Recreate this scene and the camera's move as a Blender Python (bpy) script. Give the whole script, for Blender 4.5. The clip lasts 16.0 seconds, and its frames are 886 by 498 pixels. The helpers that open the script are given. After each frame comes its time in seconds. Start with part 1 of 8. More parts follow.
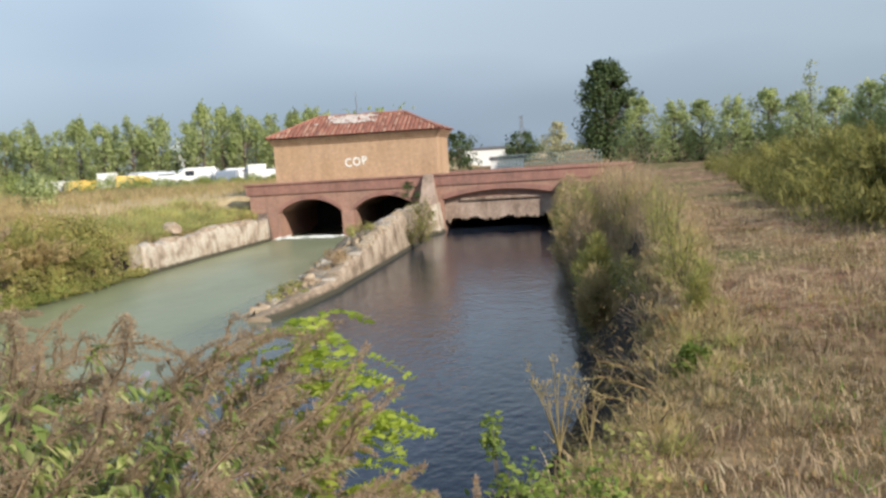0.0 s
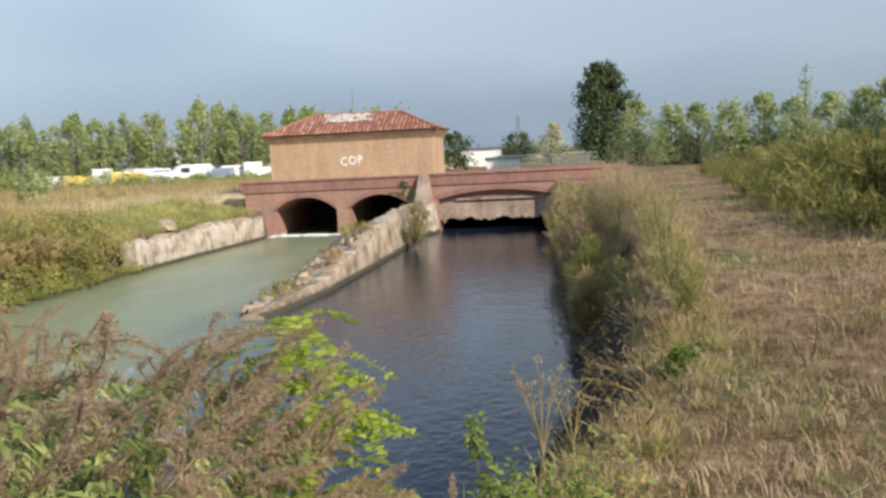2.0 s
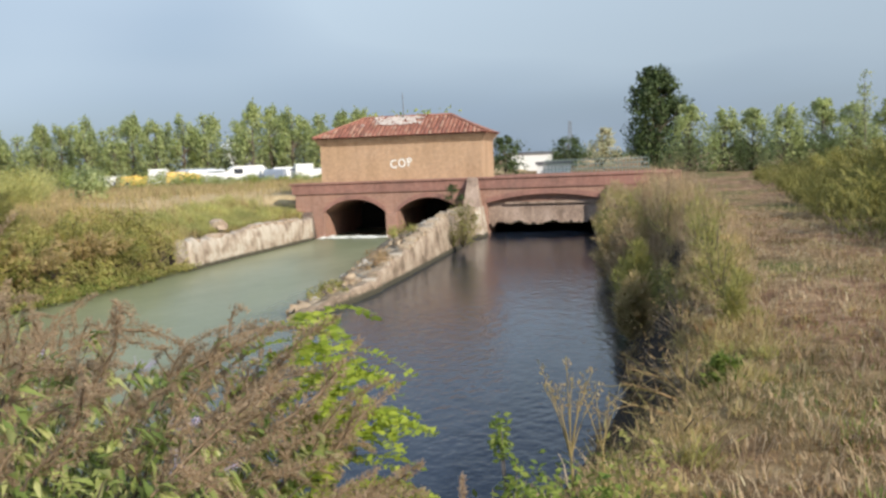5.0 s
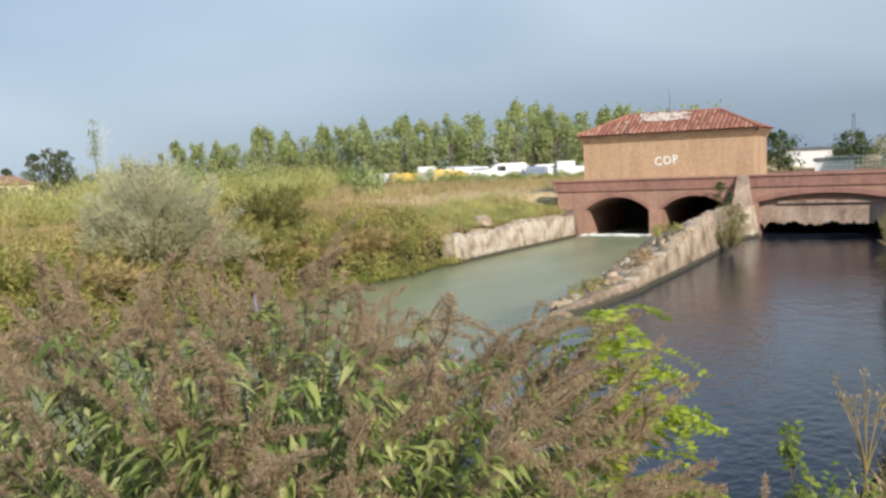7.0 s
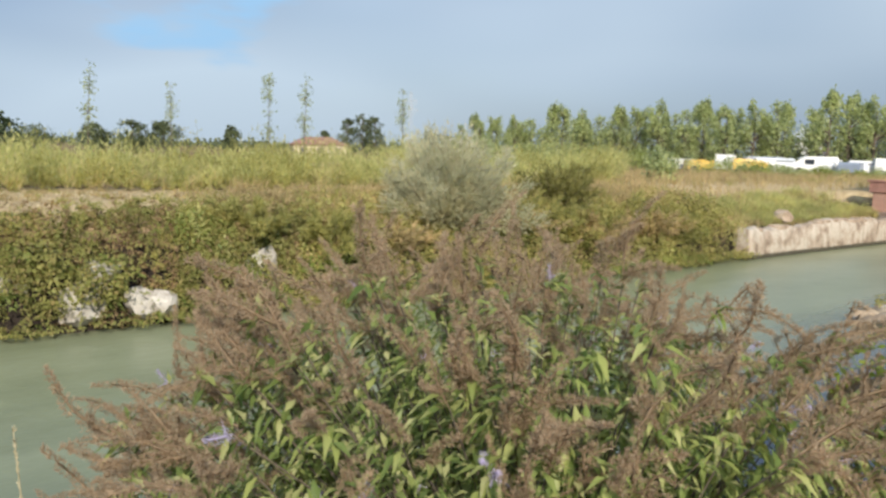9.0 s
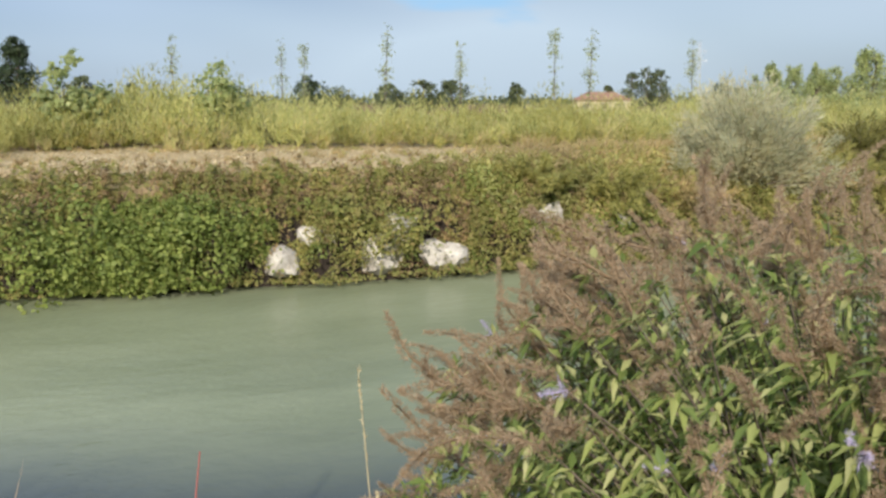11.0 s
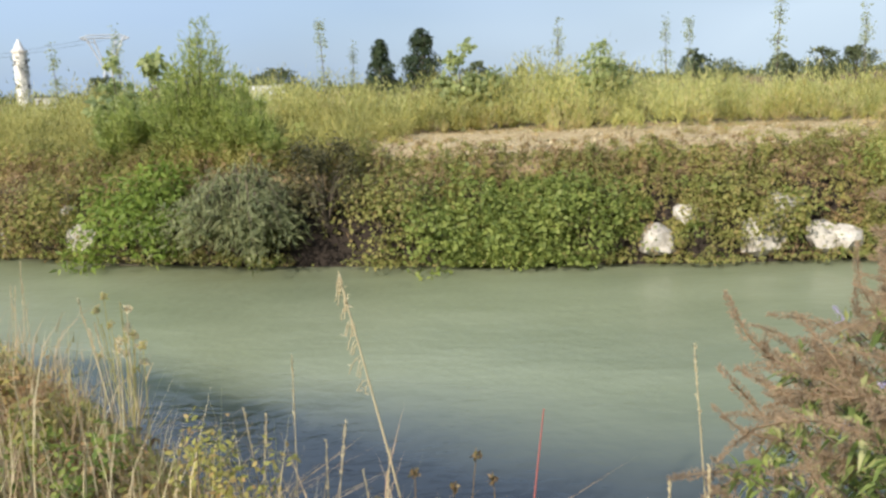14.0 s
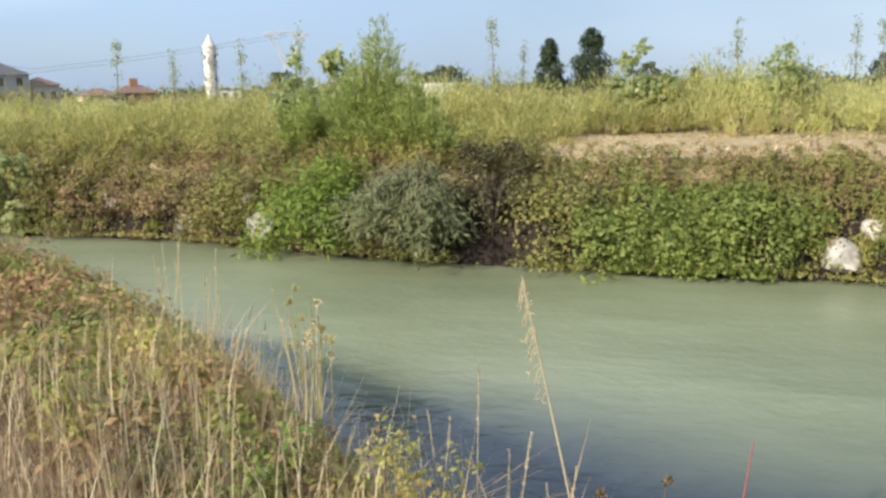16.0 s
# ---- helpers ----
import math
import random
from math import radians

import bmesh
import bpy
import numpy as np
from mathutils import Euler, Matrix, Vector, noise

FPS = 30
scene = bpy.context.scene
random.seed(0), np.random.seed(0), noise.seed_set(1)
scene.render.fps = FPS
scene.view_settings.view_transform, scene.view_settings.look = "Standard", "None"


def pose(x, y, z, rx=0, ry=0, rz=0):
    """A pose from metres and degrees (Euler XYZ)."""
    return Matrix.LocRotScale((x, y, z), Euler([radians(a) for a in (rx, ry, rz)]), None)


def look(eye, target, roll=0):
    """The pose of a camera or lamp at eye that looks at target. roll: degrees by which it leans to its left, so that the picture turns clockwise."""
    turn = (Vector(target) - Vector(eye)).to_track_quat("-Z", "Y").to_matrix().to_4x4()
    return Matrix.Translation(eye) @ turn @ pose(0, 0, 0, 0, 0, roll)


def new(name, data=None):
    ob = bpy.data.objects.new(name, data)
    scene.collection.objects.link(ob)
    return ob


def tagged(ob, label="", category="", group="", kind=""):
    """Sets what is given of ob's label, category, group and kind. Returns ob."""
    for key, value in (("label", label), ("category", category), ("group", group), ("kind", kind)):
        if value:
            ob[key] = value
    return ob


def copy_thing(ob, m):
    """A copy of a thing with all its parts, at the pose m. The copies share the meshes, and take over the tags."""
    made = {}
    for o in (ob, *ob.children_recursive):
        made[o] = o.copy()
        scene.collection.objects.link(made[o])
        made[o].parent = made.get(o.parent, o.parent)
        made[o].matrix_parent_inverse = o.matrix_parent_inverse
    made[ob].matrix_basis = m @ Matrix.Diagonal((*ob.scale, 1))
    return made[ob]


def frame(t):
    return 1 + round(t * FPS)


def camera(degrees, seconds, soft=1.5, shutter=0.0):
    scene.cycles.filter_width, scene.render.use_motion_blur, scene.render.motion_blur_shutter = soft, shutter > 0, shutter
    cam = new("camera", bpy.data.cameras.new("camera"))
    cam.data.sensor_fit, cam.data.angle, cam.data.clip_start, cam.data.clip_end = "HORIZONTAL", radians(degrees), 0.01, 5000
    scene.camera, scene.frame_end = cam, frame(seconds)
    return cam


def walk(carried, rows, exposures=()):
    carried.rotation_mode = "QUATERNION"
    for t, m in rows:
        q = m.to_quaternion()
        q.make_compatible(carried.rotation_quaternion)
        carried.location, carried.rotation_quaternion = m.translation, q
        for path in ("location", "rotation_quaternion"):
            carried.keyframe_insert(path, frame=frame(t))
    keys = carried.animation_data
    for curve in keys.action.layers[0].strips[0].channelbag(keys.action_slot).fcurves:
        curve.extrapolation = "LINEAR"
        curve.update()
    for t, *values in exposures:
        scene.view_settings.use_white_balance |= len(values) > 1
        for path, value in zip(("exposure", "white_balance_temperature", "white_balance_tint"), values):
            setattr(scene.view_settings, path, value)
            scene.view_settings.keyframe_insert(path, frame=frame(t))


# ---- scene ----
# camera: hand-held on the bank, turning to the left
cam = camera(52.21, 16.0, soft=2.8)


def view(x, y, z, yaw, pitch, roll):
    return pose(x, y, z, 90 + pitch, 0, yaw) @ pose(0, 0, 0, 0, 0, roll)


ROWS = [  # seconds, x, y, z, yaw, pitch, roll
    (0.0, -0.027, 0.115, 1.609, 11.68, -5.87, -3.52),
    (0.5, -0.013, 0.127, 1.606, 10.29, -5.90, -3.77),
    (1.0, 0.000, 0.095, 1.614, 8.93, -5.85, -4.04),
    (1.5, 0.006, 0.065, 1.625, 8.98, -5.81, -4.00),
    (2.0, 0.011, 0.106, 1.613, 11.39, -5.89, -2.81),
    (2.5, 0.017, 0.149, 1.608, 12.72, -5.83, -2.37),
    (3.0, 0.021, 0.149, 1.608, 14.57, -5.51, -1.23),
    (5.3, 0.084, 0.146, 1.583, 14.72, -5.52, -2.47),
    (5.5, 0.038, 0.208, 1.581, 16.85, -5.54, -2.83),
    (6.0, 0.043, 0.133, 1.600, 23.97, -5.34, -1.20),
    (6.5, 0.036, 0.050, 1.609, 28.34, -5.25, -3.15),
    (7.0, 0.033, -0.042, 1.618, 30.85, -5.05, -2.38),
    (7.5, 0.022, 0.000, 1.618, 34.49, -5.01, -1.47),
    (8.0, 0.005, 0.137, 1.595, 29.91, -5.01, -0.16),
    (8.5, 0.089, -0.016, 1.612, 41.91, -5.46, -0.59),
    (9.0, -0.011, -0.054, 1.595, 48.75, -6.20, 1.48),
    (9.5, -0.054, -0.201, 1.598, 52.06, -6.57, 0.25),
    (10.0, -0.154, -0.200, 1.586, 58.21, -7.29, 1.78),
    (10.2, -0.176, -0.195, 1.582, 59.88, -7.56, 1.58),
    (12.3, -0.102, 0.024, 1.560, 79.57, -11.23, -2.37),
    (12.5, -0.134, 0.032, 1.553, 81.63, -11.14, -2.79),
    (13.0, -0.080, 0.015, 1.574, 83.74, -11.13, -2.24),
    (13.5, -0.062, -0.022, 1.581, 87.50, -10.54, -1.90),
    (14.0, 0.018, -0.057, 1.601, 90.55, -10.25, -2.26),
    (14.5, 0.075, -0.102, 1.607, 93.57, -10.23, -1.83),
    (15.0, 0.156, -0.120, 1.630, 96.73, -10.30, -1.50),
    (15.5, -0.006, -0.197, 1.614, 99.74, -10.28, -1.26),
    (16.0, -0.043, -0.188, 1.624, 100.72, -10.02, -1.11),
]
walk(cam, [(r[0], view(*r[1:])) for r in ROWS], [(0.0, 0.43), (9.0, 0.39), (12.3, 0.53), (16.0, 0.68)])

# ---- world, sun, exposure ----
SUN_DIR = Vector((0.74, -0.52, 0.50)).normalized()
SUN_EL = math.asin(SUN_DIR.z)
SUN_ROT = math.atan2(SUN_DIR.x, SUN_DIR.y)
GAP = Vector((-math.sin(radians(65)) * math.cos(radians(13)), math.cos(radians(65)) * math.cos(radians(13)), math.sin(radians(13))))
world = bpy.data.worlds.new("sky")
scene.world = world
world.use_nodes = True
wn, wl = world.node_tree.nodes, world.node_tree.links
wn.clear()
w_out = wn.new("ShaderNodeOutputWorld")
w_bg = wn.new("ShaderNodeBackground")
w_sky = wn.new("ShaderNodeTexSky")
w_sky.sky_type, w_sky.sun_disc = "NISHITA", False
w_sky.sun_elevation, w_sky.sun_rotation = SUN_EL, SUN_ROT
w_sky.dust_density, w_sky.ozone_density = 1.5, 2.0
w_co = wn.new("ShaderNodeTexCoord")
w_map = wn.new("ShaderNodeMapping")
w_map.inputs["Scale"].default_value = (1.0, 1.0, 3.2)
w_noise = wn.new("ShaderNodeTexNoise")
w_noise.inputs["Scale"].default_value = 1.7
w_noise.inputs["Detail"].default_value = 5
w_noise.inputs["Roughness"].default_value = 0.48
w_ramp = wn.new("ShaderNodeValToRGB")
w_ramp.color_ramp.elements[0].position, w_ramp.color_ramp.elements[1].position = 0.30, 0.56
w_ramp.color_ramp.elements[0].color, w_ramp.color_ramp.elements[1].color = (0.66, 0.66, 0.66, 1), (0.97, 0.97, 0.97, 1)
w_noise2 = wn.new("ShaderNodeTexNoise")
w_noise2.inputs["Scale"].default_value = 0.9
w_noise2.inputs["Detail"].default_value = 3
w_ramp2 = wn.new("ShaderNodeValToRGB")
w_ramp2.color_ramp.elements[0].position, w_ramp2.color_ramp.elements[1].position = 0.40, 0.62
w_ramp2.color_ramp.elements[0].color, w_ramp2.color_ramp.elements[1].color = (2.8, 3.75, 5.2, 1), (5.1, 6.25, 7.4, 1)
w_mix = wn.new("ShaderNodeMix")
w_mix.data_type = "RGBA"
wl.new(w_co.outputs["Generated"], w_map.inputs["Vector"])
wl.new(w_map.outputs["Vector"], w_noise.inputs["Vector"])
wl.new(w_map.outputs["Vector"], w_noise2.inputs["Vector"])
wl.new(w_noise.outputs["Fac"], w_ramp.inputs["Fac"])
wl.new(w_noise2.outputs["Fac"], w_ramp2.inputs["Fac"])
# one ragged gap of blue high over the far field
w_dot = wn.new("ShaderNodeVectorMath")
w_dot.operation = "DOT_PRODUCT"
w_warp = wn.new("ShaderNodeVectorMath")
w_warp.operation = "MULTIPLY_ADD"
w_gapn = wn.new("ShaderNodeTexNoise")
w_gapn.inputs["Scale"].default_value, w_gapn.inputs["Detail"].default_value = 5.0, 4
wl.new(w_map.outputs["Vector"], w_gapn.inputs["Vector"])
wl.new(w_gapn.outputs["Color"], w_warp.inputs[0])
w_warp.inputs[1].default_value = (0.06, 0.06, 0.06)
wl.new(w_co.outputs["Generated"], w_warp.inputs[2])
wl.new(w_warp.outputs["Vector"], w_dot.inputs[0])
w_dot.inputs[1].default_value = GAP
w_gap = wn.new("ShaderNodeMapRange")
w_gap.interpolation_type = "SMOOTHSTEP"
w_gap.inputs["From Min"].default_value, w_gap.inputs["From Max"].default_value = 0.9845, 0.9935
w_gap.inputs["To Min"].default_value, w_gap.inputs["To Max"].default_value = 0.0, 0.75
wl.new(w_dot.outputs["Value"], w_gap.inputs["Value"])
wl.new(w_ramp.outputs["Color"], w_mix.inputs["Factor"])
w_blue = wn.new("ShaderNodeMix")
w_blue.data_type = "RGBA"
w_blue.inputs["B"].default_value = (2.9, 5.4, 8.1, 1)
wl.new(w_gap.outputs["Result"], w_blue.inputs["Factor"])
wl.new(w_mix.outputs["Result"], w_blue.inputs["A"])
wl.new(w_sky.outputs["Color"], w_mix.inputs["A"])
wl.new(w_ramp2.outputs["Color"], w_mix.inputs["B"])
# the overcast is brighter overhead and away from the dark cloud bank beyond the bridge
w_sep = wn.new("ShaderNodeSeparateXYZ")
wl.new(w_co.outputs["Generated"], w_sep.inputs["Vector"])
w_az = wn.new("ShaderNodeMapRange")
w_az.interpolation_type = "SMOOTHSTEP"
w_az.inputs["From Min"].default_value, w_az.inputs["From Max"].default_value = 0.3, -1.0
w_az.inputs["To Min"].default_value, w_az.inputs["To Max"].default_value = 0.86, 1.16
wl.new(w_sep.outputs["X"], w_az.inputs["Value"])
w_el = wn.new("ShaderNodeMapRange")
w_el.inputs["From Min"].default_value, w_el.inputs["From Max"].default_value = 0.0, 0.30
w_el.inputs["To Min"].default_value, w_el.inputs["To Max"].default_value = 0.86, 1.22
wl.new(w_sep.outputs["Z"], w_el.inputs["Value"])
w_mul = wn.new("ShaderNodeMath")
w_mul.operation = "MULTIPLY"
wl.new(w_az.outputs["Result"], w_mul.inputs[0])
wl.new(w_el.outputs["Result"], w_mul.inputs[1])
w_back = wn.new("ShaderNodeMapRange")
w_back.interpolation_type = "SMOOTHSTEP"
w_back.inputs["From Min"].default_value, w_back.inputs["From Max"].default_value = 0.5, -0.6
w_back.inputs["To Min"].default_value, w_back.inputs["To Max"].default_value = 0.90, 1.22
wl.new(w_sep.outputs["Y"], w_back.inputs["Value"])
w_mul2 = wn.new("ShaderNodeMath")
w_mul2.operation = "MULTIPLY"
wl.new(w_mul.outputs["Value"], w_mul2.inputs[0])
wl.new(w_back.outputs["Result"], w_mul2.inputs[1])
w_vm = wn.new("ShaderNodeVectorMath")
w_vm.operation = "SCALE"
wl.new(w_blue.outputs["Result"], w_vm.inputs[0])
wl.new(w_mul2.outputs["Value"], w_vm.inputs["Scale"])
wl.new(w_vm.outputs["Vector"], w_bg.inputs["Color"])
wl.new(w_bg.outputs["Background"], w_out.inputs["Surface"])
w_bg.inputs["Strength"].default_value = 0.085

sun = new("sun", bpy.data.lights.new("sun", "SUN"))
sun.data.energy, sun.data.angle, sun.data.color = 4.4, radians(1.0), (1.0, 0.92, 0.80)
sun.matrix_world = look(SUN_DIR * 50, (0, 0, 0))

# ---- materials ----
TAU = 2 * math.pi


def nodes_of(name):
    m = bpy.data.materials.new(name)
    m.use_nodes = True
    nt = m.node_tree
    return m, nt.nodes, nt.links, nt.nodes["Principled BSDF"]


def noise_node(n, l, scale, detail=4, rough=0.55, vec=None, stretch=None):
    tex = n.new("ShaderNodeTexNoise")
    tex.inputs["Scale"].default_value, tex.inputs["Detail"].default_value = scale, detail
    tex.inputs["Roughness"].default_value = rough
    if vec is None:
        vec = n.new("ShaderNodeTexCoord").outputs["Object"]
    if stretch:
        mp = n.new("ShaderNodeMapping")
        mp.inputs["Scale"].default_value = stretch
        l.new(vec, mp.inputs["Vector"])
        vec = mp.outputs["Vector"]
    l.new(vec, tex.inputs["Vector"])
    return tex


def ramp_node(n, l, fac, stops):
    r = n.new("ShaderNodeValToRGB")
    e = r.color_ramp.elements
    while len(e) < len(stops):
        e.new(0.5)
    for el, (p, c) in zip(e, stops):
        el.position, el.color = p, (*c, 1)
    l.new(fac, r.inputs["Fac"])
    return r


def mix_node(n, l, fac, a, b, mode="MIX"):
    m = n.new("ShaderNodeMix")
    m.data_type, m.blend_type = "RGBA", mode
    for sock, v in (("Factor", fac), ("A", a), ("B", b)):
        if isinstance(v, (int, float)):
            m.inputs[sock].default_value = v
        elif isinstance(v, tuple):
            m.inputs[sock].default_value = (*v, 1)
        else:
            l.new(v, m.inputs[sock])
    return m.outputs["Result"]


def bump(n, l, bsdf, height, strength=0.4, distance=0.02):
    b = n.new("ShaderNodeBump")
    b.inputs["Strength"].default_value, b.inputs["Distance"].default_value = strength, distance
    l.new(height, b.inputs["Height"])
    l.new(b.outputs["Normal"], bsdf.inputs["Normal"])


def plain(name, col, rough=0.6, metal=0.0, vary=0.25, scale=6.0, relief=0.15):
    m, n, l, b = nodes_of(name)
    t = noise_node(n, l, scale, 6)
    dark = tuple(c * (1 - vary) for c in col)
    lite = tuple(min(1, c * (1 + vary)) for c in col)
    r = ramp_node(n, l, t.outputs["Fac"], [(0.3, dark), (0.7, lite)])
    l.new(r.outputs["Color"], b.inputs["Base Color"])
    b.inputs["Roughness"].default_value, b.inputs["Metallic"].default_value = rough, metal
    if relief:
        bump(n, l, b, t.outputs["Fac"], relief)
    return m


def foliage(name, cols, glow=0.35, rough=0.55):
    """Leaves: colour varies from leaf to leaf and in patches; some light passes through."""
    m, n, l, b = nodes_of(name)
    geo = n.new("ShaderNodeNewGeometry")
    k = len(cols) - 1
    r = ramp_node(n, l, geo.outputs["Random Per Island"], [(i / max(k, 1), c) for i, c in enumerate(cols)])
    patch = noise_node(n, l, 0.9, 3)
    pr = ramp_node(n, l, patch.outputs["Fac"], [(0.3, (0.7, 0.72, 0.68)), (0.7, (1.25, 1.2, 1.1))])
    col = mix_node(n, l, 1.0, r.outputs["Color"], pr.outputs["Color"], "MULTIPLY")
    l.new(col, b.inputs["Base Color"])
    b.inputs["Roughness"].default_value = rough
    b.inputs["Specular IOR Level"].default_value = 0.25
    tr = n.new("ShaderNodeBsdfTranslucent")
    l.new(col, tr.inputs["Color"])
    mx = n.new("ShaderNodeMixShader")
    mx.inputs["Fac"].default_value = glow
    l.new(b.outputs["BSDF"], mx.inputs[1])
    l.new(tr.outputs["BSDF"], mx.inputs[2])
    l.new(mx.outputs["Shader"], n["Material Output"].inputs["Surface"])
    return m


def brick_material(name, c1, c2, mortar, stain, wash=0.0):
    m, n, l, b = nodes_of(name)
    co = n.new("ShaderNodeTexCoord").outputs["Object"]
    # bricks on the upright faces: x+y runs along the wall, z upward
    sep = n.new("ShaderNodeSeparateXYZ")
    l.new(co, sep.inputs["Vector"])
    add = n.new("ShaderNodeMath")
    l.new(sep.outputs["X"], add.inputs[0])
    l.new(sep.outputs["Y"], add.inputs[1])
    com = n.new("ShaderNodeCombineXYZ")
    l.new(add.outputs["Value"], com.inputs["X"])
    l.new(sep.outputs["Z"], com.inputs["Y"])
    bt = n.new("ShaderNodeTexBrick")
    l.new(com.outputs["Vector"], bt.inputs["Vector"])
    bt.inputs["Scale"].default_value = 1.0
    bt.inputs["Brick Width"].default_value, bt.inputs["Row Height"].default_value = 0.26, 0.067
    bt.inputs["Mortar Size"].default_value = 0.006
    bt.inputs["Color1"].default_value, bt.inputs["Color2"].default_value = (*c1, 1), (*c2, 1)
    bt.inputs["Mortar"].default_value = (*mortar, 1)
    big = noise_node(n, l, 0.8, 5, 0.6, co)
    fine = noise_node(n, l, 7.0, 5, 0.65, co)
    streak = noise_node(n, l, 1.6, 4, 0.6, co, (1.4, 1.4, 0.25))
    r1 = ramp_node(n, l, big.outputs["Fac"], [(0.35, (0, 0, 0)), (0.68, (1, 1, 1))])
    col = mix_node(n, l, r1.outputs["Color"], bt.outputs["Color"], stain)
    r2 = ramp_node(n, l, fine.outputs["Fac"], [(0.3, (0.78, 0.78, 0.78)), (0.7, (1.15, 1.15, 1.15))])
    col = mix_node(n, l, 1.0, col, r2.outputs["Color"], "MULTIPLY")
    r3 = ramp_node(n, l, streak.outputs["Fac"], [(0.45, (1, 1, 1)), (0.75, (0.62, 0.6, 0.58))])
    col = mix_node(n, l, 0.7, col, r3.outputs["Color"], "MULTIPLY")
    if wash:
        r4 = ramp_node(n, l, fine.outputs["Fac"], [(0.52, (0, 0, 0)), (0.62, (1, 1, 1))])
        col = mix_node(n, l, r4.outputs["Color"], col, mix_node(n, l, wash, col, (0.62, 0.58, 0.52)))
    l.new(col, b.inputs["Base Color"])
    b.inputs["Roughness"].default_value = 0.9
    bump(n, l, b, bt.outputs["Fac"], -0.35, 0.01)
    return m


def stone_material(name, light, mid, dark, scale=1.2, streak=0.22, wet=False, steps=(0.32, 0.47, 0.62)):
    m, n, l, b = nodes_of(name)
    co = n.new("ShaderNodeTexCoord").outputs["Object"]
    big = noise_node(n, l, scale, 6, 0.62, co)
    fine = noise_node(n, l, scale * 9, 6, 0.65, co)
    run = noise_node(n, l, scale * 2.2, 4, 0.6, co, (1, 1, 0.22))
    r = ramp_node(n, l, big.outputs["Fac"], list(zip(steps, (dark, mid, light))))
    f = ramp_node(n, l, fine.outputs["Fac"], [(0.3, (0.7, 0.7, 0.7)), (0.7, (1.2, 1.2, 1.2))])
    col = mix_node(n, l, 1.0, r.outputs["Color"], f.outputs["Color"], "MULTIPLY")
    s = ramp_node(n, l, run.outputs["Fac"], [(0.48, (1, 1, 1)), (0.7, (0.42, 0.38, 0.34))])
    col = mix_node(n, l, streak, col, s.outputs["Color"], "MULTIPLY")
    if wet:
        # a ragged line of dark algae just over the water
        sep = n.new("ShaderNodeSeparateXYZ")
        l.new(co, sep.inputs["Vector"])
        rag = n.new("ShaderNodeMath")
        rag.operation = "MULTIPLY_ADD"
        l.new(fine.outputs["Fac"], rag.inputs[0])
        rag.inputs[1].default_value = 0.22
        l.new(sep.outputs["Z"], rag.inputs[2])
        k = n.new("ShaderNodeMapRange")
        k.inputs["From Min"].default_value, k.inputs["From Max"].default_value = -1.60, -1.68
        l.new(rag.outputs["Value"], k.inputs["Value"])
        col = mix_node(n, l, k.outputs["Result"], col, (0.05, 0.045, 0.028))
    l.new(col, b.inputs["Base Color"])
    b.inputs["Roughness"].default_value = 0.92
    bump(n, l, b, fine.outputs["Fac"], 0.6, 0.03)
    return m


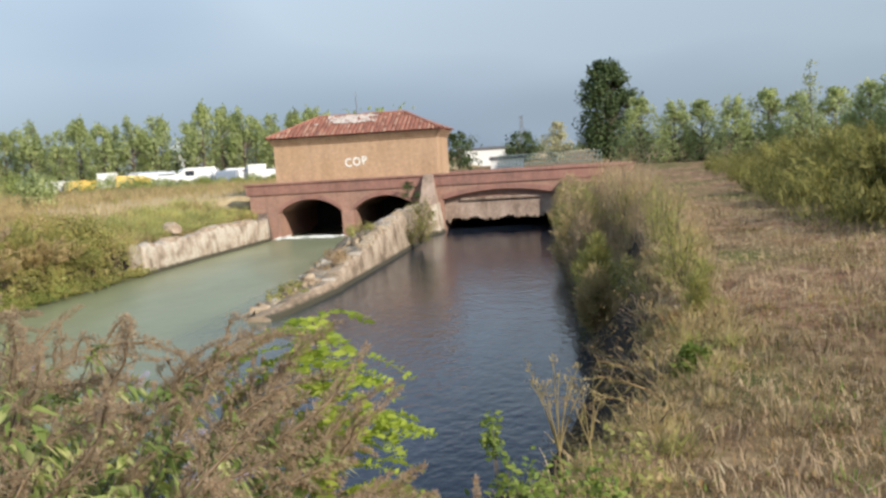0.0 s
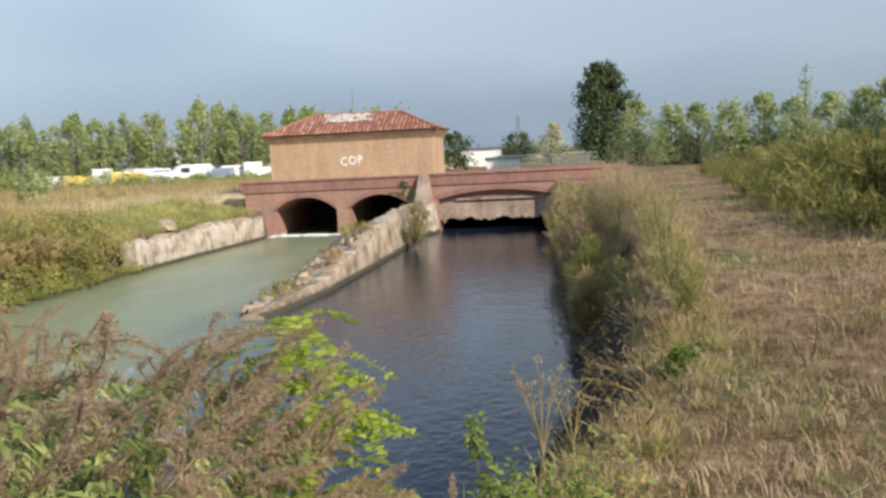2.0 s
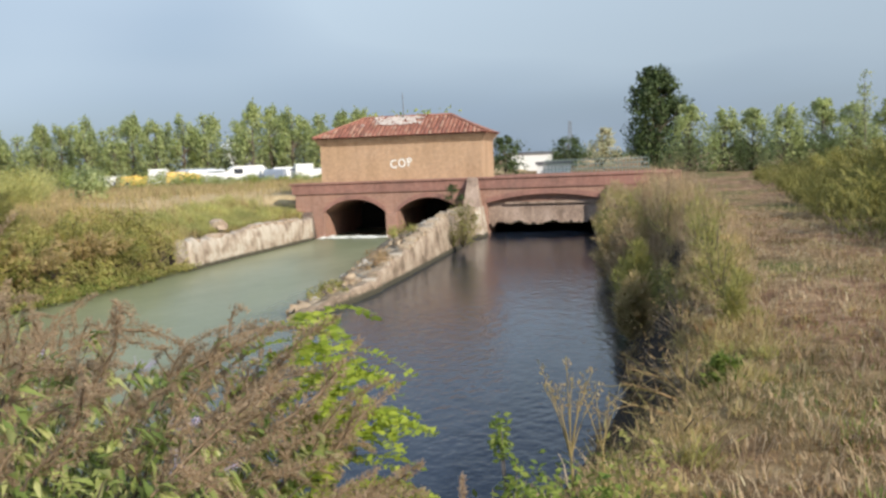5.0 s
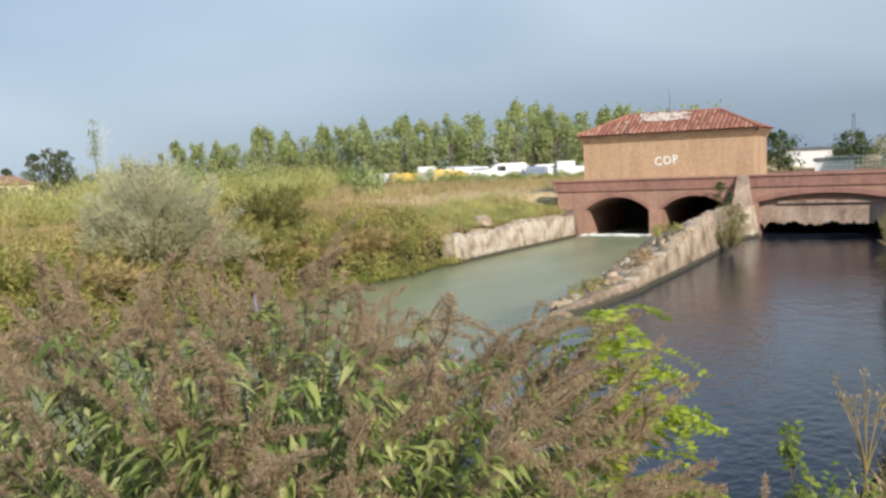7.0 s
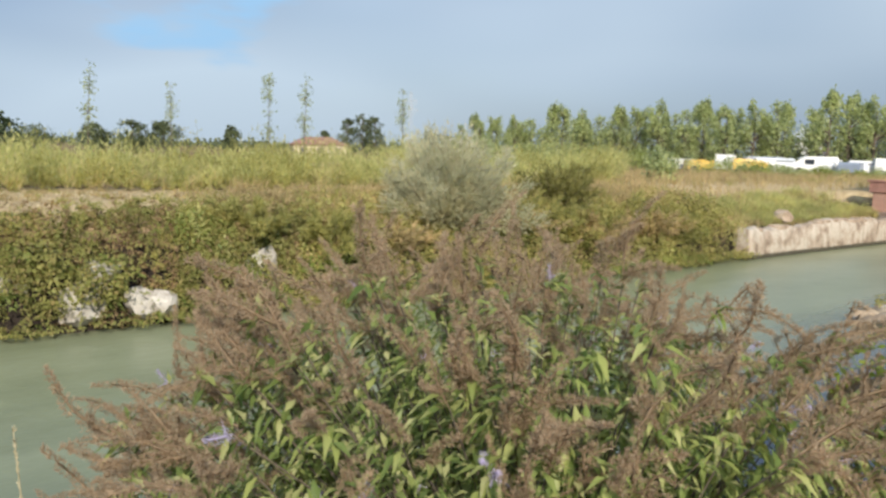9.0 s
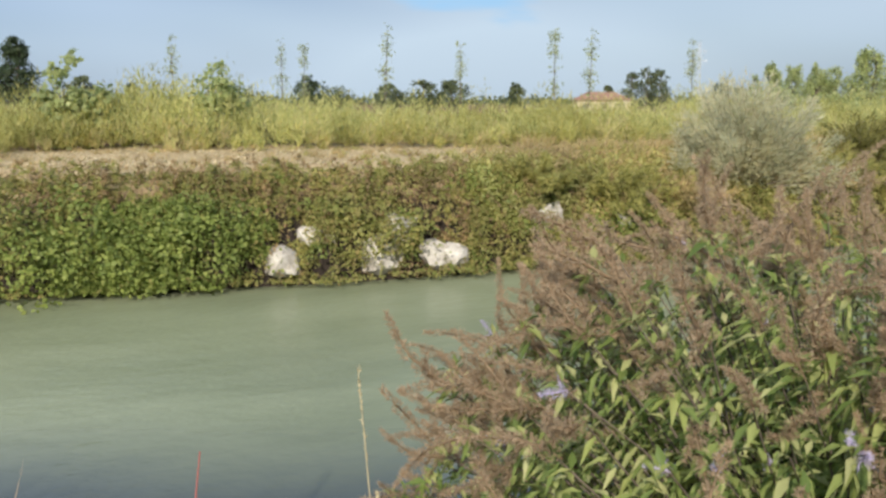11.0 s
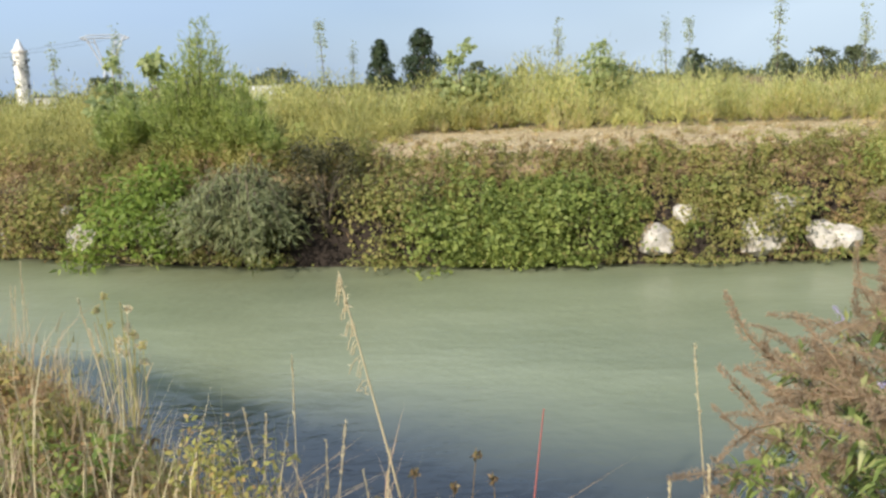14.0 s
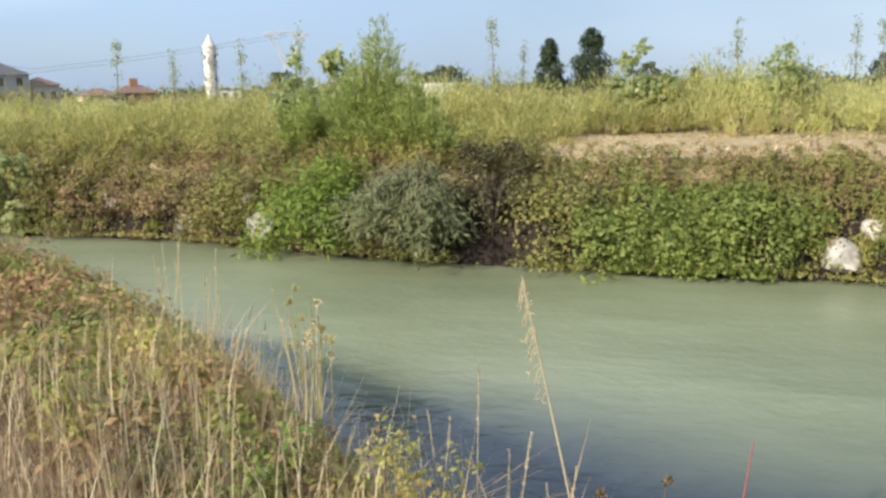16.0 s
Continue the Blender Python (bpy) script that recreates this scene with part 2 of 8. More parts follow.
def ground_material():
    m, n, l, b = nodes_of("soil_and_mown_grass")
    co = n.new("ShaderNodeTexCoord").outputs["Object"]
    big = noise_node(n, l, 0.22, 5, 0.6, co)
    mid = noise_node(n, l, 2.4, 7, 0.7, co)
    fine = noise_node(n, l, 22, 6, 0.7, co)
    a = ramp_node(n, l, mid.outputs["Fac"], [(0.34, (0.075, 0.042, 0.027)), (0.47, (0.21, 0.12, 0.075)), (0.60, (0.37, 0.25, 0.155)), (0.75, (0.50, 0.385, 0.25))])
    g = ramp_node(n, l, mid.outputs["Fac"], [(0.3, (0.06, 0.065, 0.02)), (0.7, (0.16, 0.16, 0.055))])
    k = ramp_node(n, l, big.outputs["Fac"], [(0.45, (0, 0, 0)), (0.62, (1, 1, 1))])
    col = mix_node(n, l, k.outputs["Color"], a.outputs["Color"], g.outputs["Color"])
    # bleached straw covers the far path; bank earth below the turf carries painted shade
    sep = n.new("ShaderNodeSeparateXYZ")
    l.new(co, sep.inputs["Vector"])
    straw = ramp_node(n, l, mid.outputs["Fac"], [(0.3, (0.33, 0.245, 0.14)), (0.5, (0.45, 0.345, 0.20)), (0.7, (0.54, 0.43, 0.27))])
    wob = n.new("ShaderNodeMath")
    wob.operation = "MULTIPLY_ADD"
    l.new(big.outputs["Fac"], wob.inputs[0])
    wob.inputs[1].default_value = 5.0
    l.new(sep.outputs["X"], wob.inputs[2])
    k2 = n.new("ShaderNodeMapRange")
    k2.interpolation_type = "SMOOTHSTEP"
    k2.inputs["From Min"].default_value, k2.inputs["From Max"].default_value = -15.2, -16.6
    l.new(wob.outputs["Value"], k2.inputs["Value"])
    k3 = n.new("ShaderNodeMapRange")
    k3.interpolation_type = "SMOOTHSTEP"
    k3.inputs["From Min"].default_value, k3.inputs["From Max"].default_value = -27.0, -24.0
    l.new(wob.outputs["Value"], k3.inputs["Value"])
    k4 = n.new("ShaderNodeMath")
    k4.operation = "MULTIPLY"
    l.new(k2.outputs["Result"], k4.inputs[0])
    l.new(k3.outputs["Result"], k4.inputs[1])
    col = mix_node(n, l, k4.outputs["Value"], col, straw.outputs["Color"])
    # shade of the overhung banks, mixed into the earth colour by depth
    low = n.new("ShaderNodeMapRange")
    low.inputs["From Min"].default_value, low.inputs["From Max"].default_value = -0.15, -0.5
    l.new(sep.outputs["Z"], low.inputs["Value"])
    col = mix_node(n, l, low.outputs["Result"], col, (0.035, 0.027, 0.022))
    f = ramp_node(n, l, fine.outputs["Fac"], [(0.3, (0.72, 0.72, 0.72)), (0.7, (1.2, 1.2, 1.2))])
    col = mix_node(n, l, 1.0, col, f.outputs["Color"], "MULTIPLY")
    l.new(col, b.inputs["Base Color"])
    b.inputs["Roughness"].default_value = 0.95
    b.inputs["Specular IOR Level"].default_value = 0.15
    bump(n, l, b, fine.outputs["Fac"], 0.7, 0.05)
    return m


def water_material():
    """Two streams that meet below the dividing wall: milky green along the far bank, clear and dark along the near one."""
    m, n, l, b = nodes_of("river_water")
    co = n.new("ShaderNodeTexCoord").outputs["Object"]
    sep = n.new("ShaderNodeSeparateXYZ")
    l.new(co, sep.inputs["Vector"])
    # border of the two streams: x = -8.6 at y = 19, drifting to the far bank's side downstream
    eddy = noise_node(n, l, 0.28, 4, 0.6, co, (1.0, 0.45, 1))
    mul = n.new("ShaderNodeMath")
    mul.operation = "MULTIPLY_ADD"
    l.new(eddy.outputs["Fac"], mul.inputs[0])
    mul.inputs[1].default_value, mul.inputs[2].default_value = 2.6, -1.3
    edge = n.new("ShaderNodeFloatCurve")
    yn = n.new("ShaderNodeMapRange")
    yn.inputs["From Min"].default_value, yn.inputs["From Max"].default_value = -30, 45
    l.new(sep.outputs["Y"], yn.inputs["Value"])
    l.new(yn.outputs["Result"], edge.inputs["Value"])
    c = edge.mapping.curves[0]
    pts = [(-30, -16.5), (-6, -11.2), (-2.4, -9.7), (-1, -9.1), (0.65, -8.4), (4, -7.2), (9, -6.6), (19, -8.0), (24, -8.8), (45, -10.5)]
    while len(c.points) < len(pts):
        c.points.new(0.5, 0.5)
    for p, (yy, xx) in zip(c.points, pts):
        p.location = ((yy + 30) / 75, (xx + 20) / 20)
    edge.mapping.update()
    ex = n.new("ShaderNodeMapRange")
    ex.inputs["To Min"].default_value, ex.inputs["To Max"].default_value = -20, 0
    l.new(edge.outputs["Value"], ex.inputs["Value"])
    d1 = n.new("ShaderNodeMath")
    d1.operation = "SUBTRACT"
    l.new(sep.outputs["X"], d1.inputs[0])
    l.new(ex.outputs["Result"], d1.inputs[1])
    d2 = n.new("ShaderNodeMath")
    l.new(d1.outputs["Value"], d2.inputs[0])
    l.new(mul.outputs["Value"], d2.inputs[1])
    mr = n.new("ShaderNodeMapRange")
    mr.interpolation_type = "SMOOTHSTEP"
    mr.inputs["From Min"].default_value, mr.inputs["From Max"].default_value = -2.2, 1.4
    l.new(d2.outputs["Value"], mr.inputs["Value"])
    cloud = noise_node(n, l, 0.42, 5, 0.62, co, (1.0, 0.35, 1))
    milk = ramp_node(n, l, cloud.outputs["Fac"], [(0.34, (0.165, 0.185, 0.11)), (0.5, (0.205, 0.225, 0.138)), (0.66, (0.24, 0.26, 0.165))])
    col = mix_node(n, l, mr.outputs["Result"], milk.outputs["Color"], (0.015, 0.022, 0.038))
    l.new(col, b.inputs["Base Color"])
    rg = n.new("ShaderNodeMapRange")
    rg.inputs["To Min"].default_value, rg.inputs["To Max"].default_value = 0.30, 0.10
    l.new(mr.outputs["Result"], rg.inputs["Value"])
    l.new(rg.outputs["Result"], b.inputs["Roughness"])
    b.inputs["IOR"].default_value = 1.33
    sheen = n.new("ShaderNodeMapRange")
    sheen.inputs["To Min"].default_value, sheen.inputs["To Max"].default_value = 0.32, 0.5
    l.new(mr.outputs["Result"], sheen.inputs["Value"])
    l.new(sheen.outputs["Result"], b.inputs["Specular IOR Level"])
    w1 = noise_node(n, l, 1.5, 3, 0.5, co, (1.0, 0.55, 1))
    w2 = noise_node(n, l, 6.0, 3, 0.5, co, (1.0, 0.7, 1))
    b1 = n.new("ShaderNodeBump")
    b1.inputs["Strength"].default_value, b1.inputs["Distance"].default_value = 0.24, 0.06
    l.new(w1.outputs["Fac"], b1.inputs["Height"])
    b2 = n.new("ShaderNodeBump")
    b2.inputs["Strength"].default_value, b2.inputs["Distance"].default_value = 0.6, 0.03
    l.new(w2.outputs["Fac"], b2.inputs["Height"])
    calm = n.new("ShaderNodeMapRange")
    calm.inputs["To Min"].default_value, calm.inputs["To Max"].default_value = 0.34, 0.62
    l.new(mr.outputs["Result"], calm.inputs["Value"])
    l.new(calm.outputs["Result"], b2.inputs["Strength"])
    l.new(b1.outputs["Normal"], b2.inputs["Normal"])
    l.new(b2.outputs["Normal"], b.inputs["Normal"])
    return m


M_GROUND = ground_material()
M_WATER = water_material()
M_BRICK = brick_material("red_brick", (0.40, 0.215, 0.155), (0.34, 0.17, 0.12), (0.38, 0.28, 0.22), (0.30, 0.18, 0.14))
M_BAND = brick_material("painted_brick_band", (0.34, 0.165, 0.13), (0.30, 0.14, 0.108), (0.31, 0.19, 0.155), (0.24, 0.13, 0.105))
M_OCHRE = brick_material("ochre_brick", (0.50, 0.325, 0.205), (0.46, 0.285, 0.175), (0.47, 0.35, 0.25), (0.45, 0.29, 0.175))
M_CORNICE = brick_material("cornice_brick", (0.42, 0.27, 0.165), (0.36, 0.22, 0.13), (0.38, 0.28, 0.2), (0.32, 0.2, 0.12))
M_STONE = stone_material("weathered_plaster_wall", (0.49, 0.43, 0.355), (0.39, 0.315, 0.245), (0.22, 0.165, 0.12), 1.7, 0.5, True, (0.36, 0.47, 0.56))
M_WALL_CORE = stone_material("bare_brown_masonry", (0.46, 0.37, 0.28), (0.36, 0.27, 0.20), (0.19, 0.14, 0.095), 1.6, 0.4, True)
M_RUBBLE = stone_material("mossy_rubble", (0.48, 0.40, 0.30), (0.33, 0.24, 0.16), (0.14, 0.11, 0.06), 1.6)
M_WHITE_STONE = stone_material("pale_limestone", (0.55, 0.52, 0.47), (0.41, 0.375, 0.33), (0.17, 0.15, 0.12), 2.6)
M_OLD_PLASTER = stone_material("old_plaster_and_brick", (0.42, 0.34, 0.26), (0.29, 0.215, 0.155), (0.12, 0.09, 0.06), 1.5, 0.35, True)
M_CONCRETE = stone_material("stained_concrete", (0.20, 0.15, 0.12), (0.14, 0.10, 0.08), (0.08, 0.055, 0.042), 0.9)
M_SLUICE = stone_material("pale_stained_concrete", (0.42, 0.32, 0.26), (0.33, 0.245, 0.195), (0.15, 0.105, 0.085), 0.9, 0.6)
# near-black that paints the shade deep inside the tunnels
M_TUNNEL_SHADE = plain("tunnel_shade", (0.03, 0.026, 0.024), 0.9)
M_TILE = plain("terracotta_tile", (0.36, 0.125, 0.075), 0.85, vary=0.4, scale=3.0)
M_MORTAR = plain("white_mortar", (0.52, 0.44, 0.39), 0.9, vary=0.2, scale=5)
M_PAINT = plain("white_spray_paint", (0.80, 0.79, 0.76), 0.6, vary=0.08)
M_STEEL = plain("dull_steel", (0.20, 0.21, 0.22), 0.5, 0.6)
M_BARK = plain("grey_bark", (0.12, 0.095, 0.07), 0.9, vary=0.4, scale=14, relief=0.5)
M_BODY_WHITE = plain("white_car_paint", (0.66, 0.66, 0.65), 0.35, vary=0.04, relief=0)
M_BODY_YELLOW = plain("yellow_paint", (0.65, 0.42, 0.08), 0.4, vary=0.1, relief=0)
M_BODY_GREY = plain("blue_grey_paint", (0.22, 0.26, 0.33), 0.35, vary=0.1, relief=0)
M_GLASS = plain("dark_window_glass", (0.03, 0.035, 0.045), 0.08, vary=0.1, relief=0)
M_TYRE = plain("tyre_rubber", (0.03, 0.03, 0.03), 0.85)
M_WALL_PALE = plain("pale_render", (0.62, 0.58, 0.50), 0.85, vary=0.1)
M_WALL_WHITE = plain("white_render", (0.78, 0.76, 0.70), 0.85, vary=0.12)
M_WALL_GREY = plain("grey_render", (0.40, 0.42, 0.45), 0.85, vary=0.1)
M_WALL_CREAM = plain("cream_render", (0.66, 0.57, 0.40), 0.85, vary=0.1)
M_WALL_BRICK = plain("brown_brick_wall", (0.30, 0.17, 0.11), 0.9, vary=0.2)
M_ROOF_RED = plain("red_roof_tiles", (0.27, 0.15, 0.105), 0.85, vary=0.3)
M_ROOF_BROWN = plain("brown_roof_tiles", (0.18, 0.11, 0.085), 0.85, vary=0.3)
M_ROOF_GREY = plain("dark_grey_roof", (0.10, 0.10, 0.11), 0.8, vary=0.2)
M_SHUTTER = plain("dark_window", (0.07, 0.07, 0.075), 0.4, vary=0.2)

L_ROW = foliage("poplar_leaves", [(0.30, 0.36, 0.16), (0.42, 0.48, 0.23), (0.55, 0.60, 0.33)], 0.6)
L_DARK = foliage("dark_leaves", [(0.037, 0.064, 0.027), (0.064, 0.092, 0.034), (0.092, 0.126, 0.044)], 0.2)
L_CONIFER = foliage("conifer_needles", [(0.024, 0.043, 0.022), (0.041, 0.065, 0.030), (0.061, 0.081, 0.041)], 0.15)
L_BRIGHT = foliage("bright_leaves", [(0.27, 0.365, 0.055), (0.41, 0.50, 0.08), (0.57, 0.63, 0.13)], 0.57)
L_BRAMBLE = foliage("bramble_leaves", [(0.23, 0.245, 0.08), (0.29, 0.30, 0.10), (0.36, 0.35, 0.125), (0.36, 0.28, 0.13)], 0.5)
L_OLIVE = foliage("olive_weeds", [(0.258, 0.263, 0.084), (0.358, 0.347, 0.123), (0.482, 0.437, 0.174)], 0.50)
L_GREEN = foliage("green_weeds", [(0.118, 0.186, 0.043), (0.196, 0.264, 0.058), (0.294, 0.353, 0.089)], 0.45)
L_DRY = foliage("dry_grass_mix", [(0.26, 0.18, 0.105), (0.38, 0.265, 0.165), (0.47, 0.345, 0.22), (0.29, 0.23, 0.115)], 0.35)
L_GREY = foliage("grey_green_leaves", [(0.468, 0.475, 0.333), (0.616, 0.616, 0.444), (0.567, 0.493, 0.357)], 0.58)
L_BUD = foliage("shrub_leaves", [(0.155, 0.225, 0.07), (0.27, 0.35, 0.115), (0.42, 0.475, 0.17), (0.60, 0.60, 0.32)], 0.52, 0.4)
L_PANICLE = foliage("brown_panicles", [(0.34, 0.245, 0.165), (0.46, 0.345, 0.245), (0.59, 0.465, 0.345)], 0.56)
L_VIOLET = foliage("violet_florets", [(0.46, 0.40, 0.72), (0.60, 0.54, 0.82), (0.72, 0.68, 0.86)], 0.4)
L_STEM_RED = foliage("red_stem", [(0.40, 0.11, 0.11), (0.48, 0.17, 0.15)], 0.2)
L_BRIGHT_GREEN = foliage("fresh_green_leaves", [(0.14, 0.21, 0.04), (0.20, 0.285, 0.055), (0.28, 0.355, 0.08)], 0.45)
L_GREYGREEN = foliage("grey_green_willow_leaves", [(0.17, 0.195, 0.095), (0.24, 0.265, 0.135), (0.33, 0.345, 0.19)], 0.4)
L_IVY = foliage("glossy_bramble_leaves", [(0.16, 0.215, 0.055), (0.225, 0.28, 0.075), (0.30, 0.345, 0.105)], 0.45, 0.5)
L_RUST = foliage("withered_brown_leaves", [(0.15, 0.10, 0.055), (0.25, 0.17, 0.095), (0.32, 0.23, 0.125), (0.21, 0.19, 0.075)], 0.32)
L_YELLOWING = foliage("yellowing_bramble_leaves", [(0.24, 0.26, 0.07), (0.36, 0.36, 0.105), (0.50, 0.46, 0.155), (0.46, 0.31, 0.145)], 0.48)
# leaf colour darkened to hold the shade of the far bank's hollow
L_HOLLOW_SHADE = foliage("leaves_with_painted_shade", [(0.05, 0.052, 0.026), (0.085, 0.082, 0.038), (0.13, 0.115, 0.05)], 0.2)
L_MOWN = foliage("mown_brown_grass", [(0.28, 0.195, 0.125), (0.37, 0.265, 0.175), (0.47, 0.35, 0.24), (0.55, 0.43, 0.30), (0.31, 0.25, 0.135)], 0.35)
L_PALE = foliage("bleached_straw", [(0.50, 0.42, 0.27), (0.62, 0.54, 0.37), (0.70, 0.62, 0.45)], 0.25)
L_FIELD = foliage("brown_field_grass", [(0.374, 0.275, 0.154), (0.506, 0.385, 0.231), (0.440, 0.358, 0.171), (0.330, 0.297, 0.127)], 0.42)
L_SEED = foliage("seeding_grass", [(0.550, 0.462, 0.264), (0.682, 0.583, 0.352), (0.550, 0.539, 0.242), (0.484, 0.484, 0.198)], 0.62)
L_HAZE = foliage("feathery_field_weeds", [(0.42, 0.445, 0.165), (0.55, 0.555, 0.23), (0.68, 0.635, 0.30)], 0.62)
L_HEDGE = foliage("hedge_leaves", [(0.135, 0.135, 0.042), (0.205, 0.20, 0.064), (0.30, 0.275, 0.10)], 0.45)
L_RUSTY = foliage("rusty_weeds", [(0.224, 0.134, 0.067), (0.347, 0.213, 0.112), (0.448, 0.302, 0.157), (0.302, 0.258, 0.101)], 0.35)
L_HAZEGREEN = foliage("locust_leaves", [(0.25, 0.32, 0.09), (0.35, 0.41, 0.13), (0.45, 0.49, 0.18)], 0.55)
L_MID = foliage("distant_leaves", [(0.07, 0.095, 0.05), (0.11, 0.135, 0.07), (0.15, 0.175, 0.095)], 0.35)
L_SLIM = foliage("slender_poplar_leaves", [(0.28, 0.34, 0.17), (0.38, 0.43, 0.24), (0.47, 0.51, 0.31)], 0.6)

# ---- mesh helpers ----
WATER = -1.9


def curve_of(points):
    xs, ys = zip(*points)
    return lambda v: np.interp(v, xs, ys)


bank_far = curve_of([(-300, -60), (-60, -30), (-20, -21.6), (-14, -20.7), (-10, -20.2), (-7, -19.0), (-4, -18.0), (0, -17.4), (5, -16.7), (15, -16.5), (41, -16.7), (300, -16.7)])
bank_near_line = curve_of([(-300, -44), (-60, -22), (-15, -12.8), (-8, -10.2), (-4, -7.1), (-2.2, -5.4), (-1, -4.05), (0, -3.4), (2.5, -2.6), (4.4, -2.0), (9, -1.3), (13, -0.75), (19, -1.0), (32, -2.0), (41, -2.8), (300, -2.8)])


def bank_near(v):
    v = np.asarray(v, float)
    return bank_near_line(v) + 0.05 * np.sin(1.3 * v) * np.sin(0.6 * v + 1.0)


bank_top = curve_of([(-300, -42), (-60, -20.5), (-15, -11.5), (-8, -9.2), (-5.6, -7.4), (-4, -6.1), (-2.2, -4.35), (-1, -2.95), (0, -2.2), (1, -1.9), (2.5, -1.3), (4.4, -0.35), (6.5, 0.25), (11, 0.35), (18, 0.5), (25, 0.0), (35, -1.0), (41, -1.8), (300, -1.8)])


def finish(name, me, mats, parent=None, label=""):
    for m in (mats if isinstance(mats, (list, tuple)) else [mats]):
        me.materials.append(m)
    ob = new(name, me)
    if parent is not None:
        ob.parent = parent
    return tagged(ob, label) if label else ob


def part(name, bm, mat, parent=None, label="", smooth=False):
    me = bpy.data.meshes.new(name)
    bmesh.ops.remove_doubles(bm, verts=bm.verts, dist=0.0005)
    bmesh.ops.recalc_face_normals(bm, faces=bm.faces)
    bm.to_mesh(me)
    bm.free()
    if smooth:
        me.polygons.foreach_set("use_smooth", [True] * len(me.polygons))
    return finish(name, me, mat, parent, label)


def soup(name, verts, faces, mat, parent=None, label="", smooth=False):
    """A mesh from arrays: verts (n, 3) and faces (m, k)."""
    me = bpy.data.meshes.new(name)
    verts, faces = np.asarray(verts, np.float32), np.asarray(faces, np.int32)
    k = faces.shape[1]
    me.vertices.add(len(verts))
    me.vertices.foreach_set("co", verts.ravel())
    me.loops.add(faces.size)
    me.loops.foreach_set("vertex_index", faces.ravel())
    me.polygons.add(len(faces))
    me.polygons.foreach_set("loop_start", np.arange(0, faces.size, k, dtype=np.int32))
    me.update(calc_edges=True)
    if smooth:
        me.polygons.foreach_set("use_smooth", [True] * len(faces))
    return finish(name, me, mat, parent, label)


def box(bm, x0, x1, y0, y1, z0, z1, bevel=0.0):
    r = bmesh.ops.create_cube(bm, size=1.0, matrix=Matrix.Translation(((x0 + x1) / 2, (y0 + y1) / 2, (z0 + z1) / 2)) @ Matrix.Diagonal((x1 - x0, y1 - y0, z1 - z0, 1)))
    if bevel:
        edges = list({e for v in r["verts"] for e in v.link_edges})
        bmesh.ops.bevel(bm, geom=edges, offset=bevel, segments=2, affect="EDGES", profile=0.6)


def tube(points, radii, sides=6):
    """Verts and quads of a tapering tube through the points."""
    pts = np.asarray(points, float)
    d = np.gradient(pts, axis=0)
    d /= np.linalg.norm(d, axis=1)[:, None] + 1e-9
    ref = np.where(np.abs(d[:, 2:3]) > 0.9, np.array([[1.0, 0, 0]]), np.array([[0, 0, 1.0]]))
    u = np.cross(d, ref)
    u /= np.linalg.norm(u, axis=1)[:, None] + 1e-9
    v = np.cross(d, u)
    a = np.linspace(0, TAU, sides, endpoint=False)
    r = np.asarray(radii, float)[:, None, None]
    ring = pts[:, None] + r * (np.cos(a)[None, :, None] * u[:, None] + np.sin(a)[None, :, None] * v[:, None])
    f = []
    n = len(pts)
    for i in range(n - 1):
        for j in range(sides):
            f.append((i * sides + j, i * sides + (j + 1) % sides, (i + 1) * sides + (j + 1) % sides, (i + 1) * sides + j))
    return ring.reshape(-1, 3), np.array(f)


class Pile:
    """Gathers arrays of verts and faces of one kind into one mesh."""

    def __init__(self):
        self.v, self.f, self.n = [], [], 0

    def add(self, v, f):
        self.v.append(np.asarray(v, float))
        self.f.append(np.asarray(f) + self.n)
        self.n += len(v)

    def out(self, name, mat, parent=None, label="", smooth=False):
        return soup(name, np.concatenate(self.v), np.concatenate(self.f), mat, parent, label, smooth)


def unit(v):
    return v / (np.linalg.norm(v, axis=-1, keepdims=True) + 1e-9)


def leaf_quads(centres, along, size, width, rng, droop=0.0, spread=1.0, face=None, ruffle=0.5):
    """One kite-shaped leaf for each centre; along: the way it points; size: length; width: share of the length; face: the way its upper side looks."""
    c = np.asarray(centres, float)
    n = len(c)
    a = unit(np.asarray(along, float) + spread * rng.normal(size=(n, 3)) * 0.5)
    a[:, 2] -= droop
    a = unit(a)
    if face is None:
        side = unit(np.cross(a, rng.normal(size=(n, 3))))
        nor = np.cross(a, side)
    else:
        nor = unit(unit(np.asarray(face, float)) + ruffle * rng.normal(size=(n, 3)))
        a = unit(np.cross(nor, np.cross(a + 0.3 * rng.normal(size=(n, 3)), nor)))
        side = np.cross(nor, a)
    s = (np.asarray(size) * rng.uniform(0.65, 1.3, n))[:, None]
    w = s * width
    v = np.stack([c, c + a * s * 0.45 + side * w * 0.5 + nor * w * 0.12, c + a * s, c + a * s * 0.45 - side * w * 0.5 + nor * w * 0.12], 1).reshape(-1, 3)
    return v, np.arange(4 * n).reshape(n, 4)


